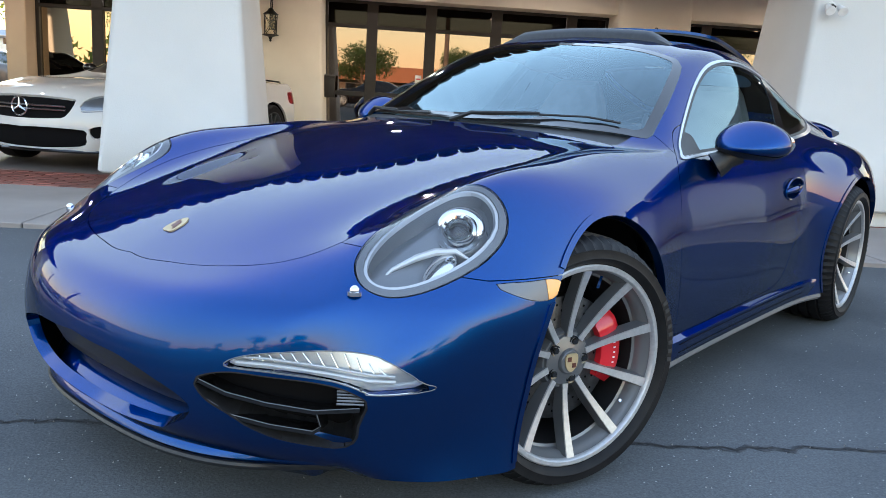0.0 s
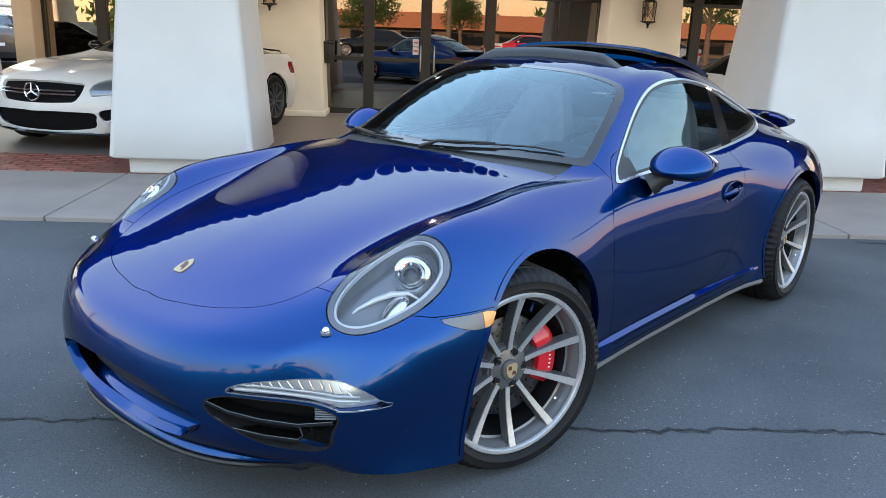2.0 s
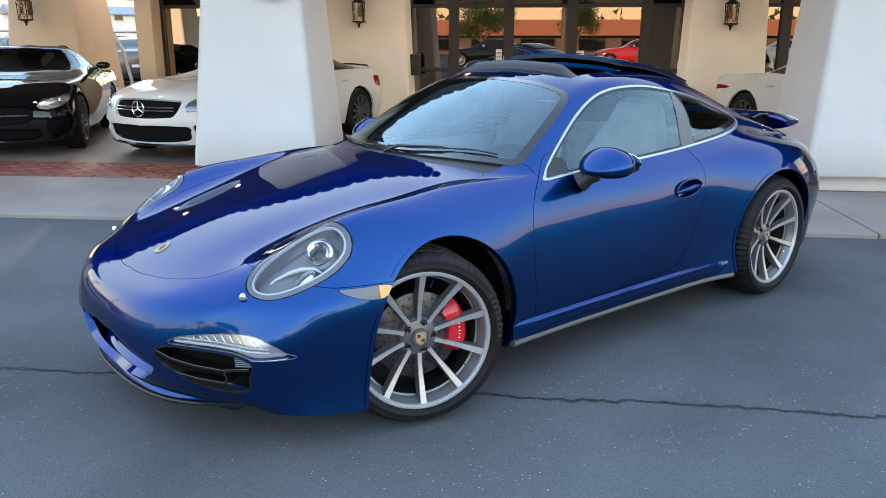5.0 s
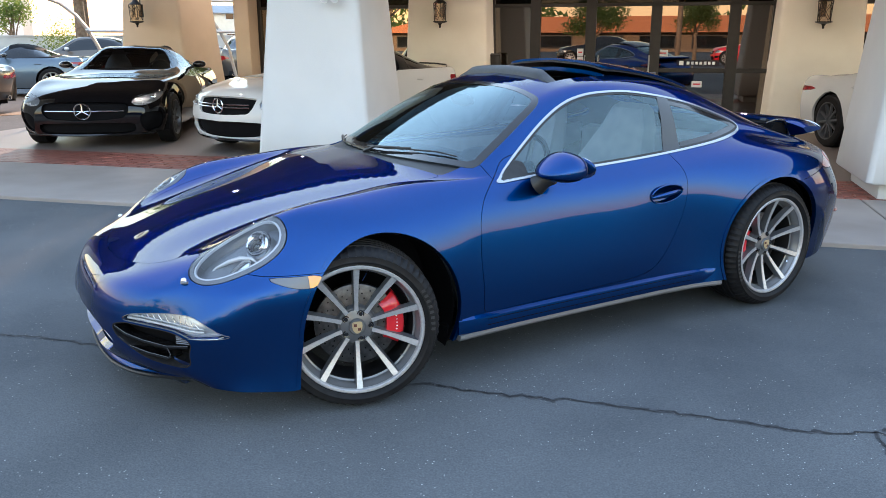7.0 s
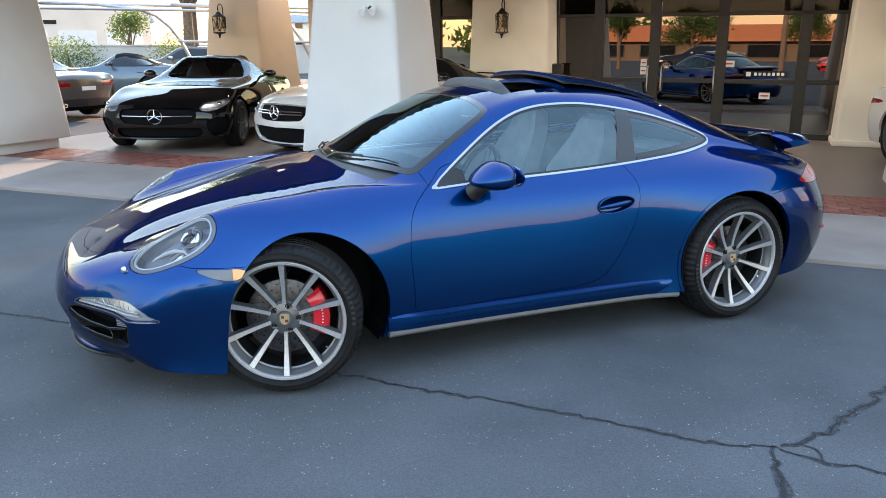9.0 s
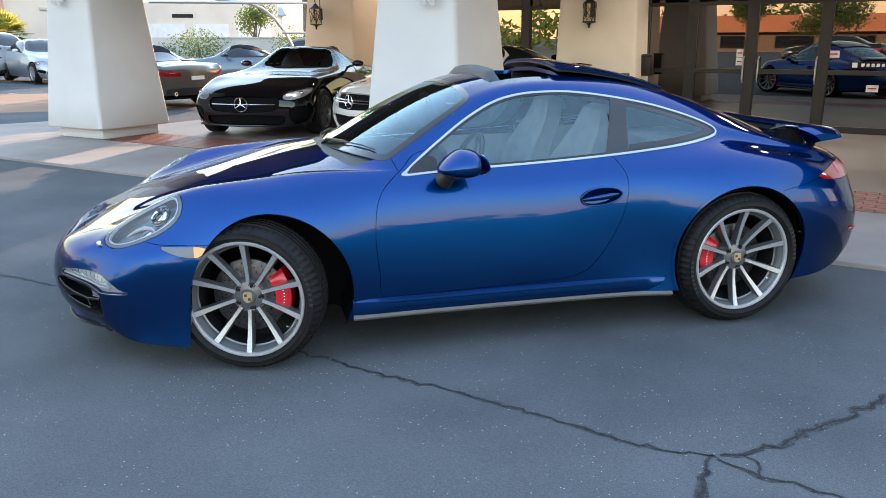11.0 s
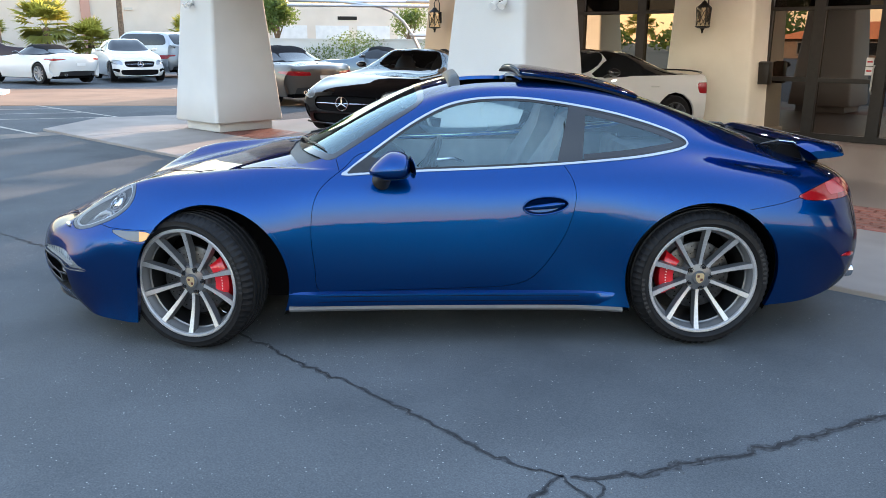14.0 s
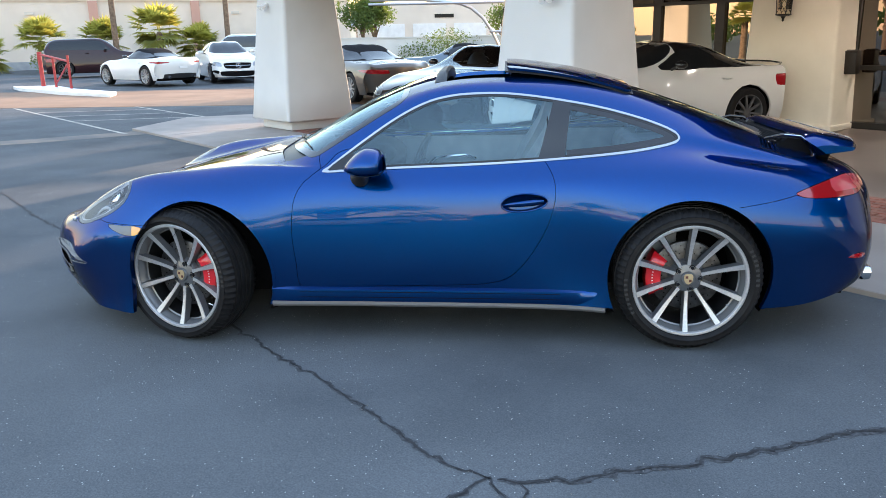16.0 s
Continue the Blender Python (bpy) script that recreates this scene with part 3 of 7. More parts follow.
# showroom inside
room = [("wall_back", box(-5.4, 13.4, 15.7, 15.9, .03, 2.6), M_STUCCO_TAN, "brown back wall of the showroom"), ("wall_right", box(13.3, 13.5, 10.0, 15.9, .03, 2.98), M_STUCCO_TAN, "tan end wall of the showroom"), ("ceiling", box(-5.5, 13.4, 10.4, 15.9, 2.42, 2.5), M_STUCCO_CREAM, "plain showroom ceiling")]
for nm, vf, mat, lab in room:
    site_part(nm, vf, mat, lab)
desk = thing("reception_desk", "dark wooden reception desk inside the showroom", "desk", on_site(1.2, 13.4, .036))
part("desk_body", box(-1.1, 1.1, -.3, .3, 0, 1.0, .01), M_BRONZE, desk)
part("desk_top", box(-1.16, 1.16, -.36, .36, 1.0, 1.05, .01), M_WHEEL_DARK, desk)
for i, (s, d) in enumerate(((-.3, 11.3), (1.3, 11.3), (2.4, 11.3), (1.9, 12.6), (6.5, 11.5), (-4.0, 11.5))):
    lamp = thing("downlight", "small round recessed ceiling downlight, lit", "lamp", on_site(s, d, 2.42), "ceiling downlights")
    part("trim_ring", lathe([(.055, 0), (.075, 0), (.075, -.012), (.055, -.006)], 20, "z", True), M_WHITE_PAINT, lamp)
    part("bulb", lathe([(0, -.003), (.055, -.003), (.055, .0)], 20, "z"), M_BULB, lamp)

# canopy over the drive with a clay tile eave
canopy = tagged(new("roof_canopy"), "flat tan canopy roof with clay tile eave", "", "", "structure")
canopy.matrix_basis = SITE
part("soffit", join(box(-8.45, -5.66, 3.9, 9.1, 2.78, 2.90), box(-5.66, 12.0, 3.9, 9.78, 2.78, 2.90)), M_SOFFIT, canopy, "dark brown boarded soffit", False)
part("parapet", box(-5.66, 12.0, 9.78, 16.0, 2.98, 4.2), M_STUCCO_CREAM, canopy, "", False)
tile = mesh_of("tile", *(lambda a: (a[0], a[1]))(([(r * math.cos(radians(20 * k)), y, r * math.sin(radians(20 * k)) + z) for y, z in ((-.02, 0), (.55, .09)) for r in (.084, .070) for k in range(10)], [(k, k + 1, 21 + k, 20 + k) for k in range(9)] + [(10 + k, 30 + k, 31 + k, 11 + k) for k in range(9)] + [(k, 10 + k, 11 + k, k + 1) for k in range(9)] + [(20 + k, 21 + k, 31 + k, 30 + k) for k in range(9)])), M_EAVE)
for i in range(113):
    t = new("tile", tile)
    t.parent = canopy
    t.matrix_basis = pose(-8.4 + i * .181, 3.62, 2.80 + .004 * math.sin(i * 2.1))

# lamps out of view, added to brighten the piers and floor under the canopy
for s in (-4.6, -.2, 2.4, 6.4):
    for d in (6.0, 8.6):
        lamp = thing("downlight", "small round canopy downlight added out of view, lit", "lamp", on_site(s, d, 2.778), "canopy downlights")
        part("trim_ring", lathe([(.055, 0), (.075, 0), (.075, -.012), (.055, -.006)], 20, "z", True), M_WHITE_PAINT, lamp)
        part("bulb", lathe([(0, -.003), (.055, -.003), (.055, .0)], 20, "z"), M_BULB, lamp)

# wall lanterns
def lantern(s, d, z):
    L = thing("wall_lantern", "black wrought iron wall lantern with cage", "lantern", on_site(s, d, z) @ Matrix.Scale(1.16, 4), "wall lanterns")
    w, h = .072, .25
    part("cap", lathe([(.012, .20), (.03, .19), (.045, .165), (.085, .135), (.10, .122), (.092, .118)], 8, "z"), M_IRON, L)
    part("glass", prism([(-.058, -.058), (.058, -.058), (.058, .058), (-.058, .058)], -.12, .12, "xy"), M_LANTERN_GLASS, L, "", False)
    for a in range(4):
        c, q = math.cos(radians(45 + 90 * a)), math.sin(radians(45 + 90 * a))
        part("cage_post", tube([(.10 * c, .10 * q, .12), (.088 * c, .088 * q, -.12)], .006, 5), M_IRON, L)
        c2, q2 = math.cos(radians(135 + 90 * a)), math.sin(radians(135 + 90 * a))
        part("cage_cross", tube([(.10 * c, .10 * q, .11), (.088 * c2, .088 * q2, -.11)], .004, 5), M_IRON, L)
        part("cage_cross", tube([(.10 * c2, .10 * q2, .11), (.088 * c, .088 * q, -.11)], .004, 5), M_IRON, L)
    part("base", lathe([(.10, -.12), (.105, -.13), (.07, -.142), (.03, -.15), (.012, -.185), (.016, -.20), (.0, -.215)], 8, "z"), M_IRON, L)
    curl = [(0, .0, .20), (0, -.015, .26), (0, .02, .315), (0, .08, .32), (0, .115, .27), (0, .12, .10), (0, .12, -.02)]
    part("bracket", tube(curl, .008, 6), M_IRON, L)
    part("wall_plate", box(-.035, .035, .115, .14, -.06, .13, .006), M_IRON, L)
    return L


for s, d, z in ((-7.20, 9.26, 1.87), (-1.72, 9.50, 1.84), (4.05, 9.50, 1.80)):
    lantern(s, d, z)

# small floodlights high on the columns
for s, d, z in ((-7.72, 4.28, 2.02), (-1.45, 4.26, 1.86), (3.80, 4.26, 1.93)):
    fl = thing("floodlight", "small white twin floodlight on a stucco column", "floodlight", on_site(s, d, z), "column floodlights")
    part("mount", lathe([(0, .03), (.035, .03), (.04, .0), (.02, -.02)], 16, "y"), M_WHITE_PAINT, fl)
    part("arm", tube([(0, 0, 0), (0, -.06, -.01)], .012, 8), M_IRON, fl)
    for x in (-.055, .055):
        part("head", moved(lathe([(0, .05), (.02, .05), (.038, -.02), (.042, -.04), (.03, -.042), (0, -.035)], 16, "y"), pose(x, -.07, -.03, 35, 0, 0)), M_WHITE_PAINT, fl)

# ---- the blue coupe: one smooth skin through guide lines, cut into panels ----
# guide lines from the centre line out to the sill; each row is station, x, half width, z
GUIDES = [
    [(0, -.80, 0, .14), (1, -.90, 0, .24), (2, -.935, 0, .38), (3, -.885, 0, .515), (4, -.77, 0, .577), (5, -.45, 0, .7075), (6, 0, 0, .8210), (7, .28, 0, .881), (8, .46, 0, .922), (9, .72, 0, 1.062), (10, 1.10, 0, 1.232), (11, 1.50, 0, 1.292), (12, 1.95, 0, 1.262), (13, 2.35, 0, 1.16), (14, 2.75, 0, 1.02), (15, 3.05, 0, .91), (16, 3.33, 0, .81), (17, 3.45, 0, .62), (18, 3.46, 0, .42), (19, 3.36, 0, .26)],
    [(0, -.795, .13, .14), (1, -.895, .17, .24), (2, -.925, .20, .385), (3, -.875, .22, .52), (4, -.755, .24, .582), (5, -.44, .26, .7018), (6, 0, .28, .8125), (7, .28, .30, .873), (8, .48, .33, .915), (9, .735, .31, 1.053), (10, 1.11, .29, 1.220), (11, 1.5, .29, 1.278), (12, 1.95, .29, 1.247), (13, 2.35, .29, 1.145), (14, 2.74, .29, 1.007), (15, 3.04, .29, .90), (16, 3.32, .30, .803), (17, 3.44, .26, .615), (18, 3.455, .22, .415), (19, 3.365, .14, .26)],
    [(0, -.775, .24, .14), (1, -.875, .30, .242), (2, -.89, .36, .39), (3, -.835, .40, .528), (4, -.715, .43, .592), (5, -.41, .45, .6975), (6, 0, .47, .7995), (7, .28, .50, .859), (8, .53, .545, .892), (9, .775, .505, 1.028), (10, 1.13, .455, 1.193), (11, 1.5, .45, 1.248), (12, 1.95, .45, 1.215), (13, 2.35, .46, 1.105), (14, 2.72, .47, .972), (15, 3.02, .48, .882), (16, 3.30, .48, .793), (17, 3.43, .40, .61), (18, 3.445, .34, .412), (19, 3.37, .24, .26)],
    [(0, -.745, .33, .14), (1, -.845, .39, .244), (2, -.84, .47, .395), (3, -.77, .53, .53), (4, -.65, .555, .60), (5, -.37, .57, .742), (6, 0, .56, .804), (7, .28, .585, .85), (8, .60, .65, .872), (9, .82, .615, .985), (10, 1.15, .555, 1.15), (11, 1.5, .552, 1.198), (12, 1.95, .545, 1.148), (13, 2.33, .56, 1.035), (14, 2.68, .60, .945), (15, 2.98, .60, .868), (16, 3.25, .59, .778), (17, 3.40, .49, .605), (18, 3.43, .42, .41), (19, 3.375, .33, .26)],
    [(0, -.715, .41, .14), (1, -.815, .45, .245), (2, -.79, .545, .40), (3, -.715, .595, .532), (4, -.60, .62, .612), (5, -.335, .635, .777), (6, .01, .625, .832), (7, .29, .635, .857), (8, .60, .685, .858), (9, .80, .675, .90), (10, 1.14, .645, 1.00), (11, 1.5, .648, 1.03), (12, 1.94, .635, 1.02), (13, 2.33, .61, .985), (14, 2.66, .635, .918), (15, 2.96, .64, .852), (16, 3.22, .635, .772), (17, 3.38, .53, .60), (18, 3.425, .455, .41), (19, 3.38, .38, .26)],
    [(0, -.69, .47, .14), (1, -.775, .515, .247), (2, -.735, .605, .402), (3, -.645, .655, .532), (4, -.53, .685, .612), (5, -.285, .705, .775), (6, .02, .695, .828), (7, .30, .69, .848), (8, .54, .705, .848), (9, .77, .72, .846), (10, 1.13, .715, .858), (11, 1.5, .716, .872), (12, 1.93, .704, .895), (13, 2.32, .680, .925), (14, 2.64, .70, .882), (15, 2.94, .70, .830), (16, 3.19, .68, .757), (17, 3.36, .575, .595), (18, 3.415, .49, .41), (19, 3.385, .42, .26)],
    [(0, -.665, .515, .14), (1, -.735, .565, .25), (2, -.68, .668, .40), (3, -.56, .735, .517), (4, -.44, .772, .583), (5, -.22, .79, .695), (6, .04, .80, .748), (7, .31, .79, .757), (8, .53, .785, .76), (9, .76, .783, .757), (10, 1.12, .785, .76), (11, 1.5, .79, .768), (12, 1.92, .800, .795), (13, 2.30, .838, .828), (14, 2.62, .848, .824), (15, 2.92, .812, .778), (16, 3.16, .75, .68), (17, 3.33, .64, .57), (18, 3.40, .54, .40), (19, 3.39, .45, .26)],
    [(0, -.645, .545, .14), (1, -.69, .615, .25), (2, -.595, .742, .385), (3, -.455, .808, .47), (4, -.33, .842, .515), (5, -.15, .860, .55), (6, .05, .858, .575), (7, .32, .848, .58), (8, .53, .828, .58), (9, .75, .818, .58), (10, 1.12, .818, .58), (11, 1.5, .824, .59), (12, 1.92, .838, .605), (13, 2.27, .914, .62), (14, 2.60, .930, .62), (15, 2.90, .89, .60), (16, 3.12, .82, .555), (17, 3.29, .71, .49), (18, 3.37, .60, .38), (19, 3.39, .48, .26)],
    [(0, -.625, .575, .160), (1, -.63, .655, .208), (2, -.50, .752, .25), (3, -.40, .798, .28), (4, -.30, .830, .30), (5, -.12, .852, .33), (6, .08, .85, .36), (7, .34, .845, .37), (8, .52, .835, .37), (9, .75, .828, .365), (10, 1.12, .83, .365), (11, 1.5, .836, .37), (12, 1.92, .846, .37), (13, 2.22, .902, .38), (14, 2.60, .905, .40), (15, 2.89, .875, .395), (16, 3.08, .815, .375), (17, 3.25, .725, .34), (18, 3.34, .62, .30), (19, 3.385, .50, .26)],
    [(0, -.605, .60, .158), (1, -.575, .672, .154), (2, -.48, .760, .148), (3, -.375, .806, .142), (4, -.28, .832, .138), (5, -.10, .81, .14), (6, .10, .82, .16), (7, .35, .815, .18), (8, .52, .81, .19), (9, .75, .81, .19), (10, 1.12, .812, .19), (11, 1.5, .822, .195), (12, 1.92, .862, .205), (13, 2.2, .892, .20), (14, 2.60, .86, .19), (15, 2.88, .845, .20), (16, 3.05, .80, .215), (17, 3.20, .72, .24), (18, 3.30, .62, .25), (19, 3.38, .515, .262)],
]


def skin(guides, fine_u=9, fine_v=8, ease=2):
    """Half of a body's skin (y < 0 side) as a grid of vertices and quads."""
    last = guides[0][-1][0]
    us = np.linspace(0, last, last * fine_u + 1)
    rows = []
    for g in guides:
        g = np.array(g)
        rows.append(spline(g[:, 0], g[:, 1:], us))
    rows = np.array(rows)
    k = len(guides) - 1
    vs = np.linspace(0, k, k * fine_v + 1)
    grid = np.array([spline(np.arange(k + 1), rows[:, i], vs) for i in range(len(us))])
    for _ in range(ease):
        g = grid.copy()
        g[1:-1] = 0.25 * (grid[:-2] + 2 * grid[1:-1] + grid[2:])
        grid = g.copy()
        g[:, 1:-1] = 0.25 * (grid[:, :-2] + 2 * grid[:, 1:-1] + grid[:, 2:])
        grid = g
    grid[:, 0, 1] = 0
    grid[..., 1] *= -1
    n, m = grid.shape[:2]
    V = [tuple(p) for p in grid.reshape(-1, 3)]
    F = [(i * m + j, i * m + j + 1, (i + 1) * m + j + 1, (i + 1) * m + j) for i in range(n - 1) for j in range(m - 1)]
    return V, F


car = thing("sports_car", "metallic blue rear-engined coupe parked on asphalt with sunroof open", "car")
KV, KF = skin(GUIDES)
SKIN_V, SKIN_F = KV, KF
HALF = {}


def xz(V):
    return np.asarray(V)[:, [0, 2]]


def xy(V):
    return np.asarray(V)[:, :2]


def yz(V):
    return np.asarray(V)[:, 1:]


def carve(name, project, poly, gap=0.0, where=None):
    """Takes the region inside an outline out of the skin; gap: half the width of the joint round it."""
    global KV, KF
    s = signed(poly, project(KV))
    if where is not None:
        s = np.maximum(s, where(np.asarray(KV)))
    V, inner, outer = split(KV, KF, s + gap)
    if gap:
        s2 = signed(poly, project(V))
        if where is not None:
            s2 = np.maximum(s2, where(np.asarray(V)))
        V, _, outer = split(V, outer, s2 - gap)
    KV, KF = V, outer
    HALF[name] = (V, inner)
    return V, inner


def circle(cx, cy, r, n=72, squash=1.0):
    return [(cx + r * math.cos(2 * math.pi * i / n), cy + squash * r * math.sin(2 * math.pi * i / n)) for i in range(n)]


def side(V):
    """Positive where the skin is near the centre line: keeps side outlines off the top."""
    return 0.42 + V[:, 1]


ARCH_F, ARCH_R = (0.068, 0.330, 0.382), (2.448, 0.350, 0.376)
ARCH_LINE = [(x if x > ARCH_F[0] else (ARCH_F[0] + .868 * (x - ARCH_F[0]) if z > ARCH_F[1] else -.264 - .09 * (ARCH_F[1] - z)), z) for x, z in circle(*ARCH_F) if z > .06]
carve("arch_front", xz, ARCH_LINE, where=side)
carve("arch_rear", xz, circle(*ARCH_R), where=side)
# glass
WINDOW = outline([(.722, .838), (.728, .844), (.79, .890), (.88, .955), (1.05, 1.068), (1.20, 1.143), (1.33, 1.176), (1.47, 1.186), (1.62, 1.182), (1.82, 1.156), (2.04, 1.114), (2.23, 1.062), (2.36, 1.015), (2.415, .982), (2.40, .955), (2.30, .935), (2.13, .913), (1.87, .892), (1.6, .876), (1.34, .864), (1.06, .854), (.85, .845)])
carve("window", xz, WINDOW, where=lambda V: 0.44 + V[:, 1])
SCREEN = outline([(.435, 0), (.455, -.25), (.515, -.46), (.60, -.60), (.65, -.638), (.72, -.628), (.85, -.600), (.98, -.566), (1.06, -.54), (1.098, -.51), (1.108, -.44), (1.10, -.2), (1.095, 0), (1.10, .2), (.9, .5), (.6, .5), (.45, .25)])
carve("windscreen", xy, SCREEN)
BACKLIGHT = outline([(2.13, 0), (2.13, -.28), (2.15, -.36), (2.22, -.405), (2.45, -.425), (2.7, -.40), (2.80, -.36), (2.83, -.25), (2.84, 0), (2.84, .2), (2.5, .3), (2.2, .3)])
carve("backlight", xy, BACKLIGHT, where=lambda V: 0.7 - V[:, 2])
SUNROOF = [(1.235, .3), (1.235, -.385), (1.255, -.405), (1.60, -.415), (1.62, -.40), (1.62, .3)]
carve("sunroof_hole", xy, SUNROOF, where=lambda V: 1.0 - V[:, 2])
# lamps: outline in the plane square to the lamp's own direction
LAMP_C = np.array((-.440, -.666, .679))
LAMP_A = np.array((.30, -.095, .215)); LAMP_A = LAMP_A / np.linalg.norm(LAMP_A)
LAMP_N = np.array((-.55, -.42, .72)); LAMP_N = LAMP_N - LAMP_A * (LAMP_N @ LAMP_A); LAMP_N = LAMP_N / np.linalg.norm(LAMP_N)
LAMP_B = np.cross(LAMP_N, LAMP_A)


def lamp_plane(V):
    A = np.asarray(V) - LAMP_C
    return np.stack([A @ LAMP_A, A @ LAMP_B], 1)


LAMP = outline([(-.196, 0), (-.170, .056), (-.10, .095), (0, .114), (.085, .111), (.148, .088), (.186, .046), (.199, 0), (.187, -.050), (.148, -.090), (.08, -.111), (0, -.112), (-.10, -.092), (-.170, -.054)], 8)
near_lamp = lambda V: np.abs(V[:, 0] + .43) - .32
carve("headlamp", lamp_plane, LAMP, 0.0009, where=near_lamp)
HOOD = outline([(-.782, 0), (-.772, -.16), (-.738, -.30), (-.672, -.42), (-.57, -.49), (-.42, -.528), (-.20, -.545), (.05, -.556), (.30, -.592), (.45, -.605), (.485, -.59), (.455, -.50), (.405, -.3), (.395, 0), (.3, .4), (-.3, .4), (-.7, .3)])
carve("hood", xy, HOOD, 0.0011)
front = lambda V: V[:, 0] + .40
MARKER = outline([(-.375, .592), (-.33, .566), (-.27, .548), (-.21, .548), (-.18, .575), (-.20, .590), (-.28, .592)])
carve("marker", xz, MARKER, 0.0007, where=side)
HANDLE = [(1.672 + .108 * math.cos(a) * (1 + .10 * math.cos(a)), .697 + .043 * math.sin(a) + .008 * math.cos(a)) for a in np.linspace(0, 2 * math.pi, 40, endpoint=False)]
carve("handle_hole", xz, HANDLE, where=side)
DOOR = outline([(.722, .868), (.660, .825), (.606, .775), (.575, .71), (.563, .62), (.562, .526), (.574, .411), (.590, .285), (.70, .284), (1.057, .289), (1.35, .297), (1.50, .305), (1.60, .332), (1.66, .38), (1.715, .45), (1.775, .55), (1.812, .65), (1.828, .74), (1.815, .82), (1.767, .895), (1.72, .93), (1.5, .95), (1.0, .95), (.80, .93)])
carve("door", xz, DOOR, 0.0013, where=side)
TAIL = outline([(2.905, .742), (2.966, .761), (3.06, .779), (3.146, .793), (3.22, .794), (3.30, .775), (3.32, .74), (3.26, .712), (3.15, .709), (3.04, .714), (2.95, .724)])
carve("tail_lamp", xz, TAIL, 0.0012, where=lambda V: 0.47 + V[:, 1])

# front bumper: everything ahead of a joint from the hood's edge under the lamp to the arch
BUMPER_JOINT = [(-1.2, 0), (-1.2, 1.0), (-.57, 1.0), (-.56, .66), (-.50, .62), (-.385, .60), (-.30, .598), (-.20, .596), (-.10, .596), (-.10, 0)]
INTAKE = outline([(-.408, .388), (-.425, .348), (-.470, .316), (-.507, .284), (-.568, .254), (-.632, .243), (-.664, .262), (-.678, .305), (-.697, .352), (-.690, .374), (-.645, .396), (-.55, .410), (-.47, .412)], 8)
GRILLE = outline([(.2, .397), (-.10, .398), (-.22, .391), (-.34, .358), (-.388, .330), (-.392, .308), (-.375, .288), (-.33, .264), (-.25, .238), (.2, .222)], 8)
DRL = outline([(-.468, .424), (-.505, .450), (-.597, .466), (-.663, .466), (-.703, .457), (-.741, .434), (-.762, .405), (-.774, .386), (-.758, .379), (-.702, .379), (-.690, .388), (-.645, .405), (-.55, .419)], 8)
ahead = lambda V: V[:, 0] + .47
carve("drl", yz, DRL, 0.0008, where=ahead)
carve("intake", yz, INTAKE, 0.0, where=ahead)
carve("grille", yz, GRILLE, 0.0, where=lambda V: V[:, 0] + .6)
carve("front_bumper", xz, BUMPER_JOINT, 0.0011)
REAR_JOINT = [(2.62, .690), (2.80, .715), (2.94, .742), (3.15, .78), (3.6, .79), (3.6, 0), (2.62, 0)]
carve("rear_bumper", xz, REAR_JOINT, 0.0012, where=lambda V: 2.5 - V[:, 0])
COWL = [(.36, .2), (.36, -.2), (.44, -.54), (.50, -.60), (.60, -.605), (.69, -.60), (.66, -.4), (.58, .2)]
carve("cowl", xy, COWL, where=lambda V: np.maximum(.80 - V[:, 2], np.abs(V[:, 1]) - .60))
FENDER = [(-1, .0), (-1, 1.0), (.64, 1.0), (.70, .835), (.66, .80), (.61, .70), (.60, .6), (.605, .4), (.62, .0)]
carve("fender", xz, FENDER, 0.0014, where=lambda V: V[:, 0] - .74)
HALF["shell"] = (KV, KF)


def both(name, depth=0.018, lift=0.0, back=False):
    """Left and right halves as one part."""
    a = thick(*HALF[name], depth, lift, back)
    return join(a, flipped(a))


def weld(VF, dist=1e-4):
    bm = bmesh.new()
    vs = [bm.verts.new(v) for v in VF[0]]
    for f in VF[1]:
        if len(set(f)) > 2:
            try:
                bm.faces.new([vs[i] for i in f])
            except ValueError:
                pass
    bmesh.ops.remove_doubles(bm, verts=bm.verts[:], dist=dist)
    return from_bm(bm)


def whole(name, depth=0.018, lift=0.0, back=False):
    """A panel that runs across the centre line."""
    V, F = compact(*HALF[name])
    V2, F2 = weld(join((V, F), flipped((V, F))))
    return thick(V2, F2, depth, lift, back)



SKIN_N = vertex_normals(SKIN_V, SKIN_F)
SKIN_A = np.asarray(SKIN_V)


def on_skin(x=None, y=None, z=None, out=0.0, low=-1.0):
    """A point on the left half of the skin nearest to the two given coordinates, and its normal."""
    d = np.zeros(len(SKIN_A))
    for k, c in enumerate((x, y, z)):
        if c is not None:
            d += (SKIN_A[:, k] - c) ** 2
    d[SKIN_A[:, 2] < low] = 9
    if x is None:
        d[SKIN_A[:, 0] > -.35] = 9
    near = np.argsort(d)[:4]
    w = 1 / (d[near] + 1e-6)
    p = (SKIN_A[near] * w[:, None]).sum(0) / w.sum()
    n = (SKIN_N[near] * w[:, None]).sum(0)
    n = n / np.linalg.norm(n)
    for k, c in enumerate((x, y, z)):
        if c is not None:
            p[k] = c
    return Vector(p + n * out), Vector(n)


def band(project, poly, lo, hi, where=None):
    """The part of the whole skin whose distance to an outline lies between lo and hi."""
    def s_of(V):
        s = signed(poly, project(V))
        return s if where is None else np.where(where(np.asarray(V)) > 0, 9.0, s)
    V, F, _ = split(SKIN_V, SKIN_F, s_of(SKIN_V) - hi)
    V, _, F = split(V, F, s_of(V) - lo)
    return V, F


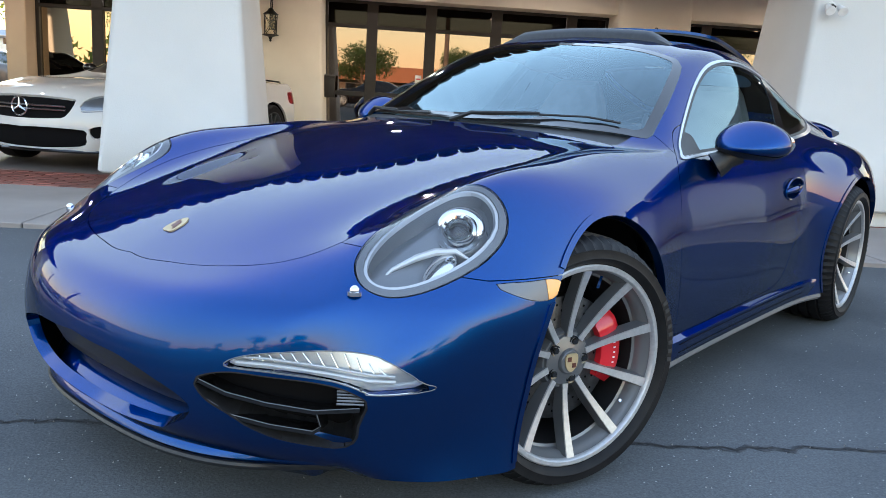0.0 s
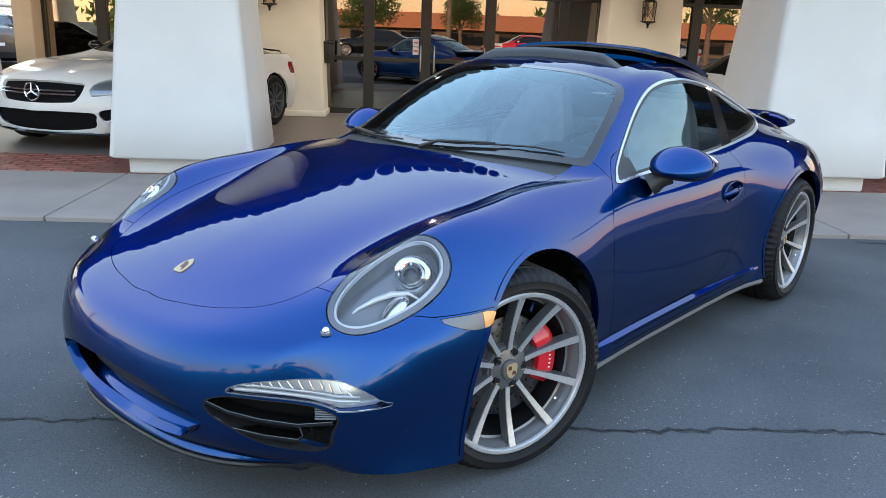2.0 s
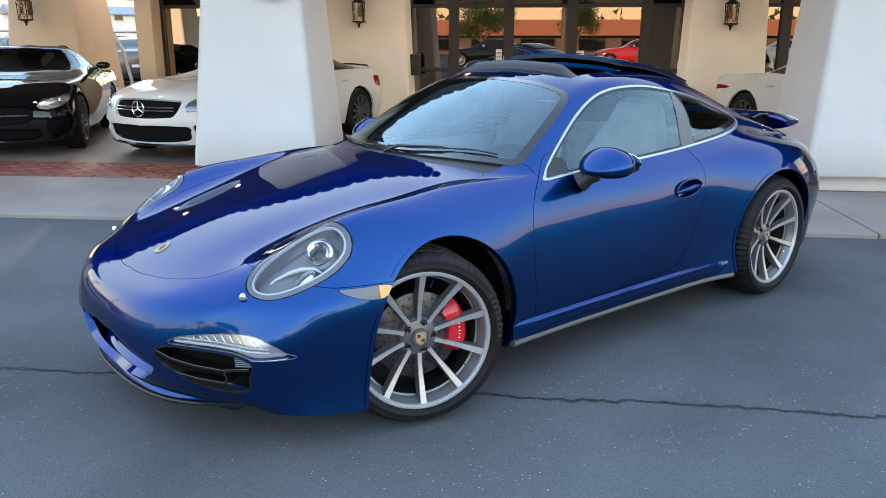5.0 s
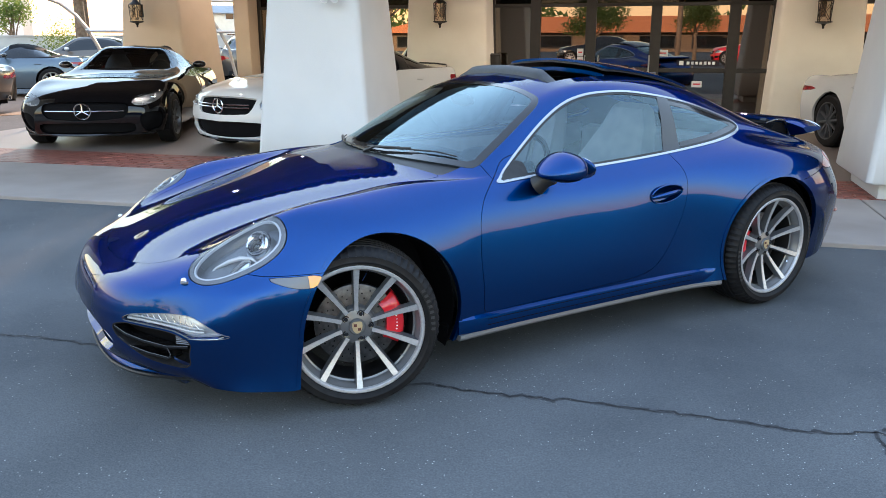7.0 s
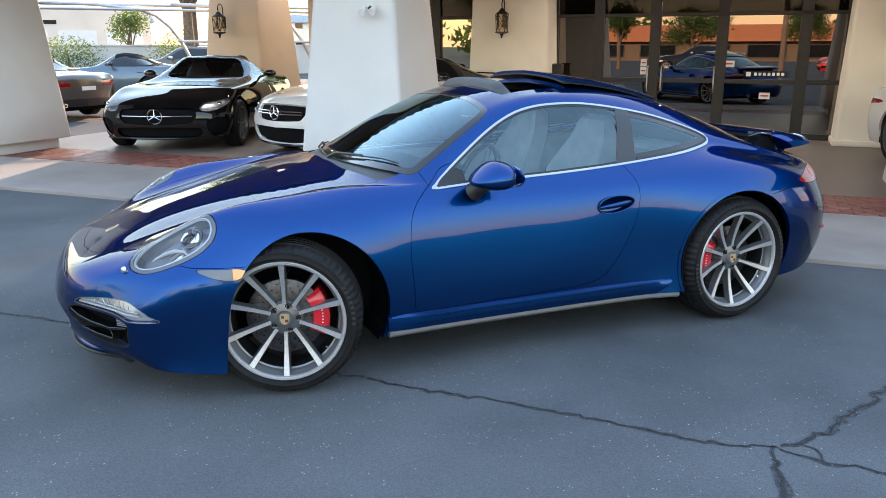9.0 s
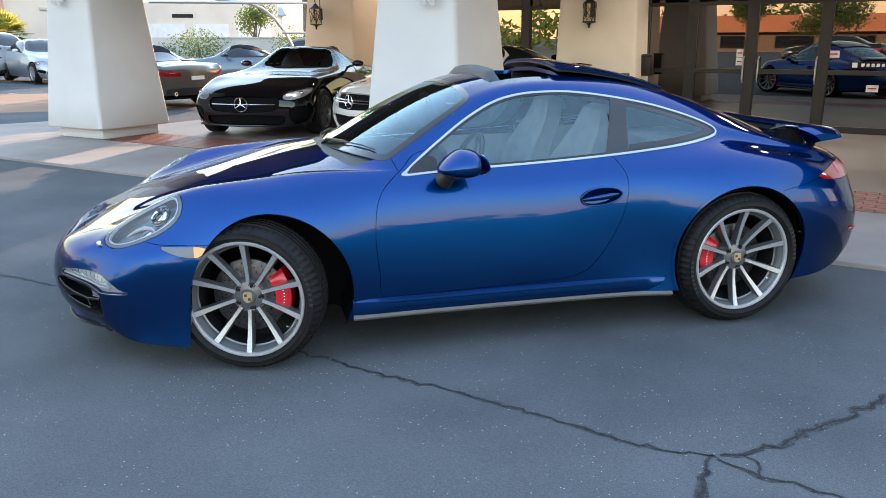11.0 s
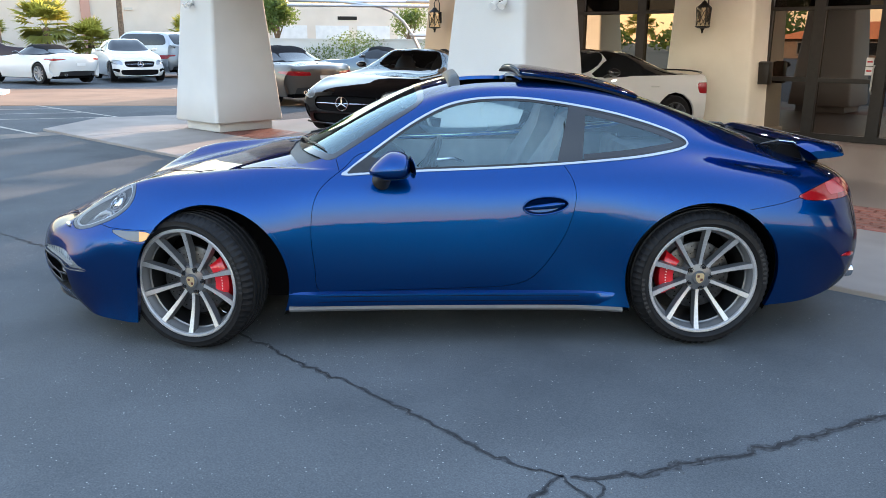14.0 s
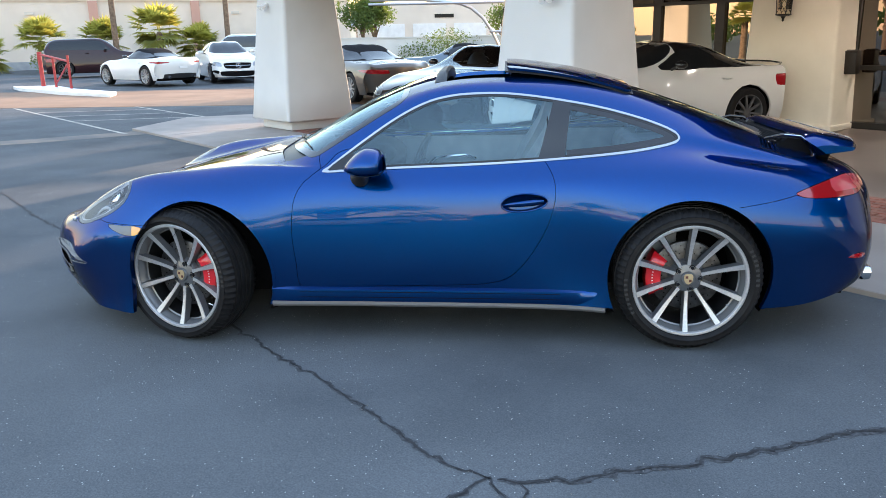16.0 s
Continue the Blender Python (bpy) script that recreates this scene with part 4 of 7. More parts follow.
body_shell = part("body_shell", whole("shell", 0.02), M_BLUE, car, "metallic blue roof and rear quarters")
hood = part("hood", whole("hood", 0.02), M_BLUE, car)
front_bumper = part("front_bumper", whole("front_bumper", 0.03), M_BLUE, car)
rear_bumper = part("rear_bumper", whole("rear_bumper", 0.02), M_BLUE, car)
windscreen = part("windscreen", whole("windscreen", 0.004), M_WINDSHIELD, car, "steep tinted windscreen")
windscreen.visible_shadow = False
rear_window = part("rear_window", whole("backlight", 0.004), M_WINDSHIELD, car, "dark sloping rear window")
rear_window.visible_shadow = False
part("cowl", whole("cowl", 0.02, -0.008), M_BLACK_TRIM, car, "black plastic cowl under the windscreen")
inner = [offset_sheet(*HALF[k], 0.024) for k in ("shell", "hood", "fender", "door", "front_bumper", "rear_bumper")]
inner = join(*inner)
part("inner_body", join(inner, flipped(inner)), M_LINER, car, "dark inner structure")
frit = join(thick(*band(xy, SCREEN, -.034, -.001, lambda V: .84 - V[:, 2]), 0.003, 0.0012), thick(*band(xy, SCREEN, -.085, -.033, lambda V: V[:, 0] - .485 - .14 * np.abs(V[:, 1])), 0.003, 0.0012))
part("windscreen_border", join(frit, flipped(frit)), M_GLOSS_BLACK, car)

WIN_SIDE = lambda V: 0.44 + V[:, 1]
for sgn in (0, 1):
    hand = flipped if sgn else (lambda VF: VF)
    part("fender", hand(thick(*HALF["fender"], 0.02)), M_BLUE, car)
    door = part("door", hand(thick(*HALF["door"], 0.02)), M_BLUE, car)
    glass = part("side_window", hand(thick(*HALF["window"], 0.004)), M_SIDE_GLASS, car, "tinted frameless side glass")
    glass.visible_shadow = False
    part("window_trim", hand(thick(*band(xz, WINDOW, -.002, .0072, WIN_SIDE), 0.006, 0.004)), M_TRIM_BRIGHT, car, "satin chrome window surround")
    part("window_seal", hand(thick(*band(xz, WINDOW, -.012, -.003, WIN_SIDE), 0.004, 0.002)), M_BLACK_TRIM, car)
    pillar = [(1.738, .85), (1.868, .85), (1.914, 1.19), (1.838, 1.20)]
    V, F, _ = split(*HALF["window"], signed(pillar, xz(HALF["window"][0])))
    part("pillar_panel", hand(thick(V, F, 0.003, 0.0025)), M_GLOSS_BLACK, car, "black panel between the side windows")
    part("quarter_frit", hand(thick(*band(xz, WINDOW, -.034, -.011, lambda Q: np.maximum(WIN_SIDE(Q), 1.86 - Q[:, 0])), 0.003, 0.001)), M_GLOSS_BLACK, car, "black printed border of the rear side window")
    part("window_gap", hand(thick(*split(*HALF["window"], signed([(1.728, .85), (1.738, .85), (1.838, 1.20), (1.828, 1.20)], xz(HALF["window"][0])))[:2], 0.003, 0.001)), M_LINER, car)
    V, F, _ = split(*HALF["window"], signed([(.70, .8), (.885, .8), (.885, .905), (.80, .925)], xz(HALF["window"][0])))
    part("mirror_triangle", hand(thick(V, F, 0.004, 0.004)), M_BLACK_TRIM, car)
    # recessed door handle with a bar across an oval pocket
    hp, hn = on_skin(1.672, None, .697)
    R = Matrix((Vector((1, 0, 0)), hn, Vector((0, 0, 1)))).transposed().to_4x4()
    R.translation = hp
    ring = [(.108 * math.cos(a) * (1 + .10 * math.cos(a)), .004, .043 * math.sin(a) + .008 * math.cos(a)) for a in np.linspace(0, 2 * math.pi, 40, endpoint=False)]
    pocket = [(x * 1.01, -.0, z * 1.01) for x, _, z in ring]
    dish = ([tuple(p) for p in pocket] + [(x * .80, -.030, z * .76) for x, _, z in ring] + [(0, -.038, 0)], [])
    n = 40
    dish[1].extend([(i, (i + 1) % n, n + (i + 1) % n, n + i) for i in range(n)] + [(n + i, n + (i + 1) % n, 2 * n) for i in range(n)])
    handle = part("door_handle", hand(moved(tube(ring, .0042, 8, loop=True), R)), M_BLUE, door, "flush oval handle recess")
    part("pocket", hand(moved((dish[0], dish[1]), R)), M_BLUE, handle)
    bar = [(-.092, -.012, -.012), (-.055, .002, -.008), (0, .007, -.003), (.055, .007, .003), (.100, -.004, .008)]
    part("grip", hand(moved(tube(bar, [.006, .012, .015, .016, .010], 12), R)), M_BLUE, handle)
    # mirror
    V, F = ball((0, 0, 0), (.110, .122, .076), 40, 28)
    V = np.array([tuple(pose(.952, -.868, .893, 0, -3, 9) @ Vector(v)) for v in V])
    V[:, 0] = np.where(V[:, 0] > 1.015, 1.015 + (V[:, 0] - 1.015) * .45, V[:, 0])
    V[:, 2] = np.where(V[:, 2] < .872, .872 + (V[:, 2] - .872) * .60, V[:, 2])
    q = np.clip((.955 - V[:, 0]) / .108, 0, 1) ** 1.6
    V[:, 2] = .862 + (V[:, 2] - .862) * (1 - .45 * q)
    V, under, over = split(V, F, V[:, 2] - (.866 + .11 * (V[:, 1] + .868)))
    mirror = part("door_mirror", hand(compact(V, over)), M_BLUE, car, "rounded blue door mirror on a black foot")
    part("mirror_base", hand(thick(*compact(V, under), 0.0, .0015)), M_BLACK_TRIM, mirror, "black lower shell")
    part("mirror_arm", hand(tube([(.895, -.770, .812), (.905, -.788, .826), (.915, -.805, .842), (.935, -.84, .854)], [.046, .040, .036, .030], 14)), M_BLACK_TRIM, mirror)
    part("mirror_glass", hand(moved(ball((0, 0, 0), (.004, .100, .050), 20, 8), pose(1.040, -.875, .895, 0, -4, 10))), M_REFLECTOR, mirror)
    # headlamp
    lamp = part("headlamp", hand(offset_sheet(*HALF["headlamp"], 0.055)), M_LAMP_GREY, car, "oval headlamp with a clear lens")
    lens = part("lens", hand(thick(*HALF["headlamp"], 0.004)), M_LENS, lamp, "clear lens")
    lens.visible_shadow = False
    near_l = lambda V: np.abs(V[:, 0] + .43) - .32
    part("bezel", hand(thick(*band(lamp_plane, LAMP, -.019, -.0035, near_l), 0.052, -0.003)), M_LAMP_GREY, lamp)
    part("light_ring", hand(thick(*band(lamp_plane, LAMP, -.026, -.019, near_l), 0.010, -0.008)), M_LAMP_RING, lamp, "pale light ring")
    L = Matrix((Vector(LAMP_A), Vector(LAMP_B), Vector(LAMP_N))).transposed().to_4x4()
    L.translation = Vector(LAMP_C)
    P = L @ pose(.066, -.016, -.026)
    part("projector_ring", hand(moved(lathe([(.026, .0), (.029, .014), (.034, .018), (.039, .012), (.041, -.024)], 36, "z"), P)), M_REFLECTOR, lamp)
    part("projector_lens", hand(moved(ball((0, 0, .006), (.028, .028, .020), 24, 12), P)), M_LENS, lamp)
    part("projector_bowl", hand(moved(ball((0, 0, -.012), (.026, .026, .010), 20, 8), P)), M_GLOSS_BLACK, lamp)
    cap = [(.046 * math.cos(radians(a)), .046 * math.sin(radians(a)), .004) for a in range(-70, 121, 10)]
    part("lamp_shroud", hand(moved(tube(cap, [.004] + [.009 + .010 * math.sin(math.pi * i / 18) for i in range(1, 19)] + [.004], 10), P)), M_REFLECTOR, lamp)
    part("projector_collar", hand(moved(lathe([(.041, -.02), (.050, -.012), (.060, -.022), (.066, -.038)], 36, "z"), P)), M_LAMP_SATIN, lamp)
    part("high_beam", hand(moved(ball((0, 0, 0), (.056, .030, .014), 24, 10), L @ pose(-.035, -.060, -.032, 0, 0, 12))), M_REFLECTOR, lamp)
    fin = [(-.150, .016, -.032), (-.105, .014, -.024), (-.05, -.004, -.018), (-.01, -.022, -.018), (.025, -.050, -.024), (.035, -.080, -.032)]
    part("lamp_fin", hand(moved(tube(fin, [.002, .005, .008, .009, .006, .003], 8), L)), M_LAMP_RING, lamp)
    # running light over the intake
    drl = part("running_light", hand(offset_sheet(*HALF["drl"], 0.020)), M_DRL_BACK, car, "clear horizontal running light")
    cover = part("lens", hand(thick(*HALF["drl"], 0.003)), M_LENS, drl, "clear lens")
    cover.visible_shadow = False
    for dz, r in ((.006, .005), (.019, .0032)):
        pts = [on_skin(None, y, .426 - .16 * max(0, -.55 - y) + dz, -.010)[0] for y in np.linspace(-.488, -.735, 14)]
        part("light_bar", hand(tube(pts, r, 8)), M_LAMP_RING, drl, "white light bar")
    for y in np.linspace(-.50, -.71, 12):
        a, b = on_skin(None, y, .460 - .5 * max(0, -.66 - y), -.014)[0], on_skin(None, y - .016, .440 - .16 * max(0, -.55 - y), -.010)[0]
        part("reflector_rib", hand(tube([a, (a + b) / 2 + Vector((-.002, -.002, 0)), b], .0014, 6)), M_REFLECTOR, drl)
    rim_line = [Vector(on_skin(None, float(q[0]), float(q[1]), .0015)[0]) for q in DRL[::2]]
    part("lamp_border", hand(tube(rim_line, .0012, 6, loop=True)), M_LAMP_GREY, drl)
    # side intake with slats
    intake = part("side_intake", hand(offset_sheet(*HALF["intake"], 0.075)), M_LINER, car, "black slatted air intake")
    part("intake_wall", hand(thick(*band(yz, INTAKE, -.003, .0015, lambda V: V[:, 0] + .47), 0.085, -0.001)), M_BLACK_TRIM, intake)
    for slope in ([(-.412, .388), (-.47, .366), (-.54, .350), (-.616, .338), (-.685, .346)], [(-.432, .344), (-.476, .314), (-.54, .298), (-.605, .286), (-.622, .300), (-.618, .336)]):
        front = [on_skin(None, y, z, -.004)[0] for y, z in slope]
        rear = [p + Vector((.05, .03, -.008)) for p in front]
        V = [tuple(p) for p in front + rear] + [tuple(p - Vector((0, 0, .009))) for p in front + rear]
        n = len(slope)
        F = [q for i in range(n - 1) for q in ((i, i + 1, n + i + 1, n + i), (2 * n + i, 3 * n + i, 3 * n + i + 1, 2 * n + i + 1), (i, 2 * n + i, 2 * n + i + 1, i + 1))]
        slat = part("slat", hand((V, F)), M_GLOSS_BLACK, intake)
        part("slat_edge", hand(tube(front, .0009, 6)), M_LAMP_GREY, slat)
    for z0 in np.arange(.352, .392, .0075):
        a, b = on_skin(None, -.652, float(z0), -.012)[0], on_skin(None, -.692, float(z0), -.008)[0]
        part("fin", hand(tube([a, b], .0025, 5)), M_LAMP_GREY, intake)
    # turn lamp at the arch
    mk = part("marker_lamp", hand(thick(*HALF["marker"], 0.008)), M_LAMP_GREY, car, "clear side lamp with amber bulb")
    V, F, _ = split(*HALF["marker"], -(np.asarray(HALF["marker"][0])[:, 0] + .232))
    part("amber_bulb", hand(thick(V, F, 0.004, 0.0015)), M_AMBER, mk)
    part("washer_nozzle", hand(join(moved(ball((0, 0, 0), (.012, .010, .011), 14, 8), Matrix.Translation(on_skin(-.632, -.628, None, .008, .45)[0])), moved(lathe([(.0, .002), (.017, .002), (.017, -.006)], 18, "z"), Matrix.Translation(on_skin(-.632, -.628, None, .0, .45)[0])))), M_CHROME, car, "chrome headlamp washer")
    part("tail_lamp", hand(thick(*HALF["tail_lamp"], 0.012)), M_RED_LENS, car, "red wraparound tail lamp")
    V, F, _ = split(*HALF["tail_lamp"], np.maximum(3.10 - np.asarray(HALF["tail_lamp"][0])[:, 0] , .733 - np.asarray(HALF["tail_lamp"][0])[:, 2]))
    part("clear_lens", hand(thick(V, F, 0.004, 0.0015)), M_PINK_LENS, car, "pale pink reversing lens")
    pts = [on_skin(x, None, .425)[0] for x in np.linspace(3.20, 3.30, 6)]
    part("rear_reflector", hand(tube([p + on_skin(p.x, None, .425)[1] * .002 for p in pts], [.002, .008, .012, .013, .011, .003], 8)), M_RED_LENS, car)
    # side skirt under the door, paler along its lower edge
    sec = [(-.815, .285), (-.838, .272), (-.842, .240), (-.836, .212), (-.80, .205), (-.79, .25)]
    xs = np.linspace(.445, 2.066, 24)
    V, F = [], []
    for i, x in enumerate(xs):
        w = on_skin(float(x), None, .30)[0].y
        e = min(1, (i + .6) / 2.2, (len(xs) - .4 - i) / 3)
        V += [(float(x), w + .006 + (y + .815) * e, z) for y, z in sec]
    m = len(sec)
    F = [(i * m + j, i * m + (j + 1) % m, (i + 1) * m + (j + 1) % m, (i + 1) * m + j) for i in range(len(xs) - 1) for j in range(m)]
    F += [tuple(range(m)), tuple((len(xs) - 1) * m + k for k in reversed(range(m)))]
    skirt = part("side_skirt", hand((V, [tuple(reversed(f)) for f in F])), M_BLUE, car)
    sec = [(-.832, .211), (-.834, .196), (-.824, .184), (-.78, .186), (-.78, .21)]
    V = []
    for i, x in enumerate(xs):
        w = on_skin(float(x), None, .30)[0].y
        V += [(float(x), w + .004 + (y + .815), z - .010 * (i / len(xs)) ** 6) for y, z in sec]
    m = len(sec)
    F = [(i * m + j, i * m + (j + 1) % m, (i + 1) * m + (j + 1) % m, (i + 1) * m + j) for i in range(len(xs) - 1) for j in range(m)]
    F += [tuple(range(m)), tuple((len(xs) - 1) * m + k for k in reversed(range(m)))]
    for z0, o in ((.262, .0008), (.236, .001)):
        pts = [(float(x), on_skin(float(x), None, .30)[0].y - .0205 - o, z0) for x in xs[2:-3]]
        part("skirt_seam", hand(tube(pts, .0013, 6)), M_LINER, skirt)
    part("skirt_edge", hand((V, [tuple(reversed(f)) for f in F])), M_SILVER_SKIRT, skirt, "pale grey lower edge")
    # rolled arch lips
    for line, skip in ((ARCH_LINE, lambda V: np.where((V[:, 0] < 0) & (np.abs(V[:, 2] - .572) < .024), 1.0, side(V))), (circle(*ARCH_R), side)):
        part("arch_lip", hand(thick(*band(xz, line, .0008, .017, lambda V: np.maximum(skip(V), .15 - V[:, 2])), .008, .0035)), M_BLUE, car, "rolled wheel arch lip")
    # wheel houses
    for cx, cz, r, y0 in ((*ARCH_F, -.775), (*ARCH_R, -.85)):
        V, F, n = [], [], 36
        for i in range(n + 1):
            a = radians(-28 + 236 * i / n)
            for rr, y in ((r + .004, y0), (r + .03, y0 + .06), (r + .03, -.48), (.08, -.46)):
                V.append((cx + rr * math.cos(a), y, cz + rr * math.sin(a)))
        for i in range(n):
            F += [(i * 4 + k, i * 4 + k + 1, i * 4 + k + 5, i * 4 + k + 4) for k in range(3)]
        part("wheel_house", hand((V, F)), M_LINER, car, "black wheel house liner")
    part("mud_flap", hand(box(-.322, -.306, -.735, -.62, .135, .20, .004)), M_BLACK_TRIM, car)
    part("exhaust_tip", hand(moved(lathe([(.030, 0), (.038, 0), (.040, -.01), (.040, -.12), (.030, -.12), (.030, 0)], 24, "x"), pose(3.435, -.47, .265))), M_CHROME, car)

# centre grille, lip and floor
# the grille slopes back under the bumper's edge to a painted ledge, and a thin black lip runs under that
NOSE_Y = [k * .66 / 22 for k in range(-22, 23)]


def nose_sweep(profile, ys, fade=True):
    """Sweeps (outward from the skin at 0.30, height) along the nose; fades into the skin towards the sides."""
    V, F, m = [], [], len(profile)
    for y in ys:
        f = min(1, max(0, (.66 - abs(y)) / .20)) if fade else 1
        f = f * f * (3 - 2 * f)
        base, n = on_skin(None, -abs(y), .30)
        n = Vector((n.x, n.y, 0)).normalized()
        for o, z in profile:
            skin_p, _ = on_skin(None, -abs(y), z, -.006)
            p = skin_p.lerp(Vector((base.x + n.x * o, base.y + n.y * o, z)), f)
            V.append((p.x, p.y if y < 0 else -p.y, p.z))
    P = np.asarray(V).reshape(len(ys), m, 3)
    for _ in range(8):
        P[1:-1, :, 0] = .25 * P[:-2, :, 0] + .5 * P[1:-1, :, 0] + .25 * P[2:, :, 0]
        P[1:-1, :, 1] = .25 * P[:-2, :, 1] + .5 * P[1:-1, :, 1] + .25 * P[2:, :, 1]
    V = [tuple(q) for q in P.reshape(-1, 3)]
    for i in range(len(ys) - 1):
        F += [(i * m + k, i * m + k + 1, i * m + m + k + 1, i * m + m + k) for k in range(m - 1)]
    return V, F


def up_facing(VF):
    V, F = VF
    a, b, c = (Vector(V[i]) for i in F[len(F) // 2][:3])
    n = (b - a).cross(c - a)
    return (V, F) if n.z - n.x > 0 else (V, [tuple(reversed(f)) for f in F])


grille = part("front_grille", up_facing(nose_sweep([(-.006, .408), (-.035, .385), (-.052, .355), (-.060, .325), (-.075, .295), (-.115, .262), (-.13, .24)], [y * .62 for y in NOSE_Y], False)), M_BLACK_TRIM, car, "sloping black lower grille")
ledge = part("lip_ledge", up_facing(nose_sweep([(-.125, .268), (-.105, .262), (-.085, .246), (-.062, .222), (-.046, .203), (-.042, .192), (-.050, .182), (-.09, .178)], NOSE_Y)), M_BLUE, front_bumper, "painted ledge under the grille")
part("front_lip", up_facing(nose_sweep([(-.058, .184), (-.042, .183), (-.038, .177), (-.045, .166), (-.12, .160)], [y * .93 for y in NOSE_Y])), M_BLACK_TRIM, car, "thin black lower lip spoiler")
floor_pan = join(box(-.64, -.34, -.50, .50, .165, .22), box(-.34, .44, -.44, .44, .14, .22), box(.44, 2.06, -.74, .74, .155, .22), box(2.06, 2.86, -.44, .44, .16, .26), box(2.86, 3.25, -.62, .62, .20, .30))
part("floor_pan", floor_pan, M_LINER, car, "dark underbody")

# badge: small shield
bp, bn = on_skin(-.656, 0.0, None, .0005, .5)
ax = Vector((0, 1, 0))
B = Matrix((ax.cross(bn).normalized(), ax, bn)).transposed().to_4x4()
B.translation = bp
shield = outline([(-.031, -.019), (-.034, 0), (-.031, .019), (-.010, .023), (.014, .019), (.034, 0), (.014, -.019), (-.010, -.023)], 4)
badge = part("hood_badge", moved(prism([tuple(p) for p in shield], -.002, .002, "xy"), B), M_GOLD, car, "small gold shield badge", False)
part("badge_field", moved(prism([tuple(p * .42) for p in shield], .002, .003, "xy"), B), M_CREST_DARK, badge, "", False)
for a, b in ((-.016, -.010), (.012, .010)):
    part("badge_bar", moved(box(a - .006, a + .006, b - .003, b + .003, .002, .0029), B), M_CREST_DARK, badge, "", False)

# sunroof: panel slid back over the roof, deflector raised ahead of the opening
def roof_patch(x0, x1, w, lift, depth):
    s = np.maximum.reduce([x0 - SKIN_A[:, 0], SKIN_A[:, 0] - x1, -SKIN_A[:, 1] - w, 1.0 - SKIN_A[:, 2]])
    V, F, _ = split(SKIN_V, SKIN_F, s)
    V, F = compact(V, F)
    V, F = weld(join((V, F), flipped((V, F))))
    return thick(V, F, depth, lift, True)


V, F = roof_patch(1.60, 2.21, .41, .050, .012)
V = [(x, y, z - .003 - .055 * max(0, (x - 1.65))) for x, y, z in V]
sunroof = part("sunroof_panel", (V, F), M_BLUE, car, "open blue sunroof panel slid back over the roof")
V, F = roof_patch(1.59, 2.22, .415, .036, .008)
part("panel_seal", ([(x, y, z - .003 - .055 * max(0, (x - 1.65))) for x, y, z in V], F), M_BLACK_TRIM, sunroof)
for y in (-.33, .33):
    part("panel_rail", box(1.62, 2.05, y - .012, y + .012, 1.215, 1.262, .004), M_BLACK_TRIM, sunroof)
V, F = [], []
for i, y in enumerate(np.linspace(-.40, .40, 25)):
    p = on_skin(1.245, -abs(y), None, 0, 1.0)[0]
    e = min(1, (i + .3) / 3, (24.3 - i) / 3)
    V += [(1.232, y, p.z - .004), (1.238, y, p.z + .018 * e), (1.256, y, p.z + .034 * e), (1.285, y, p.z + .040 * e), (1.295, y, p.z + .028 * e), (1.285, y, p.z - .02)]
F = [(i * 6 + k, i * 6 + (k + 1) % 6, i * 6 + 6 + (k + 1) % 6, i * 6 + 6 + k) for i in range(24) for k in range(6)]
part("wind_deflector", (V, F), M_BLACK_TRIM, car, "raised black wind deflector")

# engine lid grille and raised rear wing
def wing_section(y):
    """The raised blade: a flat top, a deep rounded front underside, shrinking to its rounded ends."""
    e = max(0.0, (abs(y) - .42) / .16)
    k = 1 - .62 * e ** 2.6
    pts = [(3.045, .950), (3.085, .968), (3.14, .969), (3.22, .957), (3.285, .940), (3.298, .922), (3.285, .900), (3.20, .878), (3.11, .862)]
    return [(3.19 + (x - 3.19) * (1 - .30 * e ** 2.6) - .012 * e, .918 + (z - .918) * k - .012 * e * e) for x, z in pts]


V, F = [], []
ys = np.linspace(-.58, .58, 41)
for y in ys:
    V += [(x, float(y), z) for x, z in wing_section(float(y))]
F = [(i * 9 + k, i * 9 + 9 + k, i * 9 + 9 + (k + 1) % 9, i * 9 + (k + 1) % 9) for i in range(40) for k in range(9)]
F += [tuple(range(9)), tuple(reversed([40 * 9 + k for k in range(9)]))]
wing = part("rear_wing", (V, F), M_BLUE, car, "raised blue rear wing", True, 30)
for y in (-.34, .34):
    part("wing_strut", prism([(2.98, .90), (3.10, .86), (3.16, .92), (3.02, .96)], y - .02, y + .02), M_BLACK_TRIM, wing)
part("wing_bellows", prism([(2.93, .90), (3.18, .84), (3.20, .90), (3.06, .935), (2.98, .950)], -.46, .46), M_LINER, wing)
for y in (-.475, .475):
    part("wing_frame", tube([(2.86, y, .950), (2.95, y, .966), (3.03, y, .958), (3.075, y * .99, .925), (3.098, y * .985, .880), (3.102, y * .98, .845)], [.004, .008, .010, .010, .009, .008], 10), M_GLOSS_BLACK, wing)
    part("frame_edge", tube([(2.95, y * 1.022, .968), (3.03, y * 1.022, .960), (3.078, y * 1.012, .927), (3.101, y * 1.005, .882), (3.105, y, .850)], .003, 6), M_CHROME, wing, "thin bright edge")
part("wing_edge", tube([(x0 - .002, y, z0 + .003) for y, (x0, z0) in ((float(y), wing_section(float(y))[4]) for y in ys)], .0035, 6), M_CHROME, wing, "thin silver edge line")
for i in range(8):
    q = i / 7
    part("wing_slat", tube([(2.87 + .18 * q, -.455, .946 - .012 * q), (2.87 + .18 * q, .455, .946 - .012 * q)], .006, 6), M_LINER, wing)
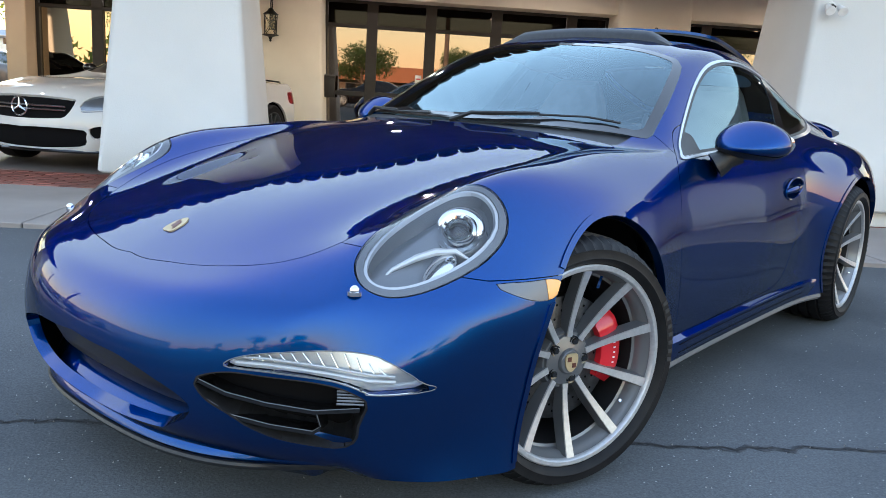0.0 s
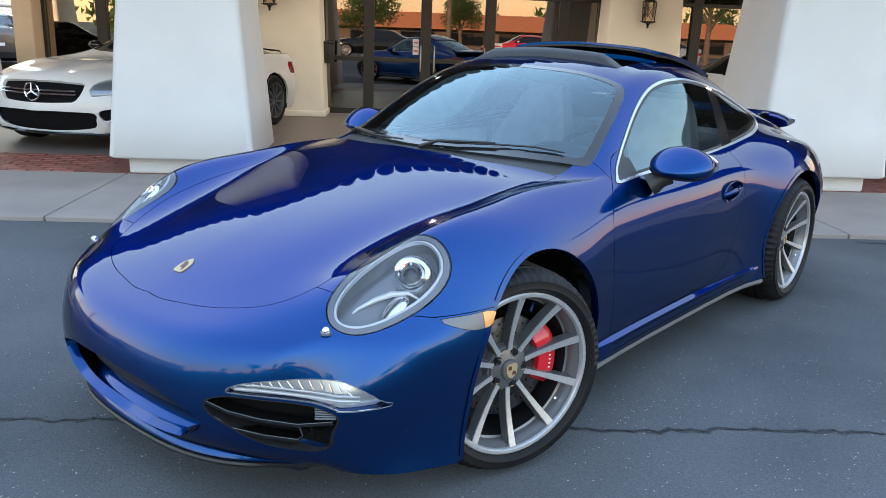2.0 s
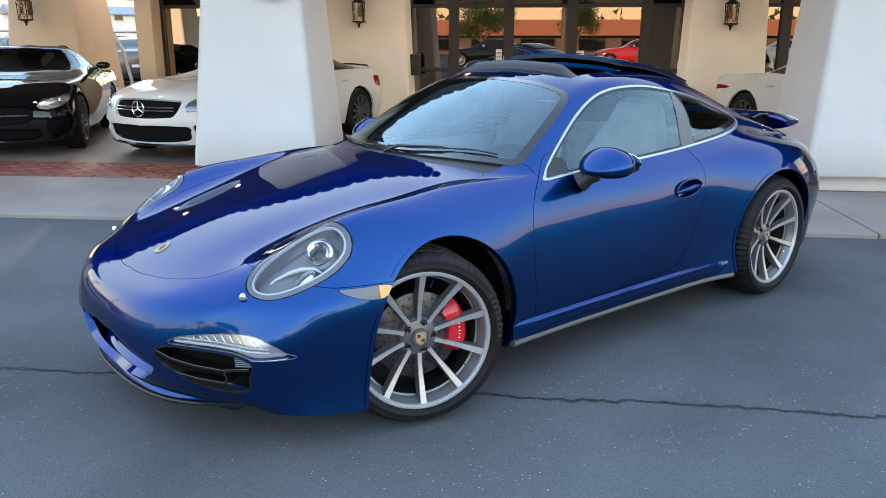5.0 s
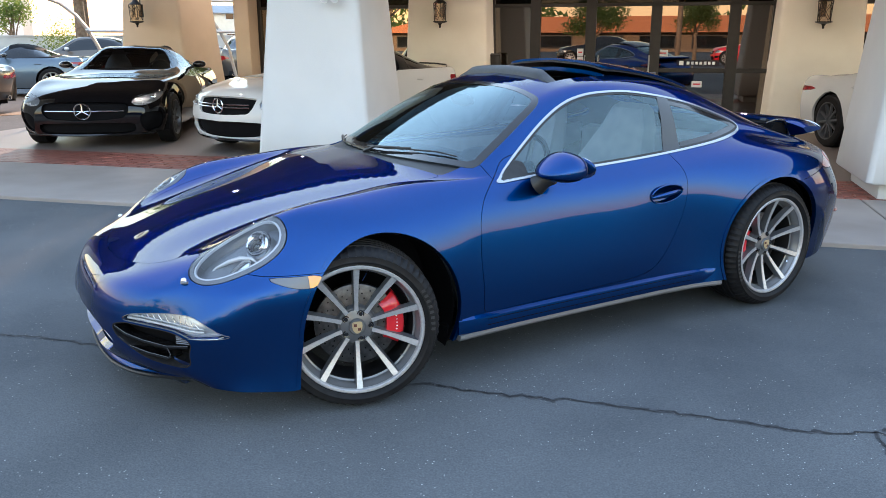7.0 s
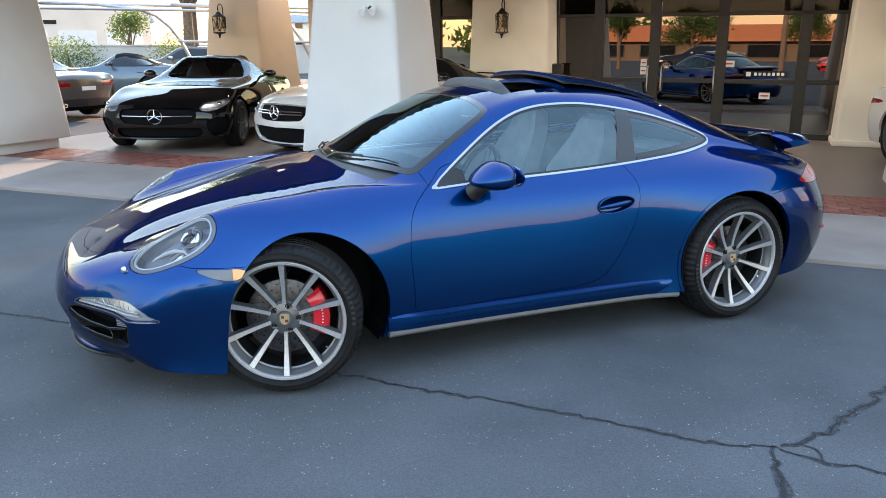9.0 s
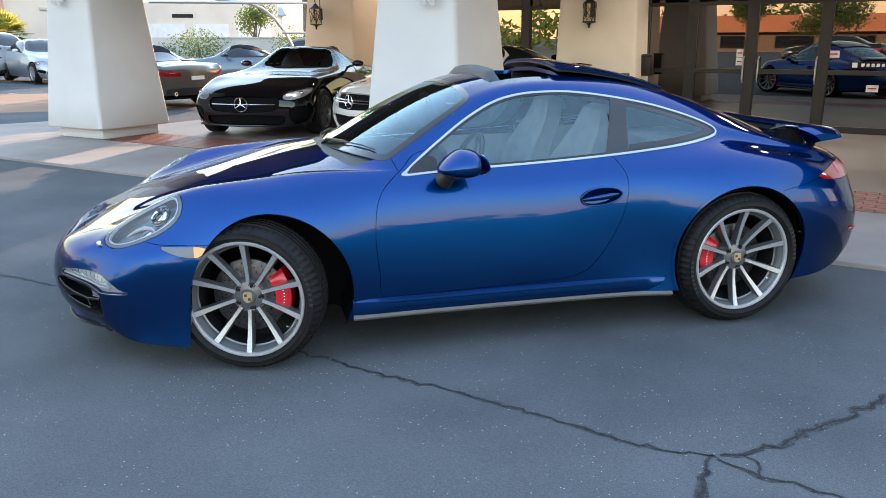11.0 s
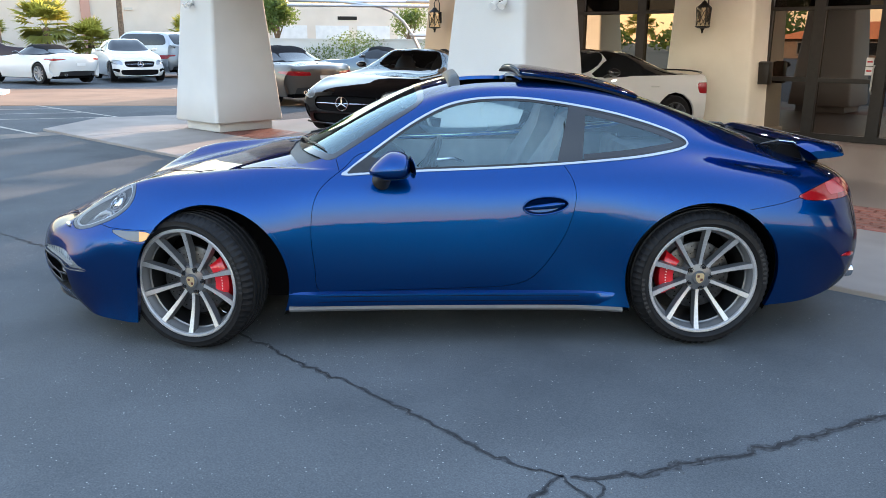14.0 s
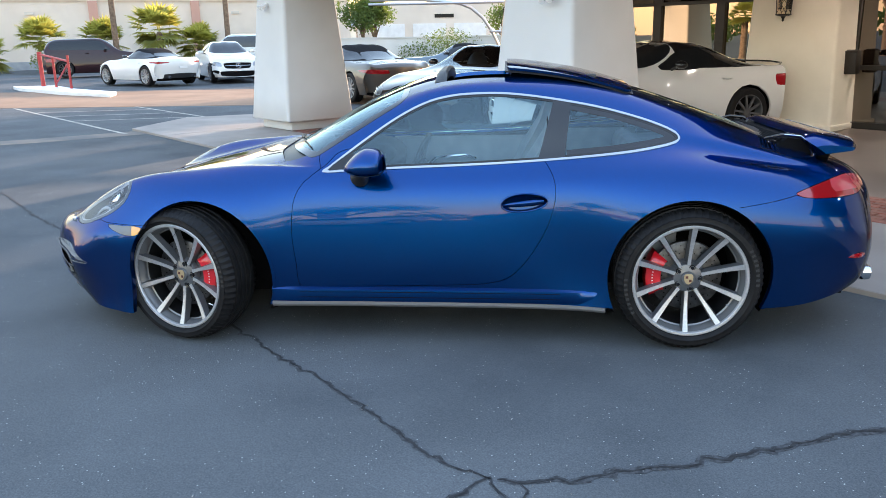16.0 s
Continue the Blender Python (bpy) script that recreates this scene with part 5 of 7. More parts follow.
for i in range(9):
    x = 2.87 + i * .013
    part("lid_slat", tube([(x, -.40, on_skin(x, -.40, None, .006)[0].z), (x, 0, on_skin(x, -.02, None, .006)[0].z), (x, .40, on_skin(x, -.40, None, .006)[0].z)], .004, 5), M_BLACK_TRIM, wing)

# wipers
for name, pts in (("wiper", [(.450, .02), (.472, -.14), (.513, -.30), (.567, -.45), (.612, -.55)]), ("wiper", [(.585, .56), (.508, .44), (.455, .30), (.438, .12)])):
    P = [Vector((x, y, on_skin(x, -abs(y), None, .010, .80)[0].z + .004)) for x, y in pts]
    w = part("wiper", tube(P, .004, 6), M_BLACK_TRIM, car, "black wiper blade")
    part("wiper_arm", tube([P[0] + Vector((-.02, 0, -.025)), P[0].lerp(P[1], .5) + Vector((-.012, 0, .004)), P[2] + Vector((0, 0, .006))], [.010, .007, .004], 6), M_BLACK_TRIM, w)
tag = on_skin(1.018, -.455, None, -.004, 1.0)[0]
part("toll_tag", box(tag.x - .022, tag.x + .022, tag.y - .03, tag.y + .03, tag.z - .010, tag.z - .007), M_WHITE_PAINT, car, "small pale tag inside the windscreen")

# cabin
cabin = part("cabin_floor", box(.60, 2.45, -.66, .66, .225, .26), M_DASH, car, "dark cabin")
part("dashboard", join(moved(ball((0, 0, 0), (.22, .66, .10), 28, 14), pose(.80, 0, .80)), box(.70, .95, -.62, .62, .45, .80, .05), moved(ball((0, 0, 0), (.12, .17, .06), 18, 10), pose(.90, -.36, .875))), M_DASH, car, "dark dashboard")
W = pose(1.12, -.36, .80, 0, -66, 0)
ringp = [(.182 * math.cos(a), .182 * math.sin(a), 0) for a in np.linspace(0, 2 * math.pi, 36, endpoint=False)]
wheel_s = part("steering_wheel", moved(tube(ringp, .015, 8, loop=True), W), M_DASH, car)
part("wheel_hub", moved(ball((0, 0, -.03), (.065, .06, .03), 16, 8), W), M_DASH, wheel_s)
for a in (0, 180, 270):
    part("wheel_spoke", moved(tube([(.05 * math.cos(radians(a)), .05 * math.sin(radians(a)), -.02), (.18 * math.cos(radians(a)), .18 * math.sin(radians(a)), 0)], .014, 6), W), M_LAMP_GREY, wheel_s)
part("rear_view_mirror", moved(ball((0, 0, 0), (.02, .11, .033), 18, 8), pose(.995, 0, 1.135)), M_DASH, car)
for y in (-.36, .36):
    seat = part("seat", join(moved(ball((0, 0, 0), (.26, .25, .085), 20, 12), pose(1.42, y, .42)), box(1.20, 1.64, y - .20, y + .20, .26, .40, .05)), M_LEATHER, car, "grey leather sports seat")
    bm = [(1.62, .45), (1.70, .40), (1.76, .48), (1.86, .80), (1.90, .98), (1.915, 1.07), (1.885, 1.105), (1.835, 1.08), (1.80, .98), (1.74, .80), (1.66, .60)]
    V, F = [], []
    for k, e in ((-.245, .86), (-.225, 1), (-.12, 1.0), (0, .97), (.12, 1.0), (.225, 1), (.245, .86)):
        for x, z in bm:
            narrow = 1 if z < .78 else (1 - (z - .78) * 1.75)
            V.append((1.78 + (x - 1.78) * e - (.05 if abs(k) > .2 and z < .85 else 0), y + k * narrow, z))
    nb = len(bm)
    F = [(i * nb + j, i * nb + (j + 1) % nb, (i + 1) * nb + (j + 1) % nb, (i + 1) * nb + j) for i in range(6) for j in range(nb)]
    F += [tuple(reversed(range(nb))), tuple(6 * nb + j for j in range(nb))]
    part("backrest", (V, F), M_LEATHER, seat)
for y in (-1, 1):
    card = part("door_card", box(.86, 1.78, min(y * .70, y * .725), max(y * .70, y * .725), .30, .835, .010), M_LEATHER, car, "grey leather inner door panel")
    part("armrest", box(1.05, 1.62, min(y * .62, y * .70), max(y * .62, y * .70), .52, .58, .02), M_LEATHER, card)
    part("door_pull", tube([(1.10, y * .665, .66), (1.14, y * .645, .70), (1.34, y * .645, .715), (1.40, y * .665, .69)], .010, 6), M_CHROME, card)
    part("quarter_card", box(1.80, 2.42, min(y * .66, y * .69), max(y * .66, y * .69), .40, .88, .010), M_LEATHER, car, "grey rear quarter panel")
part("parcel_shelf", box(2.30, 2.80, -.56, .56, .84, .86, .008), M_LEATHER, car, "grey shelf under the rear window")
part("rear_bench", join(box(2.02, 2.30, -.50, .50, .50, .60, .05), box(2.25, 2.36, -.50, .50, .55, .90, .05)), M_LEATHER, car, "grey rear bench")

# ---- wheels ----
def wheel(m, width, radius, cap, spin, hand, caliper_angle, name="wheel"):
    """An alloy wheel on its brake; its axis is y and its outside is -y. cap: how far the hub stands out of the middle plane."""
    w = new(name)
    w.parent = car
    w.matrix_basis = m
    w["label"] = "ten-spoke silver alloy wheel with a low tyre"
    flip = (lambda VF: flipped(VF)) if hand else (lambda VF: VF)
    lip, rim = width / 2 - .012, .262
    # tyre with grooves round it and shoulder blocks
    half, n = width / 2 + .004, 132
    prof = [(rim + .003, -lip + .004), (rim + .010, -lip - .009), (rim + .018, -half - .001), (rim + .024, -half - .006), (rim + .028, -half - .004), (rim + .046, -half - .004), (radius - .030, -half + .003), (radius - .016, -half + .016), (radius - .006, -half + .036)]
    ys = np.linspace(-half + .052, half - .052, 5)
    for a, b in zip(ys, ys[1:]):
        prof += [(radius - .001, a + .001), (radius - .010, a + .0035), (radius - .010, a + .010), (radius, a + .0125), (radius, (a + b) / 2 + .006)]
    prof += [(radius - .006, half - .036), (radius - .016, half - .016), (rim + .05, half), (rim + .01, lip + .008), (rim - .01, lip)]
    V, F = lathe(prof, n, "y")
    k = len(prof)
    V = [list(v) for v in V]
    for i in range(0, n, 2):
        for j in (6, 7, 8, 9, k - 5, k - 4, k - 3):
            v = V[i * k + j]
            q = 1 - .006 / math.hypot(v[0], v[2])
            v[0], v[2] = v[0] * q, v[2] * q
    for v in V:
        v[2] = max(v[2], -m.translation.z + .001)
    words = []
    for a0 in (60, 240):
        for q in range(8):
            words.append(moved(box(-.0055, .0055, -.0012, .001, -.008, .008), pose(0, 0, 0, 0, a0 + 4.6 * q, 0) @ pose(0, -half - .0045, rim + .037)))
    tagged(part("sidewall_lettering", flip(join(*words)), M_TYRE_MARK, w, "", False), kind="stuff")
    part("tyre", flip((V, [tuple(reversed(f)) for f in F])), M_TYRE, w, "low black tyre with a grooved tread", True, 30)
    barrel = [(rim + .005, -lip), (rim + .006, -lip - .005), (rim + .002, -lip - .008), (rim - .007, -lip - .007), (rim - .010, -lip - .004), (rim - .012, -lip + .006)]
    part("rim_lip", flip(moved((lambda q: (q[0], [tuple(reversed(f)) for f in q[1]]))(lathe(barrel, 72, "y")), Matrix())), M_MACHINED, w, "bright machined rim edge")
    ledge_in = [(rim - .011, -lip + .006), (rim - .015, -lip + .020), (rim - .021, -lip + .028), (rim - .024, -lip + .052), (rim - .031, -lip + .056)]
    part("rim_ledge", flip((lambda q: (q[0], [tuple(reversed(f)) for f in q[1]]))(lathe(ledge_in, 72, "y"))), M_RIM_GREY, w, "grey stepped inner rim")
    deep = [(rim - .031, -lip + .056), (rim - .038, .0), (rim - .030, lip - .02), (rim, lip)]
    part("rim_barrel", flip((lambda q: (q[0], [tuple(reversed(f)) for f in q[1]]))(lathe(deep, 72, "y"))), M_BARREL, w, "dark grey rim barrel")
    # spokes: dark flanks with a bright machined face
    body, face = [], []
    y_hub, y_rim = -cap + .012, -lip + .002
    rs = np.linspace(.064, rim - .006, 9)
    for i, r in enumerate(rs):
        t = i / 8
        y = y_hub + (y_rim - y_hub) * t ** 1.5
        half_w = .0050 + .0070 * t + .003 * (1 - t) ** 6
        body += [(r, y + .001, -half_w - .0015), (r, y + .001, half_w + .0015), (r, y + .040 - .010 * t, half_w + .006), (r, y + .040 - .010 * t, -half_w - .006)]
        face += [(r, y - .0025, -half_w), (r, y - .0025, half_w), (r, y + .003, half_w + .0015), (r, y + .003, -half_w - .0015)]
    Fq = [(i * 4 + k, i * 4 + (k + 1) % 4, i * 4 + 4 + (k + 1) % 4, i * 4 + 4 + k) for i in range(8) for k in range(4)]
    Fq += [(3, 2, 1, 0), (32, 33, 34, 35)]
    me_b = mesh_of("spoke", *flip((body, [tuple(reversed(f)) for f in Fq])), M_WHEEL_DARK)
    me_f = mesh_of("spoke_face", *flip((face, [tuple(reversed(f)) for f in Fq])), M_MACHINED)
    for i in range(10):
        for nm, me in (("spoke", me_b), ("spoke_face", me_f)):
            sp = new(nm, me)
            sp.parent = w
            sp.matrix_basis = pose(0, 0, 0, 0, spin + 36 * i, 0)
    hub = [(.0, -cap - .004), (.030, -cap - .004), (.033, -cap - .001), (.035, -cap + .006), (.052, -cap + .010), (.066, -cap + .014), (.073, -cap + .026), (.074, .02)]
    part("hub", flip((lambda q: (q[0], [tuple(reversed(f)) for f in q[1]]))(lathe(hub, 48, "y"))), M_WHEEL_DARK, w, "dark grey hub")
    for i in range(5):
        a = radians(-spin + 18 + 72 * i)
        P = pose(.053 * math.cos(a), -cap + .008, .053 * math.sin(a))
        part("lug_bolt", flip(moved(join(lathe([(.0, -.004), (.008, -.004), (.009, .004)], 6, "y"), lathe([(.010, .0025), (.0145, .001), (.015, .008)], 16, "y")), P)), M_GLOSS_BLACK, w)
    crest = outline([(-.019, .022), (0, .025), (.019, .022), (.021, 0), (.014, -.018), (0, -.027), (-.014, -.018), (-.021, 0)], 3)
    part("hub_crest", flip(prism([tuple(p * .95) for p in crest], -cap - .007, -cap - .003)), M_GOLD, w, "gold shield on the hub", False)
    for sx, sz in ((-.008, .009), (.008, -.008)):
        part("crest_field", flip(box(sx - .006, sx + .006, -cap - .0085, -cap - .006, sz - .006, sz + .006)), M_CREST_DARK, w, "", False)
    disc = [(.060, -.030), (.165, -.030), (.168, -.028), (.168, -.004), (.165, -.002), (.06, -.002)]
    part("brake_disc", flip((lambda q: (q[0], [tuple(reversed(f)) for f in q[1]]))(lathe(disc, 64, "y"))), M_DISC, w, "drilled steel brake disc")
    holes = []
    for i in range(60):
        a, r = 2 * math.pi * i / 60, (.112, .130, .148)[i % 3]
        holes.append(moved(lathe([(0, 0), (.0034, 0), (.0034, .004)], 8, "y"), pose(r * math.cos(a), -.0308, r * math.sin(a))))
    tagged(part("disc_holes", flip(join(*holes)), M_LINER, w, "", False), kind="stuff")
    bell = [(.0, -.048), (.075, -.046), (.085, -.03), (.086, -.005)]
    part("disc_bell", flip((lambda q: (q[0], [tuple(reversed(f)) for f in q[1]]))(lathe(bell, 40, "y"))), M_WHEEL_DARK, w)
    # caliper: a curved block with rounded back
    V, F, steps = [], [], 16
    front_y = -min(cap - .012, .064)
    for i in range(steps + 1):
        t = i / steps
        a = radians(caliper_angle - 35 + 70 * t)
        e = min(1, .55 + 3.2 * min(t, 1 - t))
        waist = 1 - .12 * math.exp(-((t - .5) / .16) ** 2)
        for r, y in ((.120, -.032), (.123, front_y * .90), (.144, front_y * e), (.176, front_y * e * waist), (.192, front_y * .80 * e), (.196, -.02), (.196, .02), (.120, .02)):
            V.append((r * math.cos(a), y, r * math.sin(a)))
    F = [(i * 8 + k, i * 8 + (k + 1) % 8, i * 8 + 8 + (k + 1) % 8, i * 8 + 8 + k) for i in range(steps) for k in range(8)]
    F += [tuple(reversed(range(8))), tuple(steps * 8 + k for k in range(8))]
    cal = part("caliper", flip((V, F)), M_CALIPER, w, "red brake caliper")
    for i in range(7):
        a = radians(caliper_angle - 15 + 5 * i)
        bar = box(-.003, .003, -.001, .001, -.002, .002)
        part("letter_bar", flip(moved(bar, pose(.163 * math.cos(a), front_y - .0012, .163 * math.sin(a)) @ pose(0, 0, 0, 0, -math.degrees(a), 0))), M_WHITE_MARK, w, "", False)
    # valve
    a = radians(spin - 54)
    part("valve", flip(tube([((rim - .03) * math.cos(a), -lip + .03, (rim - .03) * math.sin(a)), ((rim - .05) * math.cos(a), -lip + .018, (rim - .05) * math.sin(a))], .004, 8)), M_CHROME, w)
    return w


STEER = -19
wheel(pose(0, -.742, .335, 0, 0, STEER), .235, .337, .066, 18, 0, 6)
wheel(pose(0, .742, .335, 0, 0, STEER), .235, .338, .066, 0, 1, 8)
wheel(pose(2.45, -.765, .341, 0, 0, 0), .285, .343, .088, 20, 0, 176)
wheel(pose(2.45, .765, .341, 0, 0, 0), .285, .344, .088, 0, 1, 172)

# ---- other parked cars: the same way of skinning, with fewer guide lines ----
def car_guides(p):
    a, wb, r, W, H = p["front"], p["base"], p["rear"], p["half"], p["height"]
    xc, xt, xr, xb = p["cowl"], p["screen_top"], p["roof_end"], p["deck"]
    hn, hc, hb, hd = p["nose"], p["cowl_z"], p["belt"], p["deck_z"]
    e = wb + r
    rw = p.get("roof_w", .62)
    c = [(-a + .06, .20), (-a, .42), (-a + .12, hn), (-.35, hn + (hc - hn) * .52), (.15, hn + (hc - hn) * .82), (xc, hc), (xt, H - .03), ((xt + xr) / 2, H), (xr, H - .05), (xb, hd + .03), (e - .10, hd), (e, .62), (e - .08, .26)]

    def g(ws, zs, pull=0.0):
        rows = []
        for i, ((x, z), w, dz) in enumerate(zip(c, ws, zs)):
            back = pull * (w ** 2)
            x2 = x + back if i < 4 else (x - back if i > 9 else x)
            rows.append((i, x2, w * W, z + dz if dz <= 0 or dz < .2 else dz))
        return rows
    nose_pull = .34
    top = [
        g([0] * 13, [0] * 13),
        g([.32, .36, .38, .36, .36, .36, .34, .33, .34, .36, .38, .36, .32], [0, 0, -.004, -.004, -.006, -.008, -.014, -.016, -.016, -.012, -.005, 0, 0], nose_pull),
        g([.55, .66, .70, .70, .72, .72, rw - .03, rw, rw, .66, .70, .68, .56], [0, 0, -.02, -.012, -.016, -.03, -.06, -.07, -.08, -.05, -.02, 0, 0], nose_pull),
    ]
    belt, side, low, sill = [], [], [], []
    for i, (x, z) in enumerate(c):
        t = min(1.0, max(0.0, (x - xc) / max(.1, xb - xc)))
        zb = min(z - .03, hc - .04 + (hb - hc + .04) * t) if 4 < i < 10 else z - (.05 if i in (2, 3, 4) else .03)
        f = {0: .70, 1: .84, 2: .86, 3: .89, 4: .90, 10: .88, 11: .86, 12: .72}.get(i, .90)
        x2 = x + nose_pull * f * f * (1 if i < 3 else .5 if i == 3 else 0) - nose_pull * f * f * (1 if i > 10 else .6 if i == 10 else 0)
        zb = max(zb, .20)
        belt.append((i, x2, f * W, zb if i not in (0, 1, 11, 12) else z))
        q = {0: .80, 1: .955, 2: .965, 3: .985, 11: .955, 12: .82}.get(i, 1.0)
        xs = x + (nose_pull + .12) * q * q * (1 if i < 3 else .5 if i == 3 else 0) - (nose_pull + .08) * q * q * (1 if i > 10 else .6 if i == 10 else 0)
        side.append((i, xs, q * W, {0: .205, 1: .41, 2: .55, 3: .58, 11: .56, 12: .26}.get(i, .60)))
        low.append((i, xs + (.03 if i < 3 else 0), q * W * .985, {0: .20, 1: .30, 2: .34, 3: .35, 11: .38, 12: .25}.get(i, .36)))
        sill.append((i, xs + (.05 if i < 3 else 0), q * W * .93, {0: .195, 12: .245, 11: .25}.get(i, .20)))
    return top + [belt, side, low, sill]


def spare_wheel(parent, m, radius, width, mat_rim, flip):
    w = new("wheel")
    w.parent = parent
    w.matrix_basis = m
    h = width / 2
    f = flipped if flip else (lambda q: q)
    rev = lambda q: (q[0], [tuple(reversed(g)) for g in q[1]])
    part("tyre", f(rev(lathe([(radius * .70, -h + .01), (radius * .80, -h - .004), (radius * .94, -h + .004), (radius, -h + .03), (radius, h - .03), (radius * .8, h)], 40, "y"))), M_TYRE, w)
    part("rim", f(rev(lathe([(radius * .72, -h - .002), (radius * .69, -h), (radius * .66, -h + .03), (radius * .62, .0)], 40, "y"))), mat_rim, w)
    part("brake", f(rev(lathe([(.0, -.01), (radius * .52, -.01), (radius * .63, .01)], 24, "y"))), M_LINER, w)
    part("hub", f(rev(lathe([(.0, -h + .035), (.06, -h + .035), (.07, -.0)], 16, "y"))), mat_rim, w)
    sp = mesh_of("spoke", *f(box(.05, radius * .68, -h + .02, -h + .05, -.014, .014)), mat_rim, False)
    for k in range(10):
        o = new("spoke", sp)
        o.parent = w
        o.matrix_basis = pose(0, 0, 0, 0, 36 * k + 9, 0)
    return w


def parked_car(name, label, p, paint_mat, x, y, heading, group="", top_mat=None, rim=None):
    """x, y: the middle of the front axle; heading: degrees that the car's nose (-x) is turned about z."""
    root = thing(name, label, "car", pose(x, y, p.get("z", 0.0), 0, 0, heading), group)
    V, F = skin(car_guides(p), 6, 5, 2)
    a, wb, r, W, H = p["front"], p["base"], p["rear"], p["half"], p["height"]
    e = wb + r
    R = p.get("wheel", .335)
    holes = []

    def cut(project, poly, where=None, gap=0.0):
        nonlocal V, F
        s = signed(poly, project(V))
        if where is not None:
            s = np.maximum(s, where(np.asarray(V)))
        V, inn, F = split(V, F, s)
        return compact(V, inn) if inn else None
    flank = lambda Q: .55 * W + Q[:, 1]
    for cx in (0, wb):
        cut(xz, circle(cx, R, R + .045, 40), flank)
    xc, xt, xr, xb, hb, hc = p["cowl"], p["screen_top"], p["roof_end"], p["deck"], p["belt"], p["cowl_z"]
    zt = H - .085
    ap, ge = p.get("front_post", .42), p.get("glass_end", .32)
    win = outline([(xc + ap, hc + .03), ((xc + ap + xt + .05) / 2, (hc + zt - .04) / 2), (xt + .05, zt - .06), (xt + .25, zt), ((xt + xr) / 2 + .1, zt + .01), (xr - .12, zt - .02), (xb - ge, hb + .14), (xb - ge - .08, hb + .05), (xr - .3, hb + .03), (xt + .3, hb + .01), (xc + ap + .28, hc + .005)], 5)
    side_glass = cut(xz, win, lambda Q: .45 * W + Q[:, 1])
    scr = outline([(xc + .02, 0), (xc + .07, -.35), (xc + .24, -.70 * W / .92), (xt + .02, -.585 * W / .92), (xt + .07, -.3), (xt + .08, 0), (xt, .3), (xc + .1, .3)], 5)
    screen = cut(xy, scr, lambda Q: hc - .12 - Q[:, 2])
    if top_mat:
        bk = outline([(xr + .22, 0), (xr + .22, -.30), (xr + .26, -.37), (xb - .20, -.42), (xb - .13, -.34), (xb - .12, 0), (xb - .2, .2), (xr + .3, .2)], 5)
    else:
        bk = outline([(xr + .02, 0), (xr + .02, -.40), (xr + .06, -.50), (xb - .10, -.56), (xb - .03, -.45), (xb, 0), (xb - .1, .2), (xr + .1, .2)], 5)
    back = cut(xy, bk, lambda Q: .75 - Q[:, 2])
    pillars = []
    if side_glass:
        for xp in p.get("pillars", (xt + .62,)):
            sv = np.asarray(side_glass[0])
            V2, inn, out = split(side_glass[0], side_glass[1], np.abs(sv[:, 0] - xp - .25 * (sv[:, 2] - hb)) - .035)
            if inn:
                pillars.append(compact(V2, inn))
                side_glass = compact(V2, out)
    for xd in p.get("seams", (xc + .50, xt + .95)):
        cut(xz, [(xd - .0045, .30), (xd + .0045, .30), (xd + .0045, hb - .01), (xd - .0045, hb - .01)], flank)
    diffuser = cut(yz, outline([(.1, .40), (-.58, .40), (-.64, .36), (-.62, .12), (.1, .12)], 4), lambda Q: e - .45 - Q[:, 0])
    roof = None
    if top_mat:
        roof = cut(xy, [(xt + .08, .3), (xt + .06, -2), (xb - .05, -2), (xb - .02, .3)], lambda Q: np.maximum(hb + .02 - Q[:, 2], hb + .02 - Q[:, 2]))
    lamps = cut(yz, outline(p["lamp"], 5), lambda Q: Q[:, 0] + .1)
    grille = cut(yz, outline(p["grille"], 5), lambda Q: Q[:, 0] + .3)
    lower = cut(yz, outline(p["lower"], 5), lambda Q: Q[:, 0] + .3)
    corner = cut(yz, outline(p["corner"], 5), lambda Q: Q[:, 0] + .25) if "corner" in p else None
    tail = cut(yz, outline(p["tail"], 5), lambda Q: e - p.get("tail_depth", .65) - Q[:, 0])

    def two(q, depth=.02, lift=0.0):
        t = thick(*q, depth, lift)
        return join(t, flipped(t))

    def one(q, depth=.02, lift=0.0):
        t = weld(join(q, flipped(q)))
        return thick(*t, depth, lift)
    body = part("body", one(compact(V, F), .03), paint_mat, root)
    glass = M_CAR_PANE if p.get("seats") else M_DARK_GLASS
    part("windscreen", one(screen, .01, -.003), glass, root).visible_shadow = False
    if p.get("seats"):
        part("dashboard", moved(ball((0, 0, 0), (.30, W * .78, .10), 20, 10), pose(xc + .45, 0, hc - .06)), M_DASH, root)
        ring = [(.18 * math.cos(k * .3927), .18 * math.sin(k * .3927), 0) for k in range(16)]
        part("steering_wheel", moved(tube(ring, .014, 6, loop=True), pose(xc + .72, -.37, hc - .02, 0, -65, 0)), M_DASH, root)
        for yy in (-.37, .37):
            seat = part("seat", join(moved(ball((0, 0, 0), (.10, .23, .36), 16, 12), pose(xt + .42, yy, hb - .12, 0, 14, 0)), moved(ball((0, 0, 0), (.055, .13, .10), 14, 8), pose(xt + .52, yy, hb + .24))), M_DASH, root)
    if back:
        part("rear_window", one(back, .01, -.003), glass, root).visible_shadow = False
    if roof:
        part("soft_top", one(roof, .01), top_mat, root)
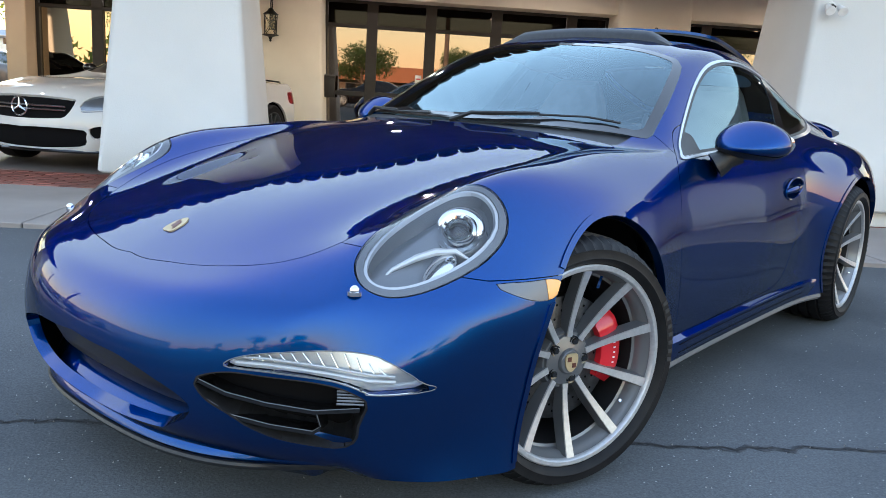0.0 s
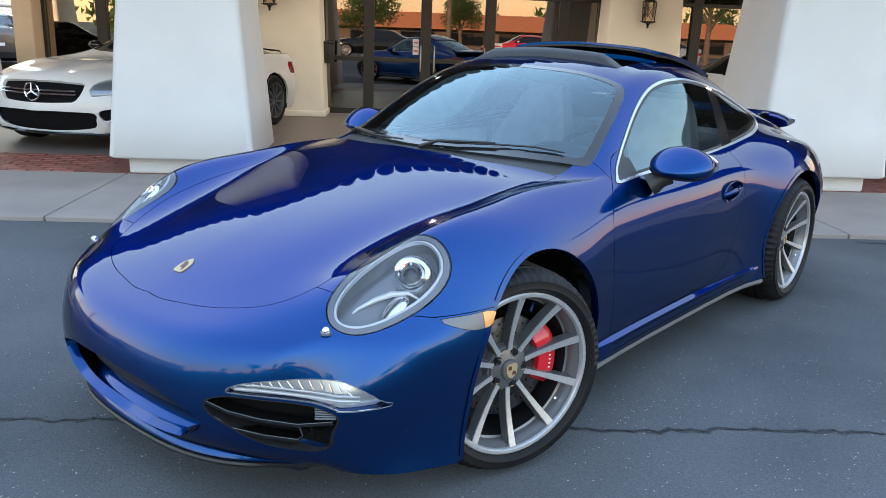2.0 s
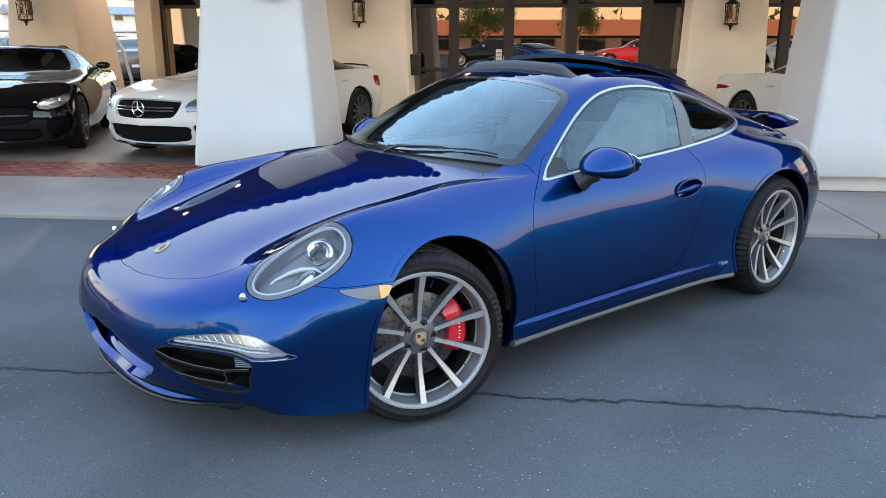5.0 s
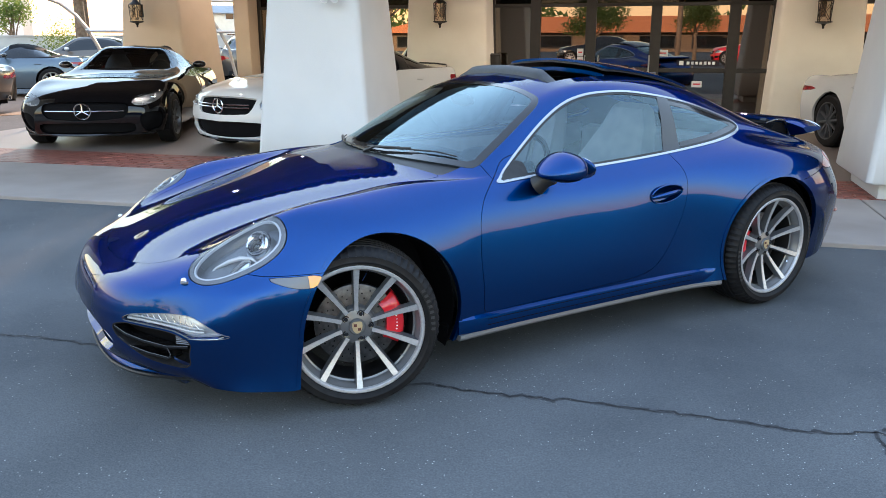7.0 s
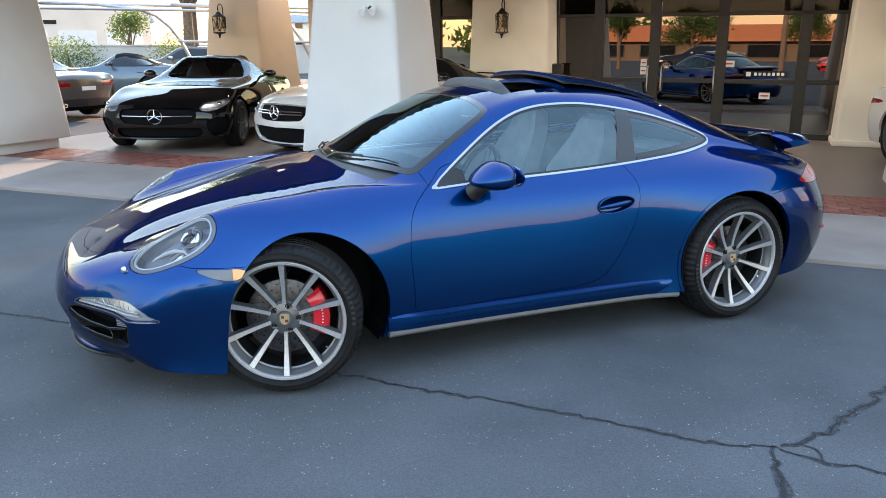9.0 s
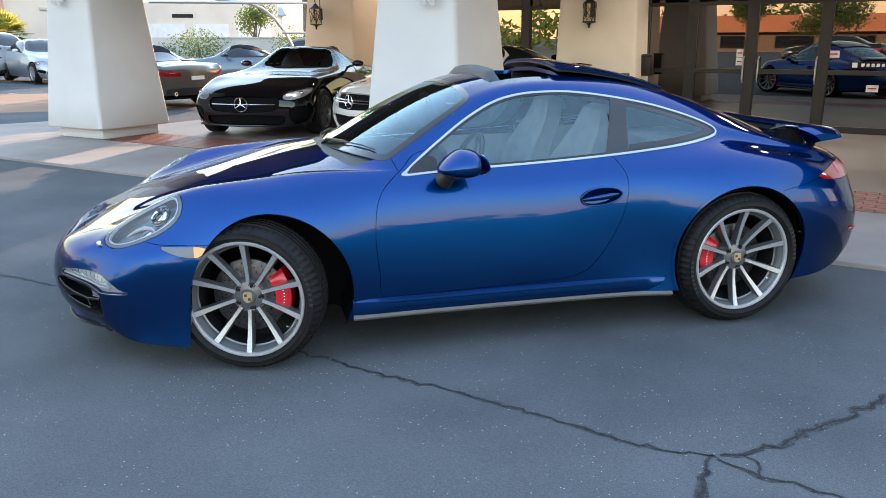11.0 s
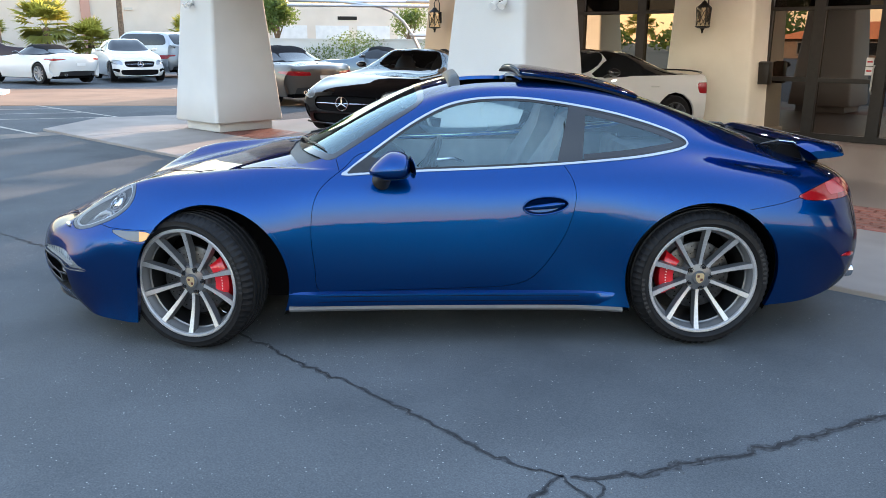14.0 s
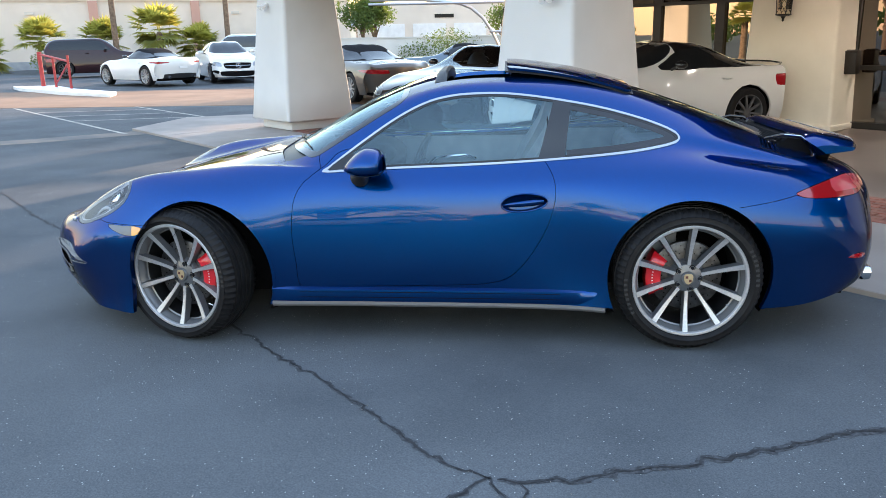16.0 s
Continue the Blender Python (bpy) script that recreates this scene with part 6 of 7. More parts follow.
    for f in ((lambda q: q), flipped):
        part("side_window", f(thick(*side_glass, .01, -.003)), glass, root).visible_shadow = False
        if lamps:
            lp = part("headlamp", f(thick(*offset_sheet(*lamps, .02), .01)), M_LAMP_SATIN, root)
            low_l = sorted(lamps[0], key=lambda q: q[2])[:max(3, len(lamps[0]) // 6)]
            low_l = sorted(low_l, key=lambda q: q[1])[::max(1, len(low_l) // 6)]
            part("light_strip", f(tube([(q[0] - .004, q[1], q[2] + .012) for q in low_l], .007, 6)), M_LAMP_RING, lp)
            c = np.mean(np.asarray(lamps[0]), 0)
            part("bulb", f(ball((c[0] + .01, c[1] - .03, c[2]), (.03, .035, .030), 12, 8)), M_REFLECTOR, lp)
            part("bulb", f(ball((c[0] + .01, c[1] + .06, c[2] + .005), (.03, .028, .026), 12, 8)), M_LAMP_RING, lp)
            part("lens", f(thick(*lamps, .004)), M_LENS, lp).visible_shadow = False
        for q in pillars:
            part("door_pillar", f(thick(*q, .01, -.001)), M_GLOSS_BLACK, root)
        if tail:
            part("tail_lamp", f(thick(*tail, .01)), M_RED_LENS, root)
        if corner:
            part("corner_vent", f(offset_sheet(*corner, .03)), M_LINER, root)
        my = -W - .05
        mz = hc + .08
        mir = part("door_mirror", f(moved(ball((0, 0, 0), (.07, .10, .055), 14, 8), pose(xc + .62, my, mz))), p.get("mirror", paint_mat), root)
        part("arm", f(tube([(xc + .60, -W * .86, hc + .01), (xc + .62, my, mz)], .02, 6)), M_BLACK_TRIM, mir)
        part("door_handle", f(moved(ball((0, 0, 0), (.09, .012, .016), 10, 6), pose(xt + .75, -W * .97, hb - .12))), paint_mat, root)
    if grille:
        gr = part("grille", one(offset_sheet(*grille, .035), 0.0), M_LINER, root)
        ys = [q[1] for q in p["grille"]]
        zmid = (min(ys) + max(ys)) / 2
        wid = -min(q[0] for q in p["grille"]) - .05
        gx = min(q[0] for q in grille[0])
        for k, dz in enumerate((-.018, .018) if p.get("bars", 1) == 2 else (0.0,)):
            pts = [(gx + .02 + .42 * (yy / W) ** 2 * .7, yy, zmid + dz) for yy in np.linspace(-wid, wid, 13)]
            part("grille_bar", tube(pts, .009, 6), M_CHROME, gr)
        S = pose(gx - .005, 0, zmid)
        rad = p.get("emblem", .085)
        part("emblem_ring", moved(lathe([(rad, -.008), (rad + .008, 0), (rad, .008), (rad - .008, 0)], 32, "x", True), S), M_CHROME, gr)
        for ang in (90, 210, 330):
            part("emblem_bar", moved(tube([(0, 0, 0), (0, rad * math.cos(radians(ang)), rad * math.sin(radians(ang)))], [.013, .004], 6), S), M_CHROME, gr)
    if diffuser:
        part("rear_diffuser", one(offset_sheet(*diffuser, .01), 0.0), M_BLACK_TRIM, root)
        for yy in (-.5, .5):
            part("exhaust_tip", moved(lathe([(.028, 0), (.04, 0), (.042, -.08), (.028, -.08), (.028, 0)], 16, "x"), pose(e - .10, yy, .30)), M_CHROME, root)
    if p.get("splitter"):
        part("front_splitter", tube([(-a + .045 + .40 * (yy / W) ** 2, yy, .192) for yy in np.linspace(-.80, .80, 17)], .016, 6), M_GLOSS_BLACK, root)
    if p.get("spoiler"):
        part("boot_spoiler", tube([(e - .30, -.70, p["deck_z"] - .02), (e - .13, -.58, p["deck_z"] + .035), (e - .07, -.3, p["deck_z"] + .05), (e - .06, 0, p["deck_z"] + .052), (e - .07, .3, p["deck_z"] + .05), (e - .13, .58, p["deck_z"] + .035), (e - .30, .70, p["deck_z"] - .02)], .014, 6), M_GLOSS_BLACK, root, "small black boot spoiler")
    if lower:
        part("lower_intake", one(offset_sheet(*lower, .05), 0.0), M_LINER, root)
    part("floor_pan", box(-a + .35, e - .35, -W * .72, W * .72, .17, .30), M_LINER, root)
    core = join(box(.42, wb - .42, -W * .86, W * .86, .2, hb - (.34 if p.get("seats") else .10)), box(-a + .35, e - .3, -W * .55, W * .55, .25, .5))
    part("inner_body", core, M_LINER, root)
    part("number_plate", box(-a - .0, -a + .01, -.16, .16, .36, .42) if p.get("plate") else box(e - .012, e + .008, -.16, .16, .585, .665), M_WHITE_PAINT, root, "", False)
    for k, sgn in enumerate((-1, 1)):
        for cx in (0, wb):
            spare_wheel(root, pose(cx, sgn * (W - .125), R), R, .24, rim or M_WHEEL_DARK, k)
            V2, F2 = [], []
            for i in range(25):
                an = radians(-20 + 220 * i / 24)
                for yq in (W * .97, W * .5):
                    V2.append((cx + (R + .05) * math.cos(an), sgn * yq, R + (R + .05) * math.sin(an)))
            F2 = [(2 * i, 2 * i + 1, 2 * i + 3, 2 * i + 2) for i in range(24)]
            part("wheel_house", (V2, F2), M_LINER, root)
    return root


def site_heading(theta):
    """Heading of a car whose tail points theta degrees to the right of the way into the building."""
    v = ALONG * math.sin(radians(theta)) + INTO * math.cos(radians(theta))
    return math.degrees(math.atan2(v.y, v.x))


def site_xy(s, d):
    v = ALONG * s + INTO * d
    return v.x, v.y


GRAND = dict(seats=0, tail_depth=.50, front_post=.37, glass_end=.20, mirror=M_GLOSS_BLACK, front=.87, base=2.55, rear=.95, half=.935, height=1.31, cowl=.72, screen_top=1.42, roof_end=2.15, deck=2.95, nose=.74, cowl_z=.94, belt=.94, deck_z=.95, wheel=.34, z=.036,
             lamp=[(-.58, .70), (-.56, .58), (-.70, .585), (-.84, .62), (-.86, .70), (-.72, .745)], grille=[(.1, .70), (-.44, .70), (-.50, .66), (-.46, .54), (-.40, .51), (.1, .51)], lower=[(.1, .40), (-.58, .41), (-.62, .36), (-.54, .235), (.1, .215)], splitter=1, corner=[(-.655, .425), (-.83, .455), (-.86, .40), (-.80, .35), (-.69, .325)], tail=[(-.56, .85), (-.56, .79), (-.74, .75), (-.86, .70), (-.96, .70), (-.95, .79), (-.90, .85)], bars=2, emblem=.088)
LOW = dict(GRAND, seats=1, tail_depth=.65, front=.92, base=2.63, rear=.99, half=.965, height=1.285, cowl=.95, screen_top=1.62, roof_end=2.1, deck=3.15, nose=.69, cowl_z=.93, belt=.95, deck_z=.90, roof_w=.60,
           lamp=[(-.60, .66), (-.58, .58), (-.72, .56), (-.86, .62), (-.88, .72), (-.76, .71)], grille=[(.1, .60), (-.46, .60), (-.54, .54), (-.52, .45), (-.40, .40), (.1, .40)], lower=[(.1, .34), (-.52, .34), (-.60, .30), (-.52, .21), (.1, .20)], corner=[(-.68, .44), (-.90, .46), (-.86, .26), (-.70, .24)], bars=1, emblem=.10)
SALOON = dict(GRAND, seats=0, tail_depth=.65, splitter=0, mirror=M_CAR_WHITE, front=.79, base=2.84, rear=1.06, half=.905, height=1.44, cowl=.62, screen_top=1.35, roof_end=2.55, deck=3.25, nose=.78, cowl_z=1.0, belt=1.02, deck_z=1.05, bars=1, pillars=(1.95,), seams=(1.05, 2.0, 2.75))
ROADSTER = dict(GRAND, seats=0, tail_depth=.65, splitter=0, front=.85, base=2.47, rear=.93, half=.93, height=1.26, cowl=.85, screen_top=1.42, roof_end=2.0, deck=2.65, nose=.72, cowl_z=.92, belt=.90, deck_z=.93, tail=[(-.46, .80), (-.46, .76), (-.90, .75), (-.92, .82)])
REAR_ENGINE = dict(GRAND, seats=0, tail_depth=.65, splitter=0, front=.90, base=2.40, rear=1.05, half=.90, height=1.30, cowl=.45, screen_top=1.12, roof_end=1.75, deck=2.55, nose=.66, cowl_z=.92, belt=.92, deck_z=.90, grille=[(.1, .30), (-.30, .30), (-.34, .24), (.1, .22)], lamp=[(-.58, .70), (-.56, .58), (-.68, .55), (-.78, .62), (-.78, .74), (-.68, .77)], tail=[(-.40, .74), (-.40, .66), (-.84, .68), (-.86, .76)])
TALL = dict(GRAND, seats=0, tail_depth=.65, splitter=0, front=.85, base=2.9, rear=1.1, half=.95, height=1.83, cowl=.55, screen_top=1.15, roof_end=3.45, deck=3.85, nose=.98, cowl_z=1.15, belt=1.18, deck_z=1.18, wheel=.37, roof_w=.70, pillars=(1.9, 2.9), seams=(1.0, 1.95, 2.95))

# white roadster coupe and black fastback under the canopy
th = 19.2
cs, cd = -3.48 + .87 * math.sin(radians(th)), 5.40 + .87 * math.cos(radians(th))
parked_car("white_coupe", "white grand tourer parked under the canopy facing out", dict(GRAND, spoiler=1), M_CAR_WHITE, *site_xy(cs, cd), site_heading(th), "", M_GLOSS_BLACK, M_WHEEL_DARK)
th = -20.0
cs, cd = -5.36 + .92 * math.sin(radians(th)), 5.30 + .92 * math.cos(radians(th))
parked_car("black_coupe", "glossy black long-hood fastback parked under the canopy", LOW, M_CAR_BLACK, *site_xy(cs, cd), site_heading(th), rim=M_WHEEL_DARK)
parked_car("white_rear_engined_coupe", "white rear-engined coupe parked by the showroom wall", dict(REAR_ENGINE, z=.036), M_CAR_WHITE, *site_xy(5.53, 5.97), site_heading(-18), rim=M_WHEEL_DARK)


def facing(fx, fy):
    return math.degrees(math.atan2(-fy, -fx))


def by_rear(x, y, fx, fy, p):
    k = math.hypot(fx, fy)
    return x + fx / k * p["base"], y + fy / k * p["base"]


parked_car("grey_convertible", "grey-brown convertible with black soft top on the lot", REAR_ENGINE, M_CAR_GREY, *by_rear(-1.33, 14.44, -.62, .78, REAR_ENGINE), facing(-.62, .78), "cars on the lot", M_SOFT_TOP, M_MACHINED)
parked_car("blue_grey_convertible", "slate blue convertible with black soft top on the lot", ROADSTER, M_CAR_SLATE, -1.2, 20.3, facing(-.95, .30), "cars on the lot", M_SOFT_TOP, M_MACHINED)
parked_car("white_saloon", "white saloon parked facing the forecourt", SALOON, M_CAR_WHITE, -8.33, 24.3, facing(.50, -.87), "cars on the lot", None, M_WHEEL_DARK)
parked_car("silver_saloon", "silver saloon parked beside other cars", SALOON, M_CAR_SILVER, -5.67, 25.85, facing(.50, -.87), "cars on the lot", None, M_MACHINED)
parked_car("white_roadster", "white roadster with black soft top on the lot", ROADSTER, M_CAR_WHITE, *by_rear(-10.25, 22.9, -.84, .54, ROADSTER), facing(-.84, .54), "cars on the lot", M_SOFT_TOP, M_MACHINED)
parked_car("maroon_people_carrier", "dark maroon people carrier parked by the street", dict(TALL, height=1.70, base=2.75, rear=.95, cowl=.35, screen_top=1.0, roof_end=3.2, deck=3.5, pillars=(1.7, 2.6)), M_CAR_MAROON, -16.3, 32.4, facing(.85, .52), "cars on the lot", None, M_WHEEL_DARK)
parked_car("silver_people_carrier", "silver people carrier parked in the back row", dict(TALL, height=1.72), M_CAR_SILVER, -10.93, 30.1, facing(-.86, .5), "cars on the lot", None, M_MACHINED)
parked_car("dark_saloon", "dark grey saloon in the back row", SALOON, M_CAR_GREY, 1.2, 25.5, facing(-.9, .42), "cars on the lot", None, M_MACHINED)
parked_car("slate_saloon", "slate blue saloon in the back row", SALOON, M_CAR_SLATE, 4.6, 22.0, facing(.2, -.98), "cars on the lot", None, M_MACHINED)
parked_car("brown_saloon", "grey-brown saloon with its tail to the forecourt", SALOON, M_CAR_GREY, *by_rear(7.0, 21.9, .30, .95, SALOON), facing(.30, .95), "cars on the lot", None, M_MACHINED)
parked_car("pale_silver_saloon", "pale silver saloon in the back row", SALOON, M_CAR_SILVER, 9.6, 29.5, facing(-.9, .42), "cars on the lot", None, M_MACHINED)

# ---- the lot and the street beyond ----
def lot(name, VF, mat, label, kind="structure", smooth=False):
    return tagged(part(name, VF, mat, None, "", smooth), label, "", "", kind)


def strip(pts, width, z=0.004):
    """A flat painted line on the ground through 2D points."""
    V, F = [], []
    for i, p in enumerate(pts):
        a, b = Vector(pts[max(0, i - 1)]), Vector(pts[min(len(pts) - 1, i + 1)])
        n = (b - a).normalized()
        n = Vector((-n.y, n.x)) * width / 2
        V += [(p[0] + n.x, p[1] + n.y, z), (p[0] - n.x, p[1] - n.y, z)]
    F = [(2 * i, 2 * i + 1, 2 * i + 3, 2 * i + 2) for i in range(len(pts) - 1)]
    return V, F


# tan concrete drive across the lot, stripes, kerb island with a red barrier
lot("drive", box(-60, 2.0, 13.9, 20.2, -.05, .006), M_TAN_DRIVE, "tan worn concrete drive across the lot")
# narrow mottled tan strip laid just above the asphalt
lot("tan_strip", strip([(-16.0, 2.2), (-10.0, 4.9), (-5.8, 7.4), (-4.2, 8.7), (-3.4, 9.6)], .60, .003), M_TAN_STRIP, "mottled tan strip on the asphalt")
for s0, d0, s1, d1 in ((-17, 2.2, -9.2, 2.3), (-17, 4.4, -10.8, 4.5), (-15.2, 2.3, -13.9, 4.4), (-13.8, 2.3, -12.6, 4.4), (-12.4, 2.3, -11.2, 4.4)):
    site_part("road_marking", strip([(s0, d0), ((s0 + s1) / 2, (d0 + d1) / 2), (s1, d1)], .07, .004), M_STRIPE, "faded pale parking line")
for d in np.arange(9.5, 24, 2.7):
    site_part("road_marking", strip([(-14.0, d), (-16.5, d + .2), (-19, d + .4)], .10, .004), M_STRIPE, "faded pale parking line")
island = lot("kerb_island", prism([(-15.6, 22.2), (-14.7, 21.1), (-11.8, 18.6), (-9.6, 17.3), (-9.9, 18.3), (-12.2, 20.2), (-14.2, 22.4)], 0, .10, "xy"), M_WHITE_PAINT, "pale concrete kerb island")
barrier = thing("barrier", "red painted steel barrier on a kerb island", "barrier", pose(-14.3, 21.9, .10))
for x, y, h in ((0, 0, 1.15), (.9, -.75, 1.0), (1.9, -1.6, 1.05)):
    part("post", tube([(x, y, 0), (x, y, h)], .07 if x == 0 else .04, 8), M_RED_STEEL, barrier)
part("rail", tube([(0, 0, 1.08), (1.9, -1.6, .86)], .035, 6), M_RED_STEEL, barrier)
part("brace", tube([(.9, -.75, .1), (1.9, -1.6, .8)], .03, 6), M_RED_STEEL, barrier)


def blades(n, centre, spread, size, up=.2, seed=1):
    """Many small leaf quads round a centre, for crowns and bushes."""
    rng = random.Random(seed)
    V, F = [], []
    for _ in range(n):
        a, b, r = rng.uniform(0, 6.283), rng.uniform(-1, 1), rng.random() ** .45
        q = math.sqrt(1 - b * b)
        lump = 1 + .28 * math.sin(3 * a + seed) * math.cos(2.5 * b + seed)
        p = Vector((centre[0] + spread[0] * r * q * math.cos(a) * lump, centre[1] + spread[1] * r * q * math.sin(a) * lump, centre[2] + spread[2] * r * b * lump))
        d = Vector((rng.uniform(-1, 1), rng.uniform(-1, 1), rng.uniform(-.6, 1))).normalized()
        s = d.cross(Vector((rng.uniform(-1, 1), rng.uniform(-1, 1), rng.uniform(-1, 1)))).normalized()
        k = size * rng.uniform(.6, 1.3)
        i = len(V)
        V += [p - s * k * .35, p + d * k * .5 - s * k * .1, p + d * k, p + s * k * .35]
        F.append((i, i + 1, i + 2, i + 3))
    return V, F


def tree(x, y, h, crown, seed, label, leaf=.16, n=2600, z=0.0):
    t = thing("tree", label, "tree", pose(x, y, z))
    rng = random.Random(seed)
    pts = [(0, 0, 0), (.08 * rng.uniform(-1, 1), .05, h * .25), (.15 * rng.uniform(-1, 1), .1, h * .5), (.1, .1, h * .8)]
    part("trunk", tube(pts, [h * .035, h * .028, h * .02, h * .008], 8), M_BARK, t)
    lobes = []
    for k in range(6):
        a = 6.283 * k / 6 + rng.uniform(-.4, .4)
        e = (crown * .55 * math.cos(a), crown * .55 * math.sin(a), h * rng.uniform(.55, .85))
        part("limb", tube([(0, 0, h * rng.uniform(.3, .45)), (e[0] * .5, e[1] * .5, e[2] * .8), e], [h * .014, h * .009, h * .003], 6), M_BARK, t)
        lobes.append(blades(n // 8, e, (crown * .5, crown * .5, h * .16), leaf, seed=seed * 7 + k))
    lobes.append(blades(n // 4, (0, 0, h * .78), (crown * .62, crown * .62, h * .22), leaf, seed=seed * 7 + 9))
    tagged(part("crown", join(*lobes), M_LEAF, t, "", False), "", "", "", "stuff")
    return t


def fan_palm(x, y, h, size, seed, fronds=46):
    t = thing("palm_tree", "fan palm with a shaggy brown trunk", "palm", pose(x, y, 0), "fan palms along the street")
    rng = random.Random(seed)
    prof = [(.24, 0), (.20, .1)] + [(.17 + .03 * (k % 2), .1 + (h - .2) * k / 14) for k in range(1, 15)] + [(.10, h)]
    part("trunk", lathe(prof, 10, "z"), M_BARK, t)
    V, F = [], []
    for k in range(fronds):
        a = rng.uniform(0, 6.283)
        el = rng.uniform(-.6, 1.4)
        d = Vector((math.cos(a) * math.cos(el), math.sin(a) * math.cos(el), math.sin(el)))
        s = d.cross(Vector((0, 0, 1))).normalized()
        u = s.cross(d)
        root = Vector((0, 0, h))
        hub = root + d * size * rng.uniform(.42, .58)
        i = len(V)
        V += [root - s * .012, root + s * .012, hub + s * .012, hub - s * .012]
        F.append((i, i + 1, i + 2, i + 3))
        L = size * rng.uniform(.5, .7)
        for q in range(13):
            c = radians(-82 + 164 * q / 12)
            way = d * math.cos(c) + s * math.sin(c)
            tip = hub + way * L * (.75 + .25 * math.cos(c)) - Vector((0, 0, .22 * L * rng.uniform(.4, 1.2))) + u * .05
            side = way.cross(u).normalized() * L * .075
            mid_p = hub + way * L * .5 + u * .04
            i = len(V)
            V += [hub, mid_p - side, tip, mid_p + side]
            F.append((i, i + 1, i + 2, i + 3))
    tagged(part("crown", (V, F), M_PALM, t, "", False), "", "", "", "stuff")
    return t


def bush(x, y, r, h, seed, label="rounded green shrub beside the lot"):
    b = thing("bush", label, "bush", pose(x, y, 0))
    part("stem", tube([(0, 0, 0), (0, 0, h * .6)], .05, 6), M_BARK, b)
    tagged(part("foliage", blades(1500, (0, 0, h * .55), (r, r, h * .5), .11, seed=seed), M_LEAF, b, "", False), "", "", "", "stuff")


# long pink warehouse wall with rose pilasters, lower garages and a gabled house
A0, A1 = Vector((-60, 26, 0)), Vector((-9.5, 53, 0))
run = (A1 - A0).normalized()
WALL_M = Matrix.Translation(A0) @ Matrix.Rotation(math.atan2(run.y, run.x), 4, "Z")
ware = thing("warehouse", "long pale pink block warehouse with rose pilasters", "building", WALL_M)
Lw = (A1 - A0).length
part("wall", box(0, Lw, 0, 6, 0, 4.12), M_PINK_WALL, ware, "", False)
part("parapet_cap", box(-.1, Lw + .1, -.12, 6.1, 4.12, 4.22), M_PINK_WALL, ware, "", False)
for k in range(9):
    part("pilaster", box(3 + k * 6.2, 3.55 + k * 6.2, -.14, .05, 0, 4.119), M_ROSE, ware, "", False)
    part("vent", box(5.6 + k * 6.2, 6.1 + k * 6.2, -.10, .02, 3.3, 3.45), M_STEEL, ware, "", False)
part("dado", box(0, Lw, -.05, .02, 0, .5), M_ROOF_GREY, ware, "", False)
gar = thing("garage_block", "low pale garage block with wide shut doors", "building", pose(-9.0, 53.2, 0, 0, 0, 12))
part("wall", box(0, 13, 0, 6, 0, 3.9), M_PINK_WALL, gar, "", False)
for k in range(4):
    part("garage_door", box(1.0 + k * 3.0, 3.4 + k * 3.0, -.06, .02, 0, 2.5), M_WHITE_PAINT, gar, "", False)
part("number_bar", box(5.6, 7.0, -.04, .02, 2.9, 3.15), M_IRON, gar, "", False)
part("yard_wall", box(-1, 16, -2.2, -2.0, 0, 1.4), M_PINK_WALL, gar, "", False)


def house(x, y, turn, w, dpt, h, rise, label, storeys=1):
    b = thing("house", label, "building", pose(x, y, 0, 0, 0, turn))
    part("wall", box(0, w, 0, dpt, 0, h), M_STUCCO_CREAM, b, "", False)
    o = .5
    V = [(-o, -o, h), (w + o, -o, h), (w + o, dpt + o, h), (-o, dpt + o, h), (-o, dpt / 2, h + rise), (w + o, dpt / 2, h + rise), (-o, -o, h - .12), (w + o, -o, h - .12), (w + o, dpt + o, h - .12), (-o, dpt + o, h - .12)]
    part("roof", (V, [(0, 1, 5, 4), (2, 3, 4, 5), (0, 4, 3), (1, 2, 5), (6, 7, 1, 0), (7, 8, 2, 1), (8, 9, 3, 2), (9, 6, 0, 3), (9, 8, 7, 6)]), M_ROOF_GREY, b, "", False)
    for st in range(storeys):
        for k in range(int(w // 2.6)):
            z0 = 1.0 + st * 2.7
            wn = part("window", box(.9 + k * 2.6, 2.1 + k * 2.6, -.06, .02, z0, z0 + .95), M_WHITE_PAINT, b, "", False)
            part("pane", box(1.0 + k * 2.6, 2.0 + k * 2.6, -.07, -.055, z0 + .08, z0 + .87), M_DARK_GLASS, wn, "", False)
    return b


house(-20.5, 96, -4, 10, 8, 3.2, 1.2, "pale house with low grey gabled roof")
house(-8.2, 97, 2, 15, 9, 4.3, 1.1, "two-storey white house with grey roof", 2)
house(22, 104, -4, 26, 9, 4.6, 1.1, "two-storey cream apartment house with grey roof", 2)
fence = thing("yard_wall", "pale block wall behind the lot", "wall", pose(-8.6, 38.5, 0, 0, 0, 4))
part("wall", box(0, 34, 0, .2, 0, 1.5), M_STUCCO_WHITE, fence, "", False)
part("cap", box(-.03, 34.03, -.05, .25, 1.5, 1.56), M_STUCCO_WHITE, fence, "", False)

